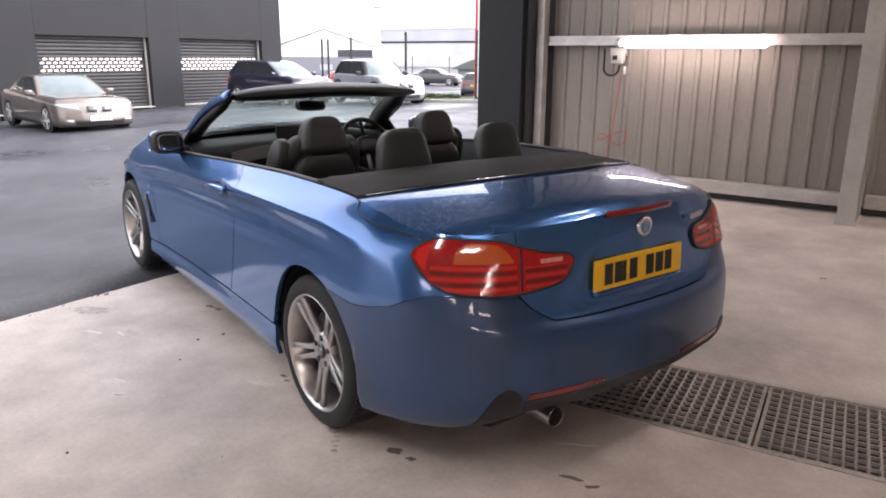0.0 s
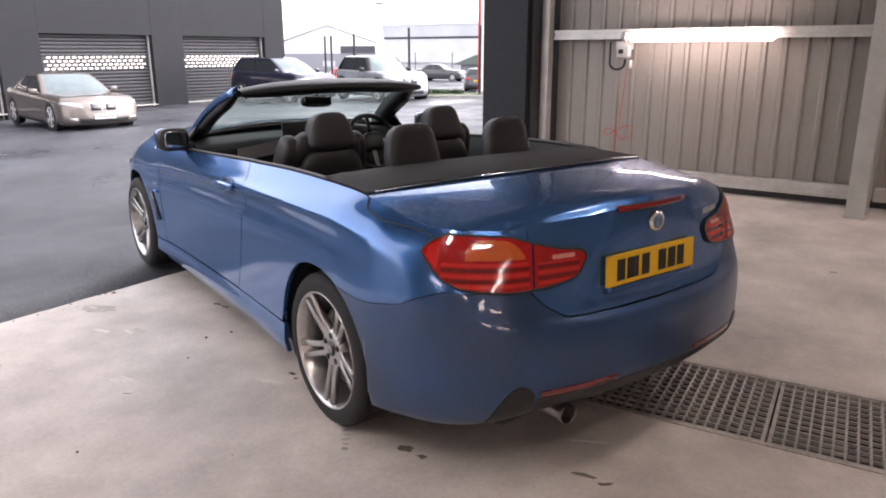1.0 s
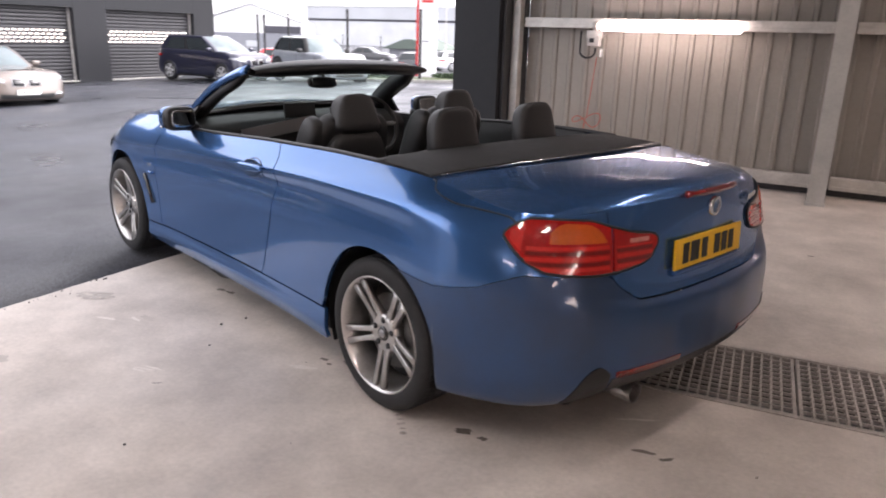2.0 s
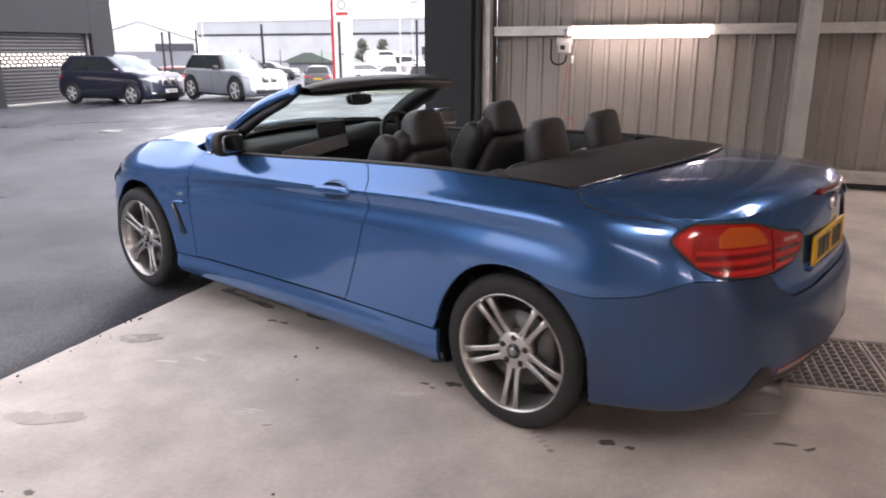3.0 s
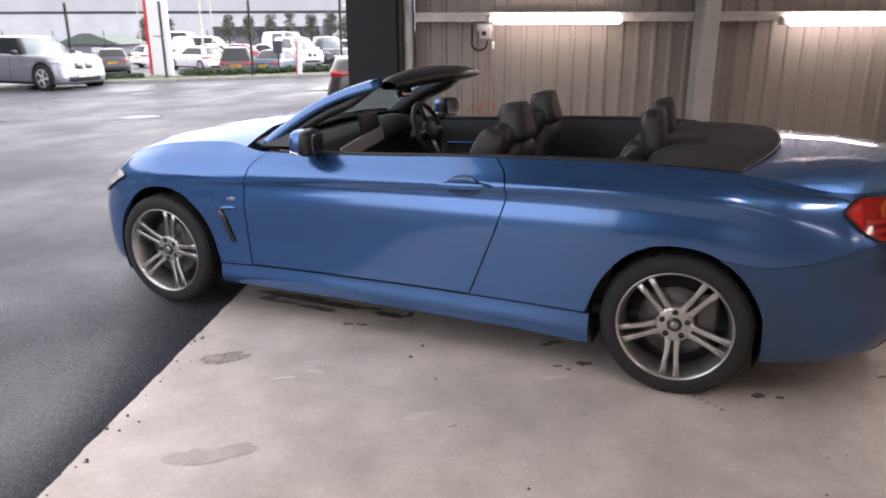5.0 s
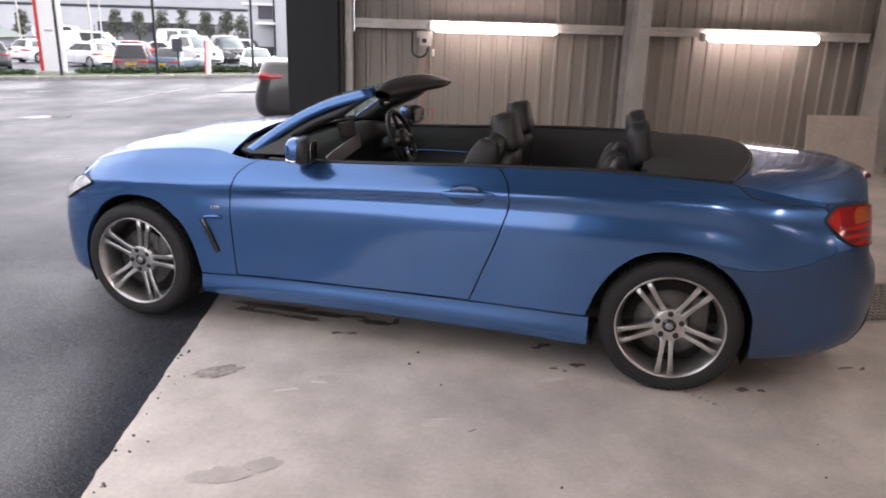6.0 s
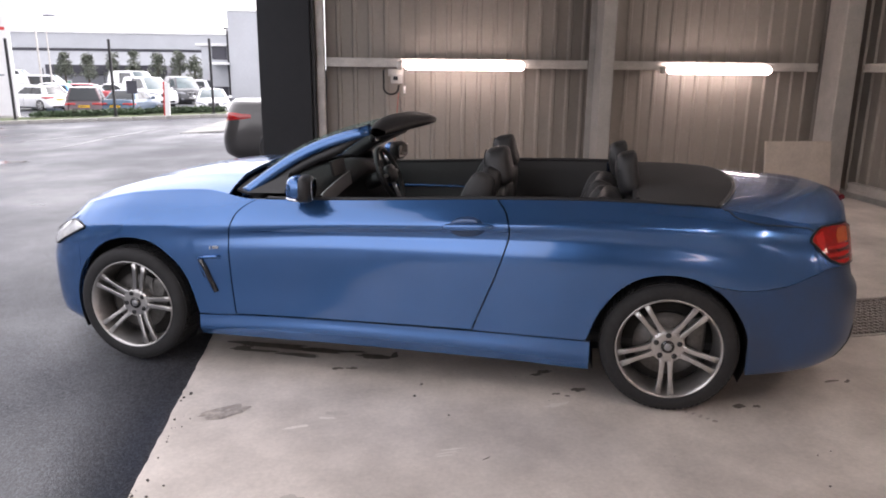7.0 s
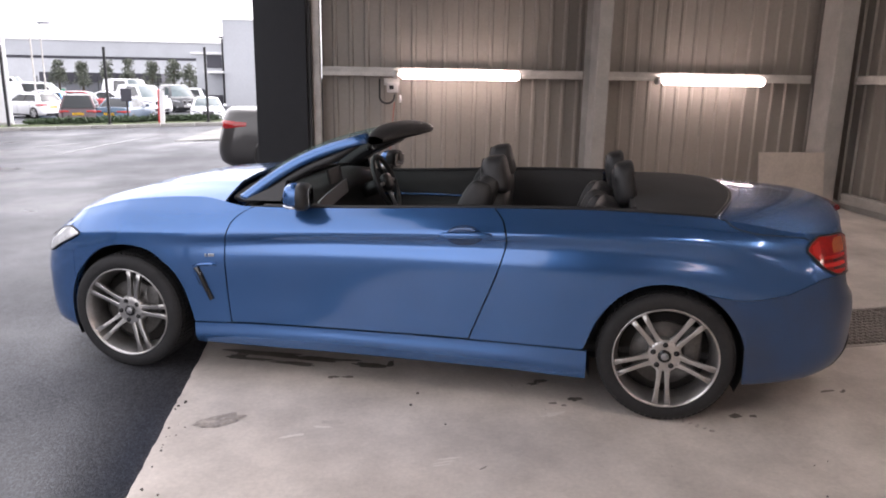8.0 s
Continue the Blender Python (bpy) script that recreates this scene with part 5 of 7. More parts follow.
for side in (-1, 1):
    bm = bmesh.new()
    mm = Matrix.Translation((-1.80 if side < 0 else -1.82, side * 0.905, 1.005)) @ Matrix.Rotation(radians(side * -12), 4, "Z")
    vs = pillow(bm, (0.062, 0.090, 0.064), 0.62, mm, 28, 16)
    for v in vs:
        q = mm.inverted() @ v.co
        q.x += 0.25 * (0.072 - q.z) * -0.12
        q.z = q.z if q.z > 0 else q.z * 0.86
        v.co = mm @ q
    cap_ob = part("door_mirror", bm, BLUE, car, "blue door mirror with a bright lower edge")
    bm = bmesh.new()
    tube_along(bm, [mm @ Vector((0.063 * math.cos(a) - 0.002, 0.091 * math.sin(a), -0.044)) for a in np.linspace(radians(85), radians(275), 20)], 0.007, 8)
    part("mirror_lower", bm, CHROME, cap_ob, "bright lower edge")
    bm = bmesh.new()
    pillow(bm, (0.042, 0.0935, 0.0665), 0.62, mm @ Matrix.Translation((0.0245, 0, -0.001)))
    part("mirror_bezel", bm, BLACK, cap_ob)
    bm = bmesh.new()
    pillow(bm, (0.004, 0.074, 0.046), 0.45, mm @ Matrix.Translation((0.0665, 0, 0.001)))
    part("mirror_pane", bm, MIRROR_DARKENED, cap_ob)
    bm = bmesh.new()
    tube_along(bm, [(-1.81, side * 0.79, 0.950), (-1.805, side * 0.83, 0.954), (-1.80, side * 0.875, 0.962)], 0.028, 10)
    part("mirror_foot", bm, BLACK, cap_ob)


# ---- wheels ----
def wheel(name, turn, m):
    """A five twin-spoke alloy wheel; the outer face looks to -y."""
    w = new(name)
    w.parent = car
    w.matrix_basis = m
    bm = bmesh.new()
    lathe(bm, [(0.236, -0.098), (0.243, -0.106), (0.264, -0.112), (0.292, -0.108), (0.307, -0.098), (0.312, -0.086), (0.3130, -0.078), (0.3130, 0.0), (0.3130, 0.078), (0.312, 0.086), (0.300, 0.11), (0.262, 0.114), (0.240, 0.10)], 72)
    tyre = part("tyre", bm, RUBBER, w, "black road tyre")
    bm = bmesh.new()
    for k in range(72):
        a = 2 * math.pi * k / 72
        for y, wide, top in ((-0.073, 0.013, 0.3172), (-0.044, 0.0125, 0.3193), (-0.0145, 0.0125, 0.3195), (0.0145, 0.0125, 0.3195), (0.044, 0.0125, 0.3193), (0.073, 0.013, 0.3172)):
            box(bm, (-0.0108, y - wide, 0.3115), (0.0108, y + wide, top), 0, Matrix.Rotation(a + (0.02 if abs(y) < 0.05 else 0.0), 4, "Y"))
    part("tread", bm, RUBBER, tyre, smooth=False)
    bm = bmesh.new()
    lathe(bm, [(0.240, -0.100), (0.2445, -0.106), (0.2425, -0.110), (0.2375, -0.108), (0.2325, -0.094), (0.226, -0.082), (0.215, -0.030), (0.214, 0.09), (0.232, 0.10)], 72)
    part("rim", bm, SILVER, w, "brushed silver alloy rim")
    for k in range(5):
        for j in (-1, 1):
            bm = bmesh.new()
            a = turn + 2 * math.pi * k / 5
            rings = []
            for q, (r, off, hw, y, d) in enumerate(((0.046, 0.020, 0.020, -0.070, 0.036), (0.080, 0.0185, 0.0135, -0.074, 0.032), (0.12, 0.0200, 0.0108, -0.082, 0.028), (0.18, 0.0250, 0.0112, -0.092, 0.024), (0.232, 0.0300, 0.0150, -0.100, 0.020))):
                ctr = j * off
                rings.append([bm.verts.new(Matrix.Rotation(-a, 3, "Y") @ Vector((r, yy, ctr + zz))) for yy, zz in ((y + d, -hw * 0.8), (y + 0.006, -hw), (y, -hw * 0.72), (y + (0.008 if 0 < q < 4 else 0.002), 0.0), (y, hw * 0.72), (y + 0.006, hw), (y + d, hw * 0.8))])
            for p, q in zip(rings, rings[1:]):
                for i in range(7):
                    bm.faces.new((p[i], p[(i + 1) % 7], q[(i + 1) % 7], q[i]))
            cap(bm, rings[0][::-1]), cap(bm, rings[-1])
            part("spoke", bm, SILVER, w)
    bm = bmesh.new()
    lathe(bm, [(0.0005, -0.072), (0.030, -0.072), (0.040, -0.070), (0.066, -0.074), (0.078, -0.068), (0.082, -0.05), (0.080, 0.0)], 40)
    part("hub", bm, SILVER, w, "silver wheel hub")
    bm = bmesh.new()
    lathe(bm, [(0.0005, -0.080), (0.024, -0.079), (0.031, -0.076), (0.032, -0.070)], 32)
    capo = part("hub_cap", bm, GLOSS_BLACK, w, "dark hub cap")
    bm = bmesh.new()
    lathe(bm, [(0.0005, -0.0822), (0.017, -0.0818), (0.018, -0.080)], 24)
    part("cap_face", bm, TRIM_GREY, capo)
    for k in range(5):
        a = turn + 2 * math.pi * (k + 0.5) / 5
        bm = bmesh.new()
        lathe(bm, [(0.0005, -0.0755), (0.0125, -0.0755), (0.0135, -0.073), (0.0135, -0.06)], 12, Matrix.Translation((0.056 * math.cos(a), 0, 0.056 * math.sin(a))))
        part("wheel_bolt", bm, BLACK, w)
    bm = bmesh.new()
    lathe(bm, [(0.07, -0.025), (0.156, -0.025), (0.158, -0.015), (0.156, -0.004), (0.07, -0.004)], 48)
    part("brake_disc", bm, BRAKE, w, "grey brake disc")
    bm = bmesh.new()
    pillow(bm, (0.045, 0.04, 0.095), 0.5, Matrix.Translation((0.125, -0.005, 0.05)))
    part("caliper", bm, BRAKE, w, "grey brake caliper")
    bm = bmesh.new()
    lathe(bm, [(0.0005, 0.03), (0.215, 0.03), (0.215, 0.034), (0.0005, 0.034)], 32)
    part("wheel_backing", bm, PIT, w)
    return w


for name, x, side, turn in (("front_wheel", FX, -1, radians(76)), ("rear_wheel", RX, -1, radians(54)), ("front_wheel", FX, 1, radians(20)), ("rear_wheel", RX, 1, radians(33))):
    m = Matrix.Translation((x, side * HUB_Y, HUB_Z))
    if side > 0:
        m = m @ Matrix.Rotation(math.pi, 4, "Z")
    wheel(name, turn, m)
# wheel housings and the underside
for cx, rx, rz in ARCHES:
    for side in (-1, 1):
        bm = bmesh.new()
        n = 26
        inner, outer = [], []
        for k in range(n + 1):
            a = radians(-25) + radians(230) * k / n
            x, z = cx + (rx + 0.006) * math.cos(a), 0.325 + (rz + 0.008) * math.sin(a)
            outer.append(bm.verts.new((x, side * 0.868, z)))
            inner.append(bm.verts.new((x, side * 0.58, z)))
        for k in range(n):
            bm.faces.new((outer[k], outer[k + 1], inner[k + 1], inner[k]))
        bm.faces.new(inner)
        part("wheel_housing", bm, BLACK, car)
bm = bmesh.new()
box(bm, (-3.40, -0.56, 0.17), (0.70, 0.56, 0.30), 0.03)
box(bm, (-2.38, -0.82, 0.175), (-0.40, 0.82, 0.26), 0.02)
part("underside", bm, PIT, car, smooth=False)

# ---- cabin ----
bm = bmesh.new()
box(bm, (-2.20, -0.76, 0.27), (0.30, 0.76, 0.33), 0.02)
part("cabin_floor", bm, TRIM, car, "dark cabin carpet", smooth=False)
for side in (-1, 1):
    bm = bmesh.new()
    def card(u, v, side=side):
        x = -2.10 + 1.80 * u
        e = skin(s_of(x), 8.0, 0.0, side)
        z = 0.33 + (e.z - 0.004 - 0.33) * v
        inset = 0.018 + 0.065 * (1 - v) ** 0.5 + 0.035 * math.exp(-((v - 0.52) / 0.09) ** 2) * (0 if x > -0.9 else 1)
        return Vector((x, e.y - side * inset, z))
    grid(bm, card, 30, 16)
    dc = part("door_card", bm, TRIM, car, "black inner door trim", solid=0.01)
    bm = bmesh.new()
    pts = [card(u, 0.74 - 0.10 * abs(u - 0.3) * (1 if u > 0.3 else 0.3)) + Vector((0, -side * 0.006, 0)) for u in np.linspace(0.10, 0.66, 24)]
    tube_along(bm, pts, 0.008, 6)
    part("door_strip", bm, BLUE, dc, "thin blue trim strip")
    bm = bmesh.new()
    tube_along(bm, [card(u, 0.56) + Vector((0, -side * 0.02, 0)) for u in np.linspace(0.22, 0.32, 6)], 0.010, 8)
    part("inner_handle", bm, CHROME, dc, "chrome inner handle")
    # side panels beside the rear seats up to the roof cover
bm = bmesh.new()


def dash_point(u, v):
    w = 2 * u - 1
    prof = [(-2.18, 0.965), (-2.09, 0.978), (-2.00, 0.972), (-1.92, 0.948), (-1.875, 0.905), (-1.885, 0.83), (-1.85, 0.73), (-1.88, 0.58), (-1.98, 0.45)]
    k = v * (len(prof) - 1)
    i = min(int(k), len(prof) - 2)
    x = prof[i][0] + (prof[i + 1][0] - prof[i][0]) * (k - i)
    z = prof[i][1] + (prof[i + 1][1] - prof[i][1]) * (k - i)
    hood = 0.045 * math.exp(-((w - 0.50) / 0.22) ** 2) * math.exp(-((x + 1.93) / 0.10) ** 2)
    return (x + 0.04 * w * w, 0.735 * w, z + hood - 0.02 * w * w)


grid(bm, dash_point, 36, 24)
dash = part("dashboard", bm, TRIM, car, "black dashboard", solid=0.01)
bm = bmesh.new()
low = [Vector((-1.862 + 0.05 * (y / 0.62) ** 2 * 0.6, y, 0.905 + 0.115 * y - 0.018)) for y in np.linspace(-0.50, 0.02, 14)]
rows = [[bm.verts.new(p + Vector((-0.012 * k, 0, 0.078 * k))) for p in low] for k in (0, 1)]
for k in range(len(low) - 1):
    bm.faces.new((rows[0][k], rows[0][k + 1], rows[1][k + 1], rows[1][k]))
part("dash_panel", bm, TRIM_GREY, dash, "pale grey metal dash panel", solid=-0.012)
bm = bmesh.new()
box(bm, (-0.008, -0.115, 0.0), (0.008, 0.115, 0.095), 0.008, Matrix.Translation((-1.90, -0.06, 0.955)) @ Matrix.Rotation(radians(-12), 4, "Y"))
part("dash_screen", bm, BLACK, dash, "black display screen", smooth=False)
bm = bmesh.new()
box(bm, (-1.80, -0.14, 0.33), (-0.55, 0.14, 0.56), 0.04)
part("centre_console", bm, TRIM, car, smooth=False)
# steering wheel, on the right-hand side
sw = Matrix.Translation((-1.71, 0.38, 0.905)) @ Matrix.Rotation(radians(-114), 4, "Y")
bm = bmesh.new()
tube_along(bm, [sw @ Vector((0.182 * math.cos(a), 0.182 * math.sin(a), 0)) for a in np.linspace(0, 2 * math.pi, 41)[:-1]], 0.0165, 10, closed=True)
steer = part("steering_wheel", bm, LEATHER, car, "black leather steering wheel")
bm = bmesh.new()
pillow(bm, (0.062, 0.075, 0.030), 0.7, sw @ Matrix.Translation((0, 0, -0.01)))
part("wheel_boss", bm, BLACK, steer)
for a, mat in ((0, TRIM_GREY), (90, TRIM_GREY), (180, BLACK), (270, TRIM_GREY)):
    bm = bmesh.new()
    c, s = math.cos(radians(a + 180)), math.sin(radians(a + 180))
    tube_along(bm, [sw @ Vector((0.05 * c, 0.05 * s, 0)), sw @ Vector((0.175 * c, 0.175 * s, 0))], 0.014, 8)
    part("wheel_spoke", bm, mat, steer)
bm = bmesh.new()
tube_along(bm, [sw @ Vector((0, 0, 0.02)), sw @ Vector((0, 0, 0.22))], 0.05, 12)
part("steering_column", bm, BLACK, steer)


def seat(x, y, head_at, front=True):
    """A bolstered leather seat with its headrest; it faces -x."""
    lean = Matrix.Translation((x, y, 0.52 if front else 0.555)) @ Matrix.Rotation(radians(20 if front else 17), 4, "Y")
    bm = bmesh.new()
    pillow(bm, (0.27, 0.255, 0.10), 0.55, Matrix.Translation((x - 0.25, y, 0.48)))
    base = part("car_seat", bm, LEATHER, car, "black leather seat")
    h = 0.305 if front else 0.22
    bm = bmesh.new()
    pillow(bm, (0.070, 0.215, h), 0.5, lean @ Matrix.Translation((0.0, 0, h)))
    part("backrest", bm, LEATHER, base)
    for k in (-1, 1):
        bm = bmesh.new()
        pillow(bm, (0.085, 0.062, h * 0.92), 0.62, lean @ Matrix.Translation((-0.025, k * 0.19, h * 0.97)))
        part("bolster", bm, LEATHER, base)
    bm = bmesh.new()
    half = (0.068, 0.122, 0.100) if front else (0.050, 0.130, 0.112)
    if front:
        head_at = Vector(head_at) + Vector((0, 0, 0.042))
    place = Matrix.Translation(head_at) @ Matrix.Rotation(radians(-7 if front else -13), 4, "Y")
    for v in pillow(bm, half, 0.55, None, 28, 18):
        k = v.co.z / half[2]
        v.co.y *= 1.0 - (0.24 if front else 0.16) * k                     # narrower to the top
        if front and v.co.x > 0:
            v.co.x *= 1.0 - 0.30 * k
        v.co.x += -0.018 * (1 - (v.co.y / half[1]) ** 2) * (1 if v.co.x < 0 else 0) + 0.02 * k * k * (1 if k > 0 else 0)
        v.co = place @ v.co
    head = part("headrest", bm, LEATHER, base)
    bm = bmesh.new()
    seam = [Vector((-half[0] * 0.2, half[1] * 0.86 * math.cos(a), half[2] * 0.86 * math.sin(a))) for a in np.linspace(0.3, math.pi - 0.3, 20)]
    tube_along(bm, [place @ Vector((p.x - half[0] * 0.75, p.y * (1 - 0.16 * p.z / half[2]), p.z)) for p in seam], 0.0035, 5)
    part("seam", bm, TRIM, head)
    if front:
        # the shoulders run up into the headrest
        bm = bmesh.new()
        neck = Matrix.Translation(Vector(head_at) + Vector((-0.012, 0, -0.215))) @ Matrix.Rotation(radians(6), 4, "Y")
        for v in pillow(bm, (0.082, 0.190, 0.150), 0.55, None, 28, 18):
            v.co.y *= 1.0 - 0.24 * v.co.z / 0.150
            v.co = neck @ v.co
        part("shoulder", bm, LEATHER, base)
    for k in () if front else (-1, 1):
        bm = bmesh.new()
        tube_along(bm, [place @ Vector((0, k * 0.06, -half[2] + 0.03)), place @ Vector((0, k * 0.06, -half[2] - 0.07))], 0.008, 8)
        part("headrest_rod", bm, CHROME, base)
    return base


seat(-1.10, -0.375, (-0.885, -0.370, 1.045))
seat(-1.15, 0.375, (-0.940, 0.378, 1.042))
seat(-0.40, -0.32, (-0.210, -0.315, 1.064), False)
seat(-0.42, 0.265, (-0.235, 0.262, 1.062), False)
# rear bulkhead under the roof cover
box_part("bulkhead", (-0.19, -0.70, 0.33), (-0.16, 0.70, 1.0), TRIM, car)


# ---- across the yard: the dark building with its roller shutters ----
FACE_X = -22.0


def shutter_building():
    base = thing("shutter_building", Matrix.Translation((FACE_X, 10, yard_z(FACE_X, 10))), "long dark grey building with roller shutter bays", "building")
    inv = base.matrix_basis.inverted()
    y0, y1, top = -16.0, 20.5, 6.2
    bays = [(-5.8, -1.8), (-0.5, 3.5), (4.8, 8.8), (10.1, 14.1), (15.4, 19.4)]
    zb, zt = -0.62, 2.06
    edges = [y0] + [v for b in bays for v in b] + [y1]
    for a, b in zip(edges[::2], edges[1::2]):
        box_part("wall_pier", (-8, a, -1.4), (0, b, top), ANTHRACITE, base, 0.01, inv @ Matrix.Translation((FACE_X, 0, 0)))
    for a, b in bays:
        box_part("wall_head", (-8, a + 0.002, zt), (-0.003, b - 0.002, top), ANTHRACITE, base, 0.004, inv @ Matrix.Translation((FACE_X, 0, 0)))
    bm = bmesh.new()
    box(bm, (-8.2, y0, top), (0.12, y1 + 0.1, top + 0.25), 0.02, inv @ Matrix.Translation((FACE_X, 0, 0)))
    part("roof", bm, ANTHRACITE_DARK, base, smooth=False)
    slat_me = slot_me = None
    for a, b in bays:
        sh = new("roller_shutter")
        sh.parent = base
        sh.matrix_basis = inv @ Matrix.Translation((FACE_X - 0.28, a, zb))
        width = b - a
        n = 22
        step = (zt - zb) / n
        for k in range(n):
            if slat_me is None:
                bm = bmesh.new()
                prof = [(0.0, 0.0), (0.022, step * 0.18), (0.026, step * 0.5), (0.020, step * 0.85), (0.0, step * 0.98)]
                lo = [bm.verts.new((x, 0.0, z)) for x, z in prof]
                hi = [bm.verts.new((x, 4.0, z)) for x, z in prof]
                for i in range(len(prof) - 1):
                    bm.faces.new((lo[i], hi[i], hi[i + 1], lo[i + 1]))
                ob = part("slat", bm, SHUTTER, sh, smooth=False)
                slat_me = ob.data
            else:
                ob = new("slat", slat_me)
                ob.parent = sh
            ob.matrix_basis = Matrix.Translation((0, 0, k * step)) @ Matrix.Diagonal((1, width / 4.0, 1, 1))
        # the perforated band through which the lit inside shows
        for row in range(4):
            for col in range(17):
                if slot_me is None:
                    bm = bmesh.new()
                    box(bm, (0.0, 0.0, 0.0), (0.004, 0.128, 0.058), 0.0015)
                    ob = part("slot", bm, SLOT_LIGHT, sh, smooth=False)
                    slot_me = ob.data
                else:
                    ob = new("slot", slot_me)
                    ob.parent = sh
                ob.matrix_basis = Matrix.Translation((0.030, 0.17 + 0.213 * col + (0.10 if row % 2 else 0.0), 1.535 + row * step))
        for at in (0.003, width - 0.055):
            bm = bmesh.new()
            box(bm, (0.03, at, 0), (0.10, at + 0.052, zt - zb), 0.004)
            part("guide", bm, GALV, sh, "pale shutter guide", smooth=False)
        bm = bmesh.new()
        box(bm, (0.03, 0.0, 0.22), (0.30, width, 0.26), 0.004)
        part("threshold", bm, KERB, sh, smooth=False)


shutter_building()


# ---- parked cars ----
def rounded_outline(t, x0, x1, half, rc, bow0, bow1):
    """Half of a car's plan at one height: t runs from the middle of the nose, round the corner, along the flank to the middle of the tail."""
    y0, y1 = half - rc, half - rc
    if t < 0.25:
        y = y0 * t / 0.25
        x = x1 - bow1 * (y / half) ** 2
    elif t < 0.37:
        a = (t - 0.25) / 0.12 * math.pi / 2
        x, y = x1 - bow1 * (y0 / half) ** 2 - rc * (1 - math.cos(a)), y0 + rc * math.sin(a)
    elif t < 0.63:
        k = (t - 0.37) / 0.26
        xa, xb = x1 - bow1 * (y0 / half) ** 2 - rc, x0 + bow0 * (y1 / half) ** 2 + rc
        x, y = xa + (xb - xa) * k, half
    elif t < 0.75:
        a = (0.75 - t) / 0.12 * math.pi / 2
        x, y = x0 + bow0 * (y1 / half) ** 2 + rc * (1 - math.cos(a)), y1 + rc * math.sin(a)
    else:
        y = y1 * (1 - t) / 0.25
        x = x0 + bow0 * (y / half) ** 2
    return x, y


def parked_car(x, y, turn, label, paint_mat, L=4.6, W=1.80, H=1.46, belt=0.95, bonnet=0.92, boot=0.98, wb=2.7, ws=(0.16, -0.02), rs=(-0.30, -0.40), scale=1.0,
               tyre=0.32, group="cars in the yard", van=False, arches=False, name="parked_car"):
    """A car that faces +x. ws: foot and head of the windscreen, rs: head and foot of the rear window, as shares of the length."""
    car_ob = thing(name, Matrix.Translation((x, y, yard_z(x, y))) @ Matrix.Rotation(radians(turn), 4, "Z") @ Matrix.Scale(scale, 4), label, "car", group)
    h = L / 2
    F0, F1, R1, R0 = ws[0] * L, ws[1] * L, rs[0] * L, rs[1] * L
    nose = bonnet - 0.13
    low = 0.17

    def top(v):
        return spline([-h, -h + 0.10, min(R0, -h + 0.25) + 0.001, R0 + 0.02, F0, h - 0.55 * (h - F0), h - 0.22, h], [boot - 0.06, boot - 0.015, boot, boot, belt, bonnet - 0.02, nose + 0.08, nose - 0.02], v)

    def hull(t, f, side=1, out=0.0):
        """The painted body: t round the plan, f from the sill (0) to the shoulder (1)."""
        ins = spline([0, .10, .30, .55, .72, .88, 1.0], [.075, .025, .008, .0, .010, .030, .085], f)
        fr = spline([0, .10, .28, .50, .75, .92, 1.0], [.12, .02, .0, .03, .07, .13, .22], f)
        rr = spline([0, .10, .30, .52, .60, .80, 1.0], [.13, .03, .0, .02, .05, .07, .13], f)
        px, py = rounded_outline(t, -h + rr - out, h - fr + out, W / 2 - ins + out, 0.30, 0.10, 0.16)
        return Vector((px, side * py, low + f * (top(px) - low)))

    n = 48
    fs = (0, .05, .10, .2, .3, .42, .55, .66, .72, .8, .88, .95, 1.0)
    bm = bmesh.new()
    def skin_point(u, v):
        t = 2 * u if u <= 0.5 else 2 - 2 * u
        side = 1 if u <= 0.5 else -1
        j = v * (len(fs) + 4)
        if j <= len(fs) - 1:
            k = min(int(j), len(fs) - 2)
            return hull(t, fs[k] + (fs[k + 1] - fs[k]) * (j - k), side)
        p = hull(t, 1.0, side)
        q = 1 - (j - len(fs) + 1) / 5
        return Vector((p.x * (0.985 + 0.015 * q), p.y * max(q, 0.01), p.z + 0.04 * (1 - q ** 2)))
    rows = grid(bm, skin_point, 2 * n, len(fs) + 4)
    bm.faces.new([r[0] for r in rows[:-1]])
    bmesh.ops.remove_doubles(bm, verts=bm.verts, dist=0.0005)
    part("body", bm, paint_mat, car_ob)

    def cabin(t, g, side=1, out=0.0):
        """The glazed upper body: g from the belt (0) to the roof's edge (1)."""
        bend = math.sin(math.pi * g)
        xa, xb = F0 + (F1 - F0) * g + 0.04 * bend, R0 + (R1 - R0) * g - 0.03 * bend
        half = W / 2 - 0.095 - 0.19 * g ** 1.15
        px, py = rounded_outline(t, xb - out, xa + out, half + out, 0.10, 0.10, 0.16)
        zb = top(max(min(px, F0), R0)) - 0.012
        return Vector((px, side * py, zb + (H - 0.055 - zb) * g))

    def panel(nm, t0, t1, g0, g1, side, mat, out, nu=8, nv=5, both=False):
        bm = bmesh.new()
        if both:
            grid(bm, lambda u, v: cabin(t0 + (t1 - t0) * abs(2 * u - 1), g0 + (g1 - g0) * v, 1 if u > 0.5 else -1, out), 2 * nu, nv)
        else:
            grid(bm, lambda u, v: cabin(t0 + (t1 - t0) * u, g0 + (g1 - g0) * v, side, out), nu, nv)
        return part(nm, bm, mat, car_ob)

    bar = BLACK if arches else paint_mat
    panel("windscreen", 0.0, 0.255, 0.0, 1.0, 1, SCREEN_GLASS, 0.0, both=True)
    panel("rear_window", 1.0, 0.745, 0.0, 1.0, 1, paint_mat if van else CAR_GLASS, 0.0, both=True)
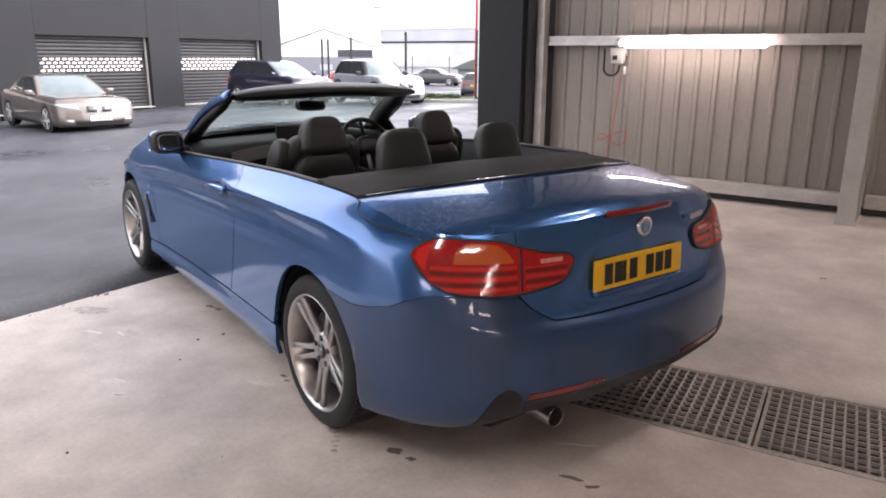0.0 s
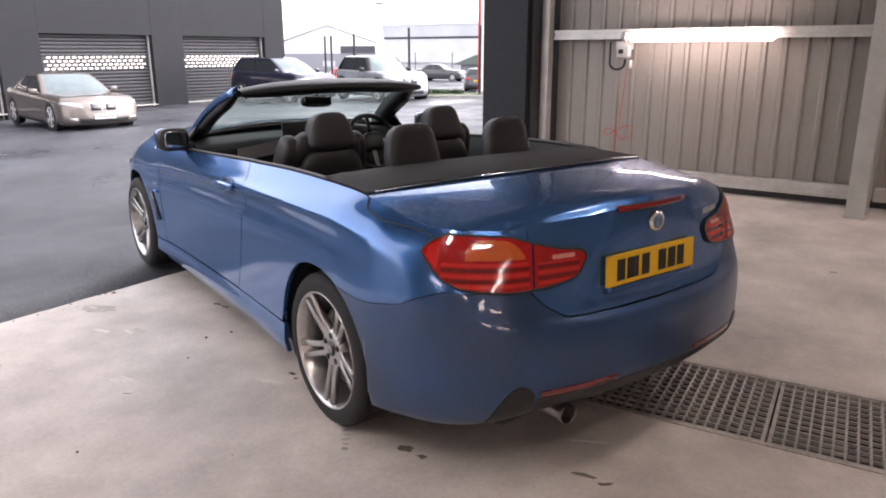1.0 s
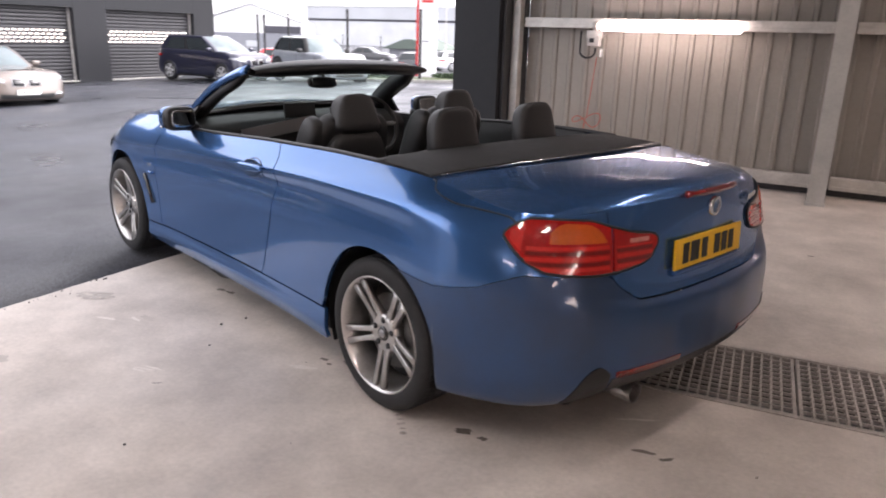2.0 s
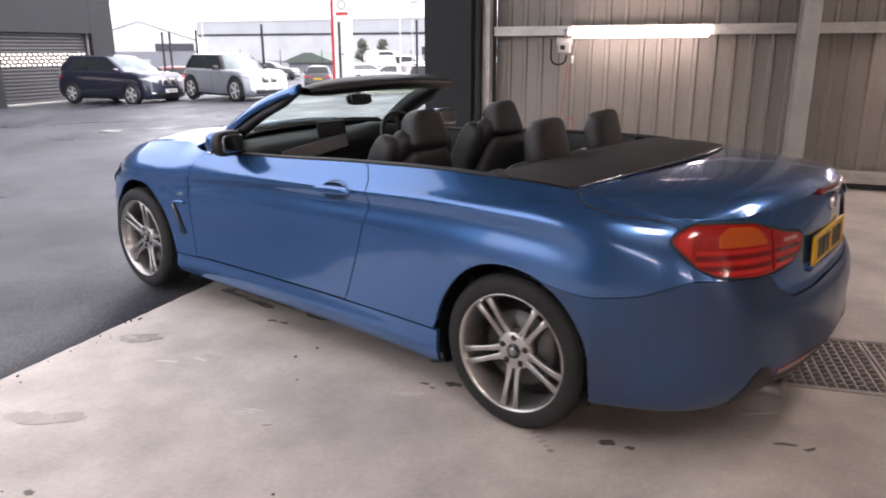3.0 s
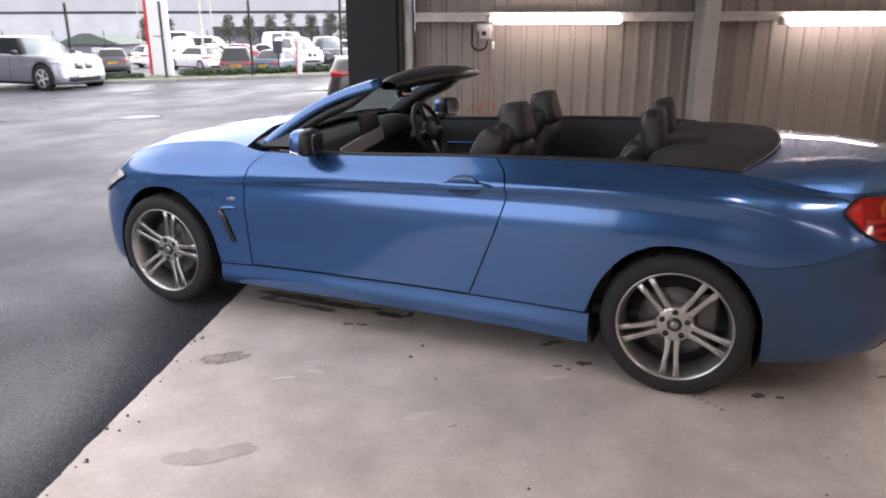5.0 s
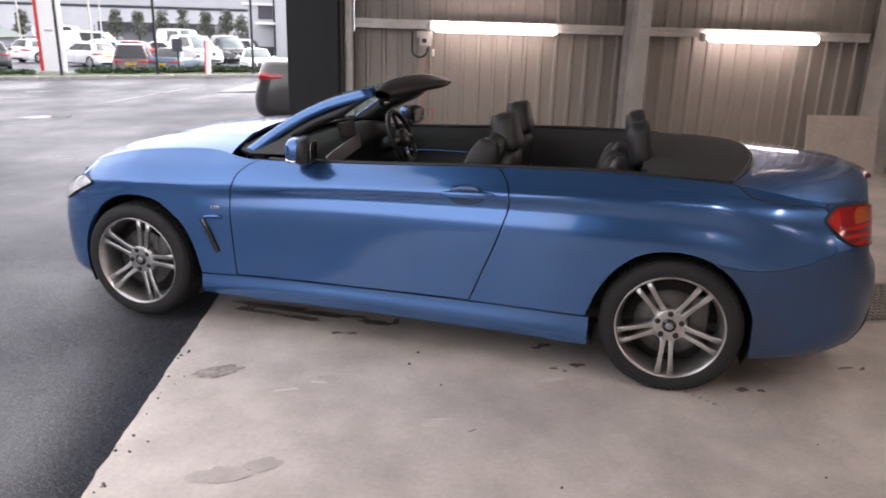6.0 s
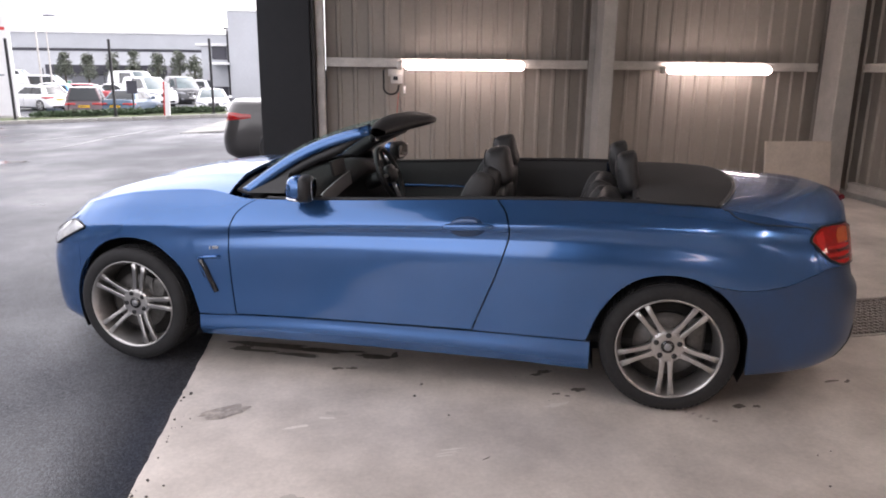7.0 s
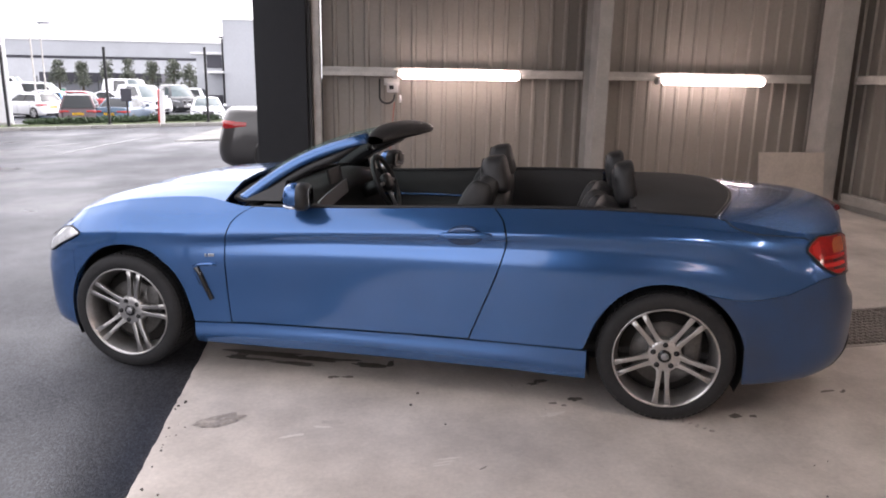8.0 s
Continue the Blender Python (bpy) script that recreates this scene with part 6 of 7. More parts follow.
    for s in (-1, 1):
        panel("pillar", 0.25, 0.378, 0.0, 1.0, s, bar, 0.004)
        panel("pillar", 0.605 if not arches else 0.622, 0.755, 0.0, 1.0, s, bar, 0.004)
        panel("side_window", 0.376, 0.494, 0.06, 0.90, s, CAR_GLASS, 0.001)
        panel("side_window", 0.506, 0.61, 0.06, 0.90, s, paint_mat if van else CAR_GLASS, 0.001)
        panel("door_pillar", 0.492, 0.508, 0.02, 0.95, s, BLACK, 0.004, 2)
        panel("belt_strip", 0.374, 0.62, 0.0, 0.065, s, BLACK, 0.005, 10, 1)
        panel("roof_rail", 0.374, 0.62, 0.89, 1.0, s, bar, 0.005, 10, 2)
    bm = bmesh.new()
    def roof(u, v):
        t = 2 * u if u <= 0.5 else 2 - 2 * u
        p = cabin(t, 1.0, 1 if u <= 0.5 else -1, 0.006)
        c = Vector(((F1 + R1) / 2, 0, p.z))
        q = (1 - v) ** 0.8
        return c + (p - c) * max(q, 0.01) + Vector((0, 0, 0.055 * (1 - q ** 2.4)))
    grid(bm, roof, 48, 7)
    bmesh.ops.remove_doubles(bm, verts=bm.verts, dist=0.0005)
    part("roof", bm, paint_mat, car_ob)

    def patch(nm, t0, t1, low_f, high_f, side, mat, out, text="", nu=8, nv=4):
        bm = bmesh.new()
        def at(u, v):
            t = t0 + (t1 - t0) * u
            a, b = (k(u) if callable(k) else k for k in (low_f, high_f))
            edge = min(1.0, 6 * min(u, 1 - u, v, 1 - v)) if nu > 2 else 1.0
            return hull(t, a + (b - a) * v, side, out * (0.2 + 0.8 * edge))
        grid(bm, at, nu, nv)
        return part(nm, bm, mat, car_ob, text)

    for s in (-1, 1):
        patch("headlamp", 0.185, 0.372, lambda u: 0.69 + 0.10 * u, lambda u: 0.79 + 0.11 * math.sin(min(1.0, 1.25 * u) * math.pi * 0.62) - 0.05 * u, s, LAMP_GREY, 0.010, nu=12)
        patch("tail_lamp", 0.625, 0.84, lambda u: 0.73 - 0.045 * math.sin(math.pi * min(1.0, 1.6 * u)), lambda u: 0.885 - 0.05 * u - 0.09 * (1 - u) ** 2, s, RED_LENS, 0.012, "red tail lamp", 12)
        patch("grille", 0.012, 0.125, 0.60, 0.88, s, TRIM_GREY, 0.026)
        patch("grille_slats", 0.018, 0.119, 0.62, 0.86, s, GLOSS_BLACK, 0.040)
        patch("lower_intake", 0.0, 0.23, 0.12, 0.30, s, BLACK, 0.006, nu=10)
        patch("fog_lamp", 0.245, 0.29, 0.22, 0.32, s, LAMP_GREY, 0.010)
        patch("rear_skirt", 0.77, 1.0, 0.02, 0.17, s, BLACK, 0.008, nu=10)
        patch("sill", 0.385, 0.615, 0.0, 0.09, s, BLACK, 0.006, nu=10)
        for t in (0.405, 0.50, 0.585):
            if van and t > 0.55:
                continue
            patch("door_gap", t - 0.0007, t + 0.0007, 0.14, 0.99, s, BLACK, 0.002, nu=1, nv=10)
        for t in (0.478, 0.565):
            a = hull(t, 0.80, s)
            bm = bmesh.new()
            pillow(bm, (0.10, 0.022, 0.018), 0.7, Matrix.Translation(a + Vector((0, s * 0.012, 0))))
            part("door_handle", bm, paint_mat, car_ob)
        bm = bmesh.new()
        pillow(bm, (0.07, 0.105, 0.072), 0.7, Matrix.Translation((F0 - 0.36, s * (W / 2 + 0.055), belt + 0.065)))
        pillow(bm, (0.03, 0.07, 0.02), 0.7, Matrix.Translation((F0 - 0.35, s * (W / 2 - 0.05), belt + 0.02)))
        part("door_mirror", bm, BLACK if arches else paint_mat, car_ob)
    patch("bumper_gap", 0.76, 1.0, 0.545, 0.555, 1, BLACK, 0.003, nu=10, nv=1)
    patch("bumper_gap", 0.76, 1.0, 0.545, 0.555, -1, BLACK, 0.003, nu=10, nv=1)
    for front, mat in ((True, PLATE_WHITE), (False, PLATE_YELLOW)):
        f = 0.38 if front else 0.64
        a = hull(0.0 if front else 1.0, f)
        xx = a.x + (0.012 if front else -0.008)
        bm = bmesh.new()
        box(bm, (xx - 0.012, -0.25, a.z - 0.055), (xx + 0.012, 0.25, a.z + 0.055), 0.003)
        pl = part("number_plate", bm, mat, car_ob, smooth=False)
        for k in range(6):
            bm = bmesh.new()
            box(bm, (xx - 0.0135, -0.20 + 0.07 * k, a.z - 0.030), (xx + 0.0135, -0.165 + 0.07 * k, a.z + 0.030))
            part("plate_bar", bm, PLATE_INK, pl, smooth=False)
    for wx in (wb / 2, -wb / 2):
        for s in (-1, 1):
            m = Matrix.Translation((wx, s * (W / 2 - 0.105), tyre)) @ (Matrix.Rotation(math.pi, 4, "Z") if s > 0 else Matrix.Identity(4))
            rim_r = tyre + 0.035
            bm = bmesh.new()
            lathe(bm, [(0.0005, -0.100), (rim_r - 0.01, -0.106), (rim_r, -0.098), (rim_r, -0.04), (0.0005, -0.04)], 32, m)
            part("wheel_arch", bm, BLACK, car_ob)
            bm = bmesh.new()
            wide = 0.075 if arches else 0.022
            arc = [Matrix.Rotation(radians(q), 4, "Y") for q in np.linspace(-112, 112, 33)]
            prof = ((rim_r - 0.006, -0.100), (rim_r, -0.112), (rim_r + wide * 0.6, -0.113), (rim_r + wide, -0.098))
            rows = [[bm.verts.new(m @ (r @ Vector((0, yy, rr)))) for rr, yy in prof] for r in arc]
            for a, b in zip(rows, rows[1:]):
                for k in range(3):
                    bm.faces.new((a[k], b[k], b[k + 1], a[k + 1]))
            part("arch_lip", bm, TRIM if arches else paint_mat, car_ob)
            w_ob = new("wheel")
            w_ob.parent = car_ob
            w_ob.matrix_basis = m
            bm = bmesh.new()
            lathe(bm, [(tyre * 0.70, -0.110), (tyre * 0.76, -0.122), (tyre * 0.94, -0.118), (tyre, -0.085), (tyre, 0.07), (tyre * 0.9, 0.10), (tyre * 0.7, 0.10)], 32)
            part("tyre", bm, RUBBER, w_ob)
            bm = bmesh.new()
            lathe(bm, [(tyre * 0.72, -0.108), (tyre * 0.70, -0.116), (tyre * 0.66, -0.105), (tyre * 0.64, -0.099), (0.0005, -0.0985)], 32)
            part("rim", bm, BRAKE, w_ob)
            bm = bmesh.new()
            for k in range(5):
                for side in (-1, 1):
                    box(bm, (0.02, -0.116, -0.016 + side * 0.026), (tyre * 0.70, -0.103, 0.016 + side * 0.026), 0.004, Matrix.Rotation(2 * math.pi * k / 5 + wx, 4, "Y") @ Matrix.Rotation(side * 0.06, 4, "Y"))
            lathe(bm, [(tyre * 0.71, -0.110), (tyre * 0.70, -0.119), (tyre * 0.645, -0.112)], 32)
            part("spokes", bm, PALE_ALLOY, w_ob)
    return car_ob


def far_paint(name, base, metal=0.3):
    return paint(name, base, metal=metal, rough=0.35)


CHAMPAGNE = far_paint("champagne_paint", (0.135, 0.112, 0.099), 0.5)
NAVY = far_paint("navy_paint", (0.010, 0.012, 0.034), 0.3)
SILVER_WHITE = far_paint("pale_silver_paint", (0.29, 0.31, 0.345), 0.45)
WHITE_PAINT = far_paint("white_paint", (0.75, 0.76, 0.78), 0.0)
GREY_PAINT = far_paint("grey_brown_paint", (0.040, 0.037, 0.036), 0.5)
DARK_PAINT = far_paint("charcoal_paint", (0.040, 0.042, 0.048), 0.4)
MAROON = far_paint("maroon_paint", (0.070, 0.038, 0.045), 0.4)
CYAN = far_paint("bright_blue_paint", (0.035, 0.20, 0.50), 0.2)
STEEL_BLUE = far_paint("steel_blue_paint", (0.05, 0.095, 0.15), 0.4)
RED_PAINT = far_paint("red_paint", (0.45, 0.03, 0.04), 0.1)

parked_car(-17.2, 8.2, -10, "champagne metallic saloon parked before the shutters", CHAMPAGNE, L=4.90, W=1.86, H=1.38, belt=0.87, bonnet=0.86, boot=0.93, tyre=0.345, wb=2.97, ws=(0.19, 0.02), rs=(-0.20, -0.35), scale=1.0)
parked_car(-18.3, 16.85, -3, "dark navy family hatchback parked by the shutter building", NAVY, L=4.34, W=1.80, H=1.56, belt=1.02, bonnet=1.0, boot=1.06, wb=2.67, ws=(0.27, 0.06), rs=(-0.40, -0.47), scale=1.0)
parked_car(-14.1, 17.4, -20, "pale silver compact crossover with black wheel arches", SILVER_WHITE, L=4.02, W=1.79, H=1.52, belt=0.99, bonnet=1.00, boot=1.02, wb=2.6, ws=(0.18, 0.06), rs=(-0.41, -0.47), scale=0.96, tyre=0.36, arches=True)
parked_car(-0.96, 8.33, 0, "grey brown saloon parked outside past the doorway", GREY_PAINT, L=4.80, W=1.86, H=1.47, belt=0.97, bonnet=0.95, boot=0.965, wb=2.9, ws=(0.17, 0.0), rs=(-0.22, -0.36), scale=1.0)
parked_car(-30.4, 34.6, 40, "small red hatchback behind the crossover", RED_PAINT, L=3.9, W=1.7, H=1.48, wb=2.5, ws=(0.24, 0.06), rs=(-0.38, -0.47), scale=1.0)

LOT = (
    (-23.9, 39.6, 118, "dark estate car in the car park", DARK_PAINT, dict(L=4.6, rs=(-0.40, -0.47), ws=(0.2, 0.03))),
    (-20.3, 43.5, 150, "white hatchback in the car park", WHITE_PAINT, dict(L=4.0, rs=(-0.38, -0.47), ws=(0.24, 0.06))),
    (-15.05, 36.6, 104, "maroon people carrier in the car park", MAROON, dict(L=4.2, H=1.62, rs=(-0.42, -0.48), ws=(0.26, 0.08))),
    (-12.95, 36.9, 84, "steel blue saloon in the car park", STEEL_BLUE, dict(L=4.3, rs=(-0.22, -0.36), ws=(0.2, 0.02))),
    (-20.3, 47.4, 100, "bright blue hatchback in the car park", CYAN, dict(L=4.0, rs=(-0.38, -0.47), ws=(0.24, 0.06))),
    (-24.4, 47.6, 60, "white estate car in the car park", WHITE_PAINT, dict(L=4.6, rs=(-0.40, -0.47), ws=(0.2, 0.03))),
    (-15.4, 49.6, -50, "white panel van in the car park", WHITE_PAINT, dict(L=5.0, W=1.95, H=1.95, belt=1.10, bonnet=1.1, boot=1.3, wb=3.0, rs=(-0.46, -0.49), ws=(0.32, 0.12), van=True)),
    (-14.0, 53.6, -62, "dark grey van in the car park", DARK_PAINT, dict(L=4.8, W=1.9, H=1.95, belt=1.1, bonnet=1.05, boot=1.2, wb=2.9, rs=(-0.46, -0.49), ws=(0.30, 0.10), van=True)),
    (-9.3, 39.4, -78, "white hatchback facing the yard", WHITE_PAINT, dict(L=4.0, rs=(-0.38, -0.47), ws=(0.22, 0.04))),
    (-11.3, 66.0, -60, "white small van beyond the car park", WHITE_PAINT, dict(L=4.2, H=1.8, rs=(-0.45, -0.49), ws=(0.28, 0.10))),
    (-25.2, 57.0, 3, "white long panel van at the back of the car park", WHITE_PAINT, dict(L=5.2, W=1.98, H=1.95, belt=1.1, bonnet=1.0, boot=1.25, wb=3.2, rs=(-0.47, -0.495), ws=(0.34, 0.2), van=True)),
    (-18.3, 56.6, -45, "white high panel van in the car park", WHITE_PAINT, dict(L=5.2, W=1.98, H=2.3, belt=1.2, bonnet=1.1, boot=1.4, wb=3.2, rs=(-0.47, -0.495), ws=(0.34, 0.2), van=True)),
    (-15.0, 61.0, 175, "white small crossover at the end of the car park", WHITE_PAINT, dict(L=3.9, H=1.6, rs=(-0.40, -0.47), ws=(0.22, 0.06))),
    (-19.4, 50.4, 2, "red hatchback between the parked cars", RED_PAINT, dict(L=4.0, rs=(-0.38, -0.47), ws=(0.24, 0.06))),
    (-21.9, 52.3, 5, "white hatchback in the second row", WHITE_PAINT, dict(L=4.0, rs=(-0.38, -0.47), ws=(0.24, 0.06))),
    (-17.9, 51.6, -6, "white saloon in the second row", WHITE_PAINT, dict(L=4.4, rs=(-0.22, -0.36), ws=(0.2, 0.02))),
    (-34.77, 50.67, 15, "charcoal saloon at the end of the car park", DARK_PAINT, dict(L=4.5, rs=(-0.24, -0.38), ws=(0.2, 0.02))),
    (-33.44, 70.98, 0, "white box van in the car park", WHITE_PAINT, dict(L=5.4, W=2.0, H=2.3, belt=1.2, bonnet=1.1, boot=1.4, wb=3.2, rs=(-0.47, -0.495), ws=(0.34, 0.2), van=True)),
)
for x, y, turn, label, mat, kw in LOT:
    parked_car(x, y, turn, label, mat, group="cars in the car park", **kw)


# ---- water on the yard, the gully and the pale ramp ----
def yard_patch(name, x, y, rx, ry, turn, mat, label, category, seed, lift):
    """A thin uneven patch that lies on the tarmac."""
    bm = bmesh.new()
    c, q = math.cos(radians(turn)), math.sin(radians(turn))
    ring = []
    for k in range(40):
        a = 2 * math.pi * k / 40
        r = 1 + 0.7 * noise.noise((1.3 * math.cos(a) + seed, 1.3 * math.sin(a), seed)) + 0.4 * noise.noise((4 * math.cos(a), 4 * math.sin(a) + seed, 0.7))
        u, w = rx * r * math.cos(a), ry * r * math.sin(a)
        px, py = x + c * u - q * w, y + q * u + c * w
        ring.append(bm.verts.new((px, py, yard_z(px, py) + lift)))
    mid = bm.verts.new((x, y, yard_z(x, y) + lift))
    for k in range(40):
        bm.faces.new((mid, ring[k], ring[(k + 1) % 40]))
    tagged(part(name, bm, mat), label, category, "puddles on the yard")


for k, (x, y, rx, ry, turn) in enumerate(((-10.06, 9.39, 0.50, 0.22, 35), (-7.31, 9.75, 0.40, 0.17, 10))):
    yard_patch("puddle", x, y, rx, ry, turn, PUDDLE, "shallow rain puddle on the tarmac", "puddle", k * 1.9 + 0.4, 0.004)


for k, (x, y, rx, ry, turn) in enumerate(((-6.9, 12.5, 0.95, 0.07, 75), (-6.35, 14.3, 1.0, 0.09, 71), (-9.35, 14.5, 0.8, 0.12, 20), (-7.4, 9.2, 0.5, 0.05, 30), (-8.1, 8.9, 0.4, 0.05, 15), (-10.1, 13.0, 0.9, 0.10, 10), (-7.9, 13.5, 0.7, 0.08, 40), (-13.2, 10.5, 1.2, 0.12, 15))):
    yard_patch("water_film", x, y, rx, ry, turn, WET_FILM, "thin film of rain water on the tarmac", "puddle", k * 2.3 + 7.1, 0.003)


def yard_gully():
    base = thing("gully_grate", Matrix.Translation((-11.0, 8.97, yard_z(-11.0, 8.97))) @ Matrix.Rotation(radians(20), 4, "Z"), "dark iron gully grate in the yard", "drain")
    bm = bmesh.new()
    box(bm, (-0.22, -0.16, -0.03), (0.22, 0.16, 0.004), 0.004)
    part("frame", bm, FENCE, base, smooth=False)
    for k in range(6):
        bm = bmesh.new()
        box(bm, (-0.18 + 0.062 * k, -0.13, 0.0045), (-0.15 + 0.062 * k, 0.13, 0.009), 0.001)
        part("bar", bm, GRATE_STEEL, base, smooth=False)


yard_gully()


def pale_ramp():
    bm = bmesh.new()
    plan = [(-5.3, 13.7), (-1.6, 13.5), (-1.6, 17.7), (-4.7, 17.7)]
    lo = [bm.verts.new((x, y, yard_z(x, y) - 0.03)) for x, y in plan]
    hi = [bm.verts.new((x, y, yard_z(x, y) + h)) for (x, y), h in zip(plan, (0.012, 0.10, 0.16, 0.014))]
    bm.faces.new(hi), bm.faces.new(lo[::-1])
    for k in range(4):
        bm.faces.new((lo[k], lo[(k + 1) % 4], hi[(k + 1) % 4], hi[k]))
    tagged(part("ramp", bm, RAMP, smooth=False), "pale concrete ramp at the edge of the yard", "ramp", kind="structure")


pale_ramp()


# ---- kerb, verge, fence, signs ----
def kerb_line():
    base = new("kerb")
    tagged(base, "low concrete kerb along the yard's edge", "kerb", kind="structure")
    me = None
    for k in range(11):
        x = -3.4 - 0.915 * k
        if me is None:
            bm = bmesh.new()
            box(bm, (-0.452, -0.06, -0.10), (0.452, 0.06, 0.09), 0.014)
            ob = part("kerb_stone", bm, KERB, base, smooth=False)
            me = ob.data
        else:
            ob = new("kerb_stone", me)
            ob.parent = base
        ob.matrix_basis = Matrix.Translation((x, 17.95, yard_z(x, 17.95))) @ Matrix.Rotation(-math.atan(0.036), 4, "Y")


kerb_line()
bm = bmesh.new()


def verge_point(u, v):
    x, y = -13.4 + 10.4 * u, 18.02 + 1.5 * v
    return (x, y, yard_z(x, y) + 0.07 + 0.04 * noise.noise((x * 1.5, y * 3, 0)) * math.sin(math.pi * v))


grid(bm, verge_point, 60, 8)
tagged(part("verge", bm, GRASS), "rough grass verge behind the kerb", "grass", kind="structure")


def leaf_cloud(bm, centre, half, count, size, rng):
    """Many small leaves, thick near the middle and ragged at the edge."""
    for _ in range(count):
        d = Vector((rng.gauss(0, 1), rng.gauss(0, 1), rng.gauss(0, 1))).normalized() * (rng.random() ** 0.4)
        p = Vector(centre) + Vector((d.x * half[0], d.y * half[1], d.z * half[2]))
        a, b = Vector((rng.gauss(0, 1), rng.gauss(0, 1), rng.gauss(0, 1))).normalized(), Vector((rng.gauss(0, 1), rng.gauss(0, 1), rng.gauss(0, 1))).normalized()
        s = size * (0.6 + 0.8 * rng.random())
        bm.faces.new([bm.verts.new(q) for q in (p - a * s, p + b * s * 0.5, p + a * s, p - b * s * 0.5)])


def hedge(x0, x1, y, h, label):
    rng = random.Random(int(abs(x0 * 10)))
    bm = bmesh.new()
    n = int((x1 - x0) / 0.25)
    for k in range(n):
        x = x0 + (x1 - x0) * (k + 0.5) / n
        leaf_cloud(bm, (x, y + rng.gauss(0, 0.05), yard_z(x, y) + 0.06 + h * 0.5), (0.2, 0.2, h * (0.45 + 0.2 * rng.random())), 260, 0.036, rng)
    tagged(part("hedge", bm, LEAF, smooth=False), label, "hedge", kind="stuff")


hedge(-8.3, -5.2, 19.2, 0.17, "low clipped dark hedge behind the kerb")
hedge(-13.3, -11.8, 19.0, 0.17, "low straggling shrubs on the verge")
hedge(-10.6, END_Y + 0.25, 19.1, 0.20, "low shrubs beside the sign")


def fence_post(x, y, h):
    base = thing("fence_post", Matrix.Translation((x, y, yard_z(x, y))), "tall slim black steel fence post", "post", "black fence posts")
    bm = bmesh.new()
    box(bm, (-0.032, -0.032, 0), (0.032, 0.032, h), 0.006)
    part("shaft", bm, FENCE, base, smooth=False)
    bm = bmesh.new()
    pillow(bm, (0.036, 0.036, 0.018), 0.5, Matrix.Translation((0, 0, h)))
    part("cap", bm, FENCE, base)
    bm = bmesh.new()
    box(bm, (-0.07, -0.07, 0.0), (0.07, 0.07, 0.09), 0.008)
    part("foot", bm, FENCE, base, smooth=False)


for x, y, h in ((-5.42, 18.5, 2.12), (-8.12, 18.5, 2.16), (-10.8, 18.5, 2.24), (-13.7, 18.5, 2.32), (-18.0, 20.5, 2.42), (-19.25, 20.5, 2.40), (-19.6, 20.5, 2.42)):
    fence_post(x, y, h)


def pylon_sign():
    x, y = -12.5, 21.8
    base = thing("pylon_sign", Matrix.Translation((x, y, yard_z(x, y))) @ Matrix.Rotation(radians(14), 4, "Z") @ Matrix.Scale(1.2, 4), "tall white pylon sign with a red edge", "sign")
    bm = bmesh.new()
    box(bm, (-0.34, -0.16, 0), (0.34, 0.16, 0.16), 0.02)
    part("plinth", bm, KERB, base, smooth=False)
    bm = bmesh.new()
    box(bm, (-0.22, -0.10, 0.16), (0.32, 0.10, 3.6), 0.015)
    part("panel", bm, WHITE_PANEL, base, smooth=False)
    bm = bmesh.new()
    box(bm, (-0.30, -0.105, 0.16), (-0.224, 0.105, 3.75), 0.01)
    part("red_edge", bm, SIGN_RED, base, "red edge strip", smooth=False)
    bm = bmesh.new()
    tube_along(bm, [(0.05 + 0.11 * math.cos(a), -0.108, 2.66 + 0.13 * math.sin(a)) for a in np.linspace(0, 2 * math.pi, 25)[:-1]], 0.012, 6, closed=True)
    part("emblem", bm, TRIM_GREY, base, "grey ring emblem")
    bm = bmesh.new()
    box(bm, (-0.13, -0.106, 2.36), (0.24, -0.101, 2.44), 0.002)
    part("lettering_bar", bm, SIGN_RED, base, "red bar in place of lettering", smooth=False)
    bm = bmesh.new()
    box(bm, (-0.10, -0.106, 1.20), (0.10, -0.101, 1.24), 0.002)
    part("small_bar", bm, MID_GREY, base, smooth=False)


pylon_sign()


def marker_post():
    x, y = -6.64, 18.25
    base = thing("marker_post", Matrix.Translation((x, y, yard_z(x, y))) @ Matrix.Rotation(radians(2), 4, "Y"), "white marker post with a red strip", "post")
    bm = bmesh.new()
    box(bm, (-0.055, -0.03, 0), (0.075, 0.03, 0.98), 0.006)
    part("board", bm, WHITE_PANEL, base, smooth=False)
    bm = bmesh.new()
    box(bm, (-0.095, -0.032, 0), (-0.057, 0.032, 1.0), 0.004)
    part("red_strip", bm, SIGN_RED, base, smooth=False)


marker_post()


def street_lamp(x, y, h, label):
    base = thing("street_lamp", Matrix.Translation((x, y, yard_z(x, y))), label, "street lamp", "street lamps")
    bm = bmesh.new()
    lathe(bm, [(0.065, 0.0), (0.057, h * 0.4), (0.038, h)], 12, Matrix.Rotation(radians(90), 4, "X"))
    part("pole", bm, GALV, base)
    bm = bmesh.new()
    pillow(bm, (0.48, 0.13, 0.08), 0.7, Matrix.Translation((0.30, 0, h + 0.04)))
    part("lantern", bm, MID_GREY, base)


street_lamp(-20.9, 46.0, 8.2, "slim grey street lamp in the car park")
street_lamp(-23.35, 54.0, 6.1, "slim grey street lamp in the car park")
street_lamp(-39.3, 47.6, 6.4, "slim grey street lamp beyond the fence")
street_lamp(-29.2, 53.9, 6.1, "slim grey street lamp beyond the fence")


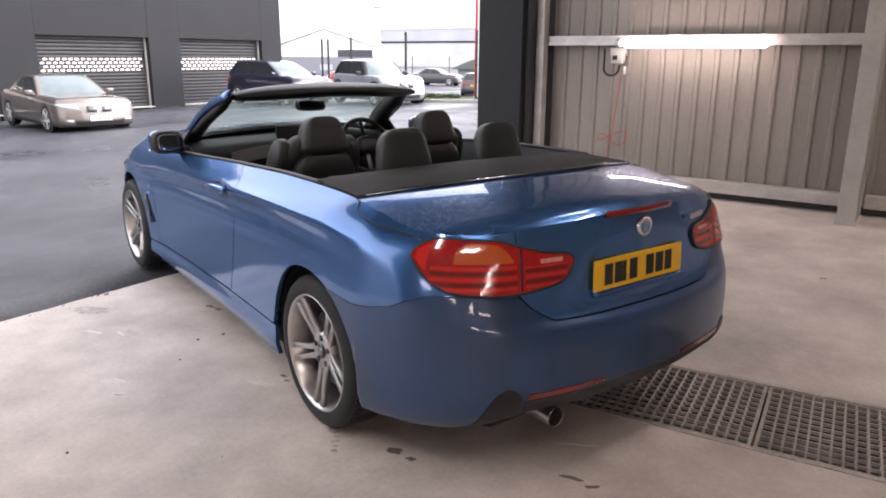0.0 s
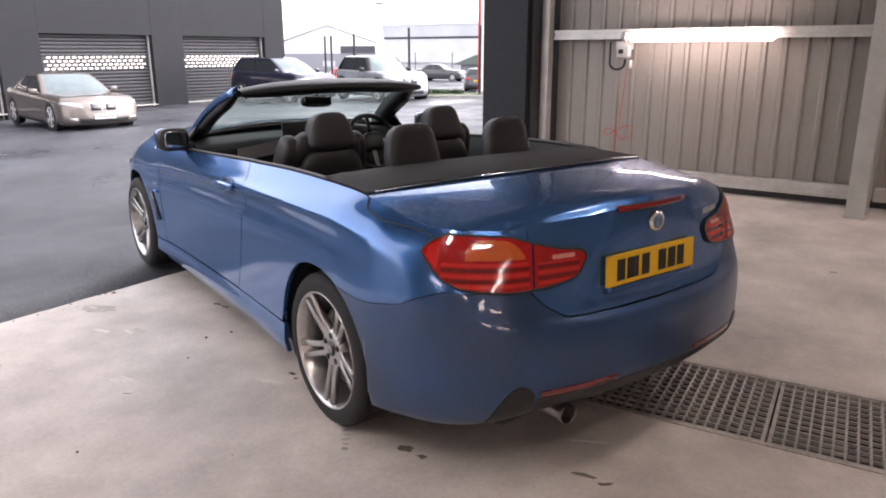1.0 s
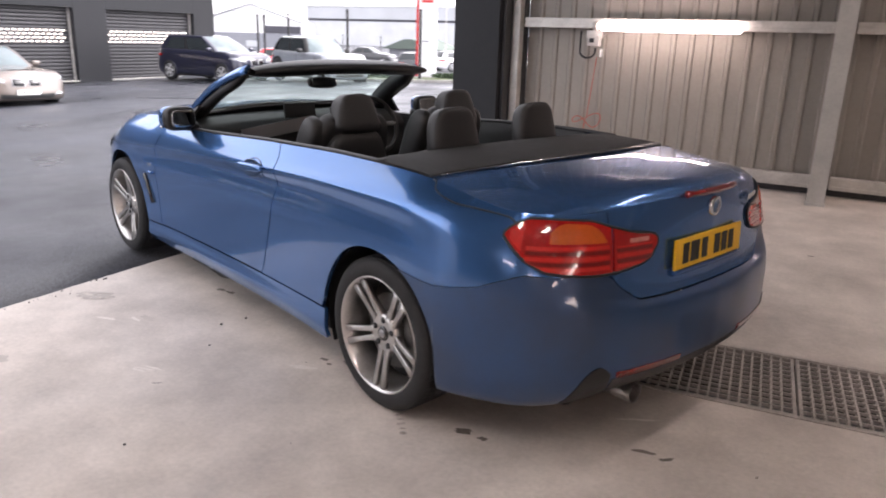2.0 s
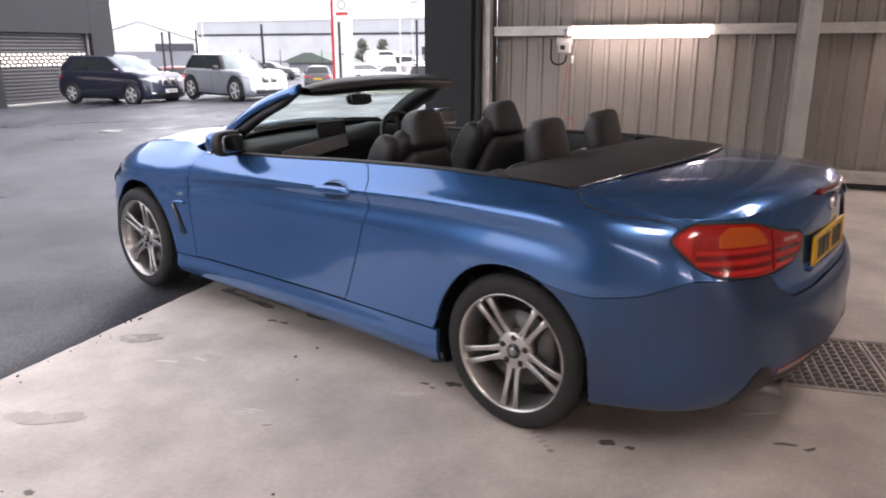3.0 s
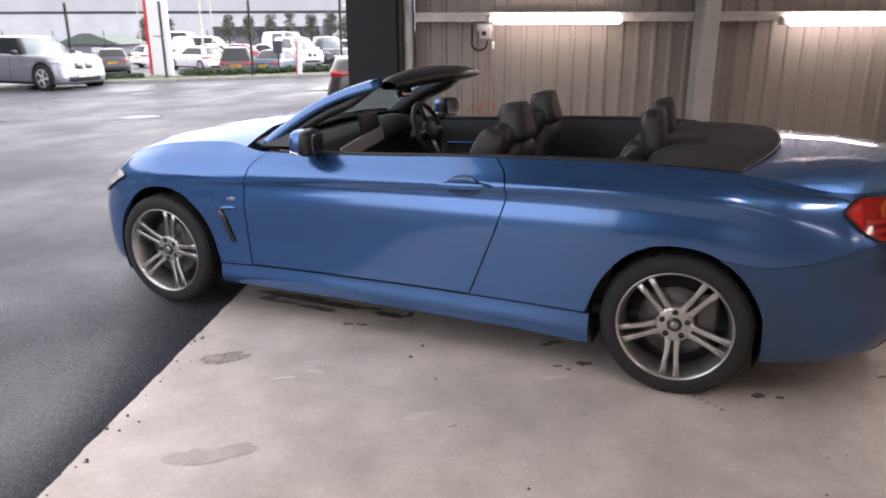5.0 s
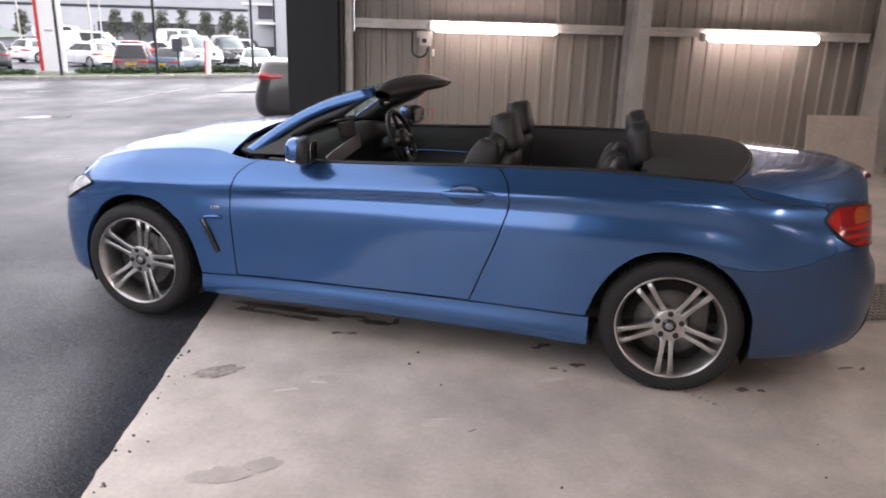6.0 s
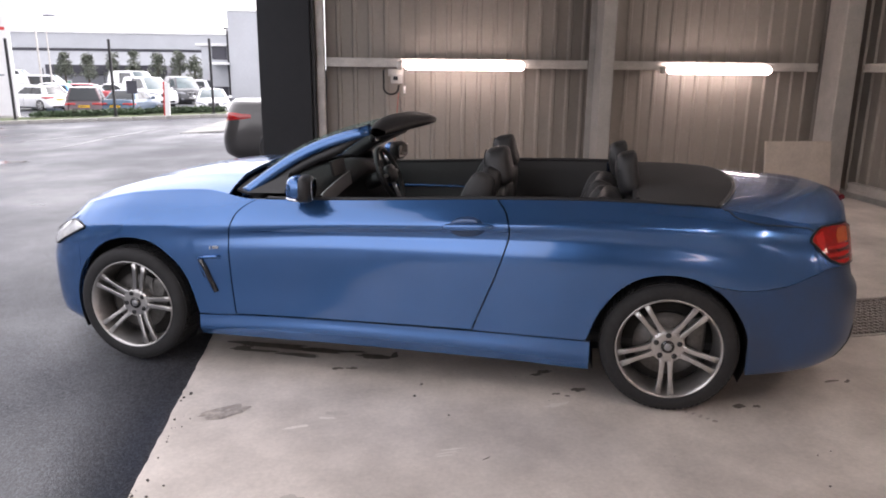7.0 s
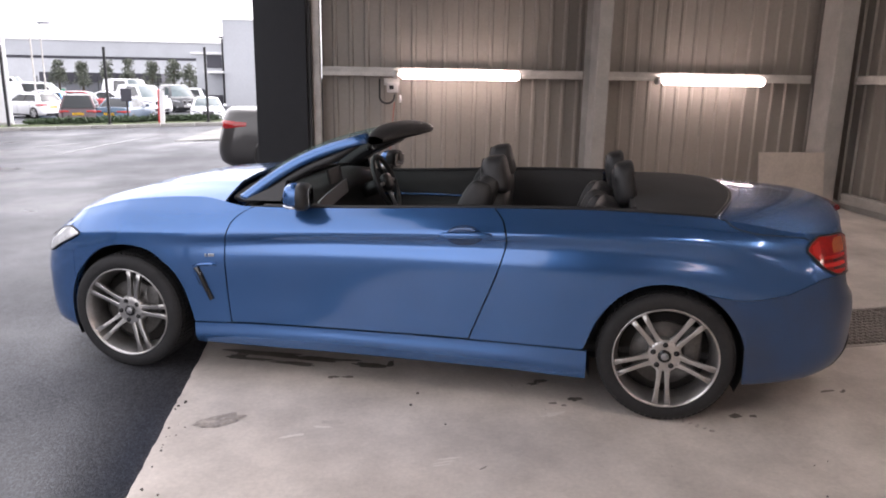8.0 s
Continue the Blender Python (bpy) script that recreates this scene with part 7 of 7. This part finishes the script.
def notice_board():
    x, y = -11.75, 33.0
    base = thing("notice_board", Matrix.Translation((x, y, yard_z(x, y))) @ Matrix.Scale(1.9, 4), "small dark notice board on a post", "sign")
    bm = bmesh.new()
    box(bm, (-0.02, -0.02, 0), (0.02, 0.02, 1.0), 0.004)
    part("post", bm, FENCE, base, smooth=False)
    bm = bmesh.new()
    box(bm, (-0.13, -0.045, 0.72), (0.13, -0.022, 1.03), 0.01)
    part("panel", bm, DARK_BAND, base, smooth=False)


notice_board()


# ---- distance ----
def warehouse():
    base = thing("warehouse", Matrix.Translation((-58.5, 137, -1.0)) @ Matrix.Scale(1.9, 4), "long pale grey warehouse in the distance", "building")
    for nm, lo, hi, mat in (("wall", (-28, 0, 0), (21, 14, 3.00), PALE_WALL), ("window_band", (-28, -0.05, 2.78), (21, -0.004, 3.02), DARK_BAND), ("fascia", (-28.1, -0.12, 3.03), (21.1, 14, 4.40), PALE_GREY), ("roof", (-28.2, -0.2, 4.405), (21.2, 14.1, 4.55), WHITE_PANEL)):
        box_part(nm, lo, hi, mat, base, 0.02)


def low_shed(x0, x1, y, z0, z1, mat, name, label):
    base = thing(name, Matrix.Translation(((x0 + x1) / 2, y, z0)), label, "building")
    w = (x1 - x0) / 2
    box_part("wall", (-w, 0, 0), (w, 5, (z1 - z0) * 0.55), MID_GREY, base, 0.02)
    box_part("roof", (-w - 0.2, -0.3, (z1 - z0) * 0.555), (w + 0.2, 5.2, z1 - z0), mat, base, 0.02)


warehouse()
low_shed(-47.2, -29.9, 115, -1.3, 1.84, DARK_BAND, "low_building", "low dark-roofed building before the warehouse")


def wall_sign():
    base = thing("wall_sign", Matrix.Translation((-44.5, 114.98, -0.85)), "small green and white sign on the low building", "sign")
    box_part("panel", (-0.62, -0.08, -0.38), (0.62, 0.0, 0.38), WHITE_PANEL, base, 0.01)
    box_part("green_field", (-0.5, -0.09, -0.26), (0.5, -0.082, 0.26), SIGN_GREEN, base, 0.004)


wall_sign()


def gabled_shed():
    base = thing("gabled_shed", Matrix.Translation((-68.4, 72, -1.45)) @ Matrix.Rotation(radians(33), 4, "Z") @ Matrix.Scale(1.9, 4), "pale gabled shed beyond the fence", "building")
    w, e, a = 3.5, 2.15, 3.30
    bm = bmesh.new()
    prof = [(-w, 0), (w, 0), (w, e), (0, a), (-w, e)]
    fr = [bm.verts.new((x, 0, z)) for x, z in prof]
    bk = [bm.verts.new((x, 8, z)) for x, z in prof]
    bm.faces.new(fr), bm.faces.new(bk[::-1])
    for k in range(5):
        bm.faces.new((fr[k], bk[k], bk[(k + 1) % 5], fr[(k + 1) % 5]))
    part("wall", bm, WHITE_PANEL, base, smooth=False)
    bm = bmesh.new()
    tube_along(bm, [(-w - 0.15, -0.06, e - 0.02), (0, -0.06, a + 0.05), (w + 0.15, -0.06, e - 0.02)], 0.045, 6)
    part("verge_trim", bm, MID_GREY, base, "grey roof verge")
    box_part("wall_base", (-w, -0.03, 0), (w, -0.004, 1.42), MID_GREY, base, 0.01)
    box_part("door_panel", (0.9, -0.05, 1.425), (w - 0.1, -0.004, 1.92), DARK_BAND, base, 0.01)
    box_part("window", (-0.4, -0.05, 0.5), (0.5, -0.034, 0.9), PALE_GREY, base, 0.01)


gabled_shed()


def hut():
    base = thing("site_hut", Matrix.Translation((-45.2, 74.3, -1.6)) @ Matrix.Scale(1.9, 4), "small hut with a dull green roof", "building")
    box_part("wall", (-1.6, 0, 0), (1.6, 3, 0.85), MID_GREY, base, 0.01)
    bm = bmesh.new()
    prof = [(-2.0, 0.8), (2.0, 0.8), (0.3, 1.4), (-0.3, 1.4)]
    fr = [bm.verts.new((x, -0.3, z)) for x, z in prof]
    bk = [bm.verts.new((x, 3.3, z)) for x, z in prof]
    bm.faces.new(fr), bm.faces.new(bk[::-1])
    for k in range(4):
        bm.faces.new((fr[k], bk[k], bk[(k + 1) % 4], fr[(k + 1) % 4]))
    part("roof", bm, ROOF_GREEN, base, smooth=False)
    box_part("window", (0.1, -0.04, 0.3), (0.7, -0.002, 0.65), WHITE_PANEL, base, 0.01)


hut()


def office():
    base = thing("office_building", Matrix.Translation((-12.1, 63.6, -1.6)) @ Matrix.Scale(1.6, 4), "pale grey two-storey office with a flat canopy", "building")
    box_part("wall", (0.0, 0, 0), (4.0, 6, 4.97), PALE_GREY, base, 0.02)
    box_part("coping", (-0.03, -0.03, 4.972), (4.03, 6.0, 5.03), WHITE_PANEL, base, 0.01)
    box_part("wing", (-1.62, 0.8, 0), (-0.003, 6, 3.15), PALE_GREY, base, 0.02)
    box_part("roof", (-1.9, 0.6, 3.16), (-0.004, 6.1, 3.3), WHITE_PANEL, base, 0.02)
    box_part("canopy", (-1.0, -0.6, 2.15), (-0.005, 0.78, 2.28), WHITE_PANEL, base, 0.02)
    for z in (0.25, 2.45):
        box_part("window", (-1.05, 0.74, z), (-0.25, 0.795, z + 0.72), DARK_BAND, base, 0.01)
    box_part("wall_lamp", (-0.18, -0.35, 4.02), (-0.005, 0.06, 4.10), FENCE, base, 0.01)
    box_part("downpipe", (-0.10, -0.02, 0.0), (-0.006, 0.06, 4.0), FENCE, base, 0.01)


office()


def young_tree(x, y, h, seed):
    rng = random.Random(seed)
    z = -1.3
    base = thing("young_tree", Matrix.Translation((x, y, z)) @ Matrix.Scale(1.9, 4), "young conifer with a ragged crown", "tree", "row of young trees")
    bm = bmesh.new()
    lathe(bm, [(0.09, 0.0), (0.06, h * 0.5), (0.015, h)], 8, Matrix.Rotation(radians(90), 4, "X"))
    for k in range(7):
        zz = h * (0.35 + 0.08 * k)
        a = rng.random() * 6.28
        r = 0.9 * (1.05 - zz / h)
        tube_along(bm, [(0, 0, zz), (r * math.cos(a), r * math.sin(a), zz + 0.1)], 0.02, 5)
    part("trunk", bm, BARK, base)
    bm = bmesh.new()
    for k in range(26):
        zz = h * (0.28 + 0.70 * rng.random())
        r = 1.15 * (1.06 - zz / h) * (0.6 + 0.5 * rng.random())
        a = rng.random() * 6.28
        leaf_cloud(bm, (r * 0.6 * math.cos(a), r * 0.6 * math.sin(a), zz), (0.42, 0.42, 0.26), 46, 0.10, rng)
    part("crown", bm, LEAF_HAZY, base, smooth=False)


for k, (x, y, h) in enumerate(((-43.0, 110.3, 3.4), (-39.7, 110.2, 3.4), (-36.4, 110.8, 3.45), (-33.4, 110.8, 3.65), (-30.0, 110.6, 3.7), (-26.9, 110.5, 3.95), (-24.5, 109.6, 3.3), (-56.0, 109.4, 3.2), (-52.3, 109.7, 3.1))):
    young_tree(x, y, h * 0.72, k + 5)
for k in range(9):
    bm = bmesh.new()
    x = -13.4 - 5.2 * k
    box(bm, (-0.035, -0.035, 0), (0.035, 0.035, 2.4), 0.005)
    ob = part("fence_stake", bm, FENCE, smooth=False)
    ob.matrix_basis = Matrix.Translation((x, 67.0, yard_z(x, 67.0)))
    tagged(ob, "thin dark fence stake at the back of the car park", "post", "fence stakes")
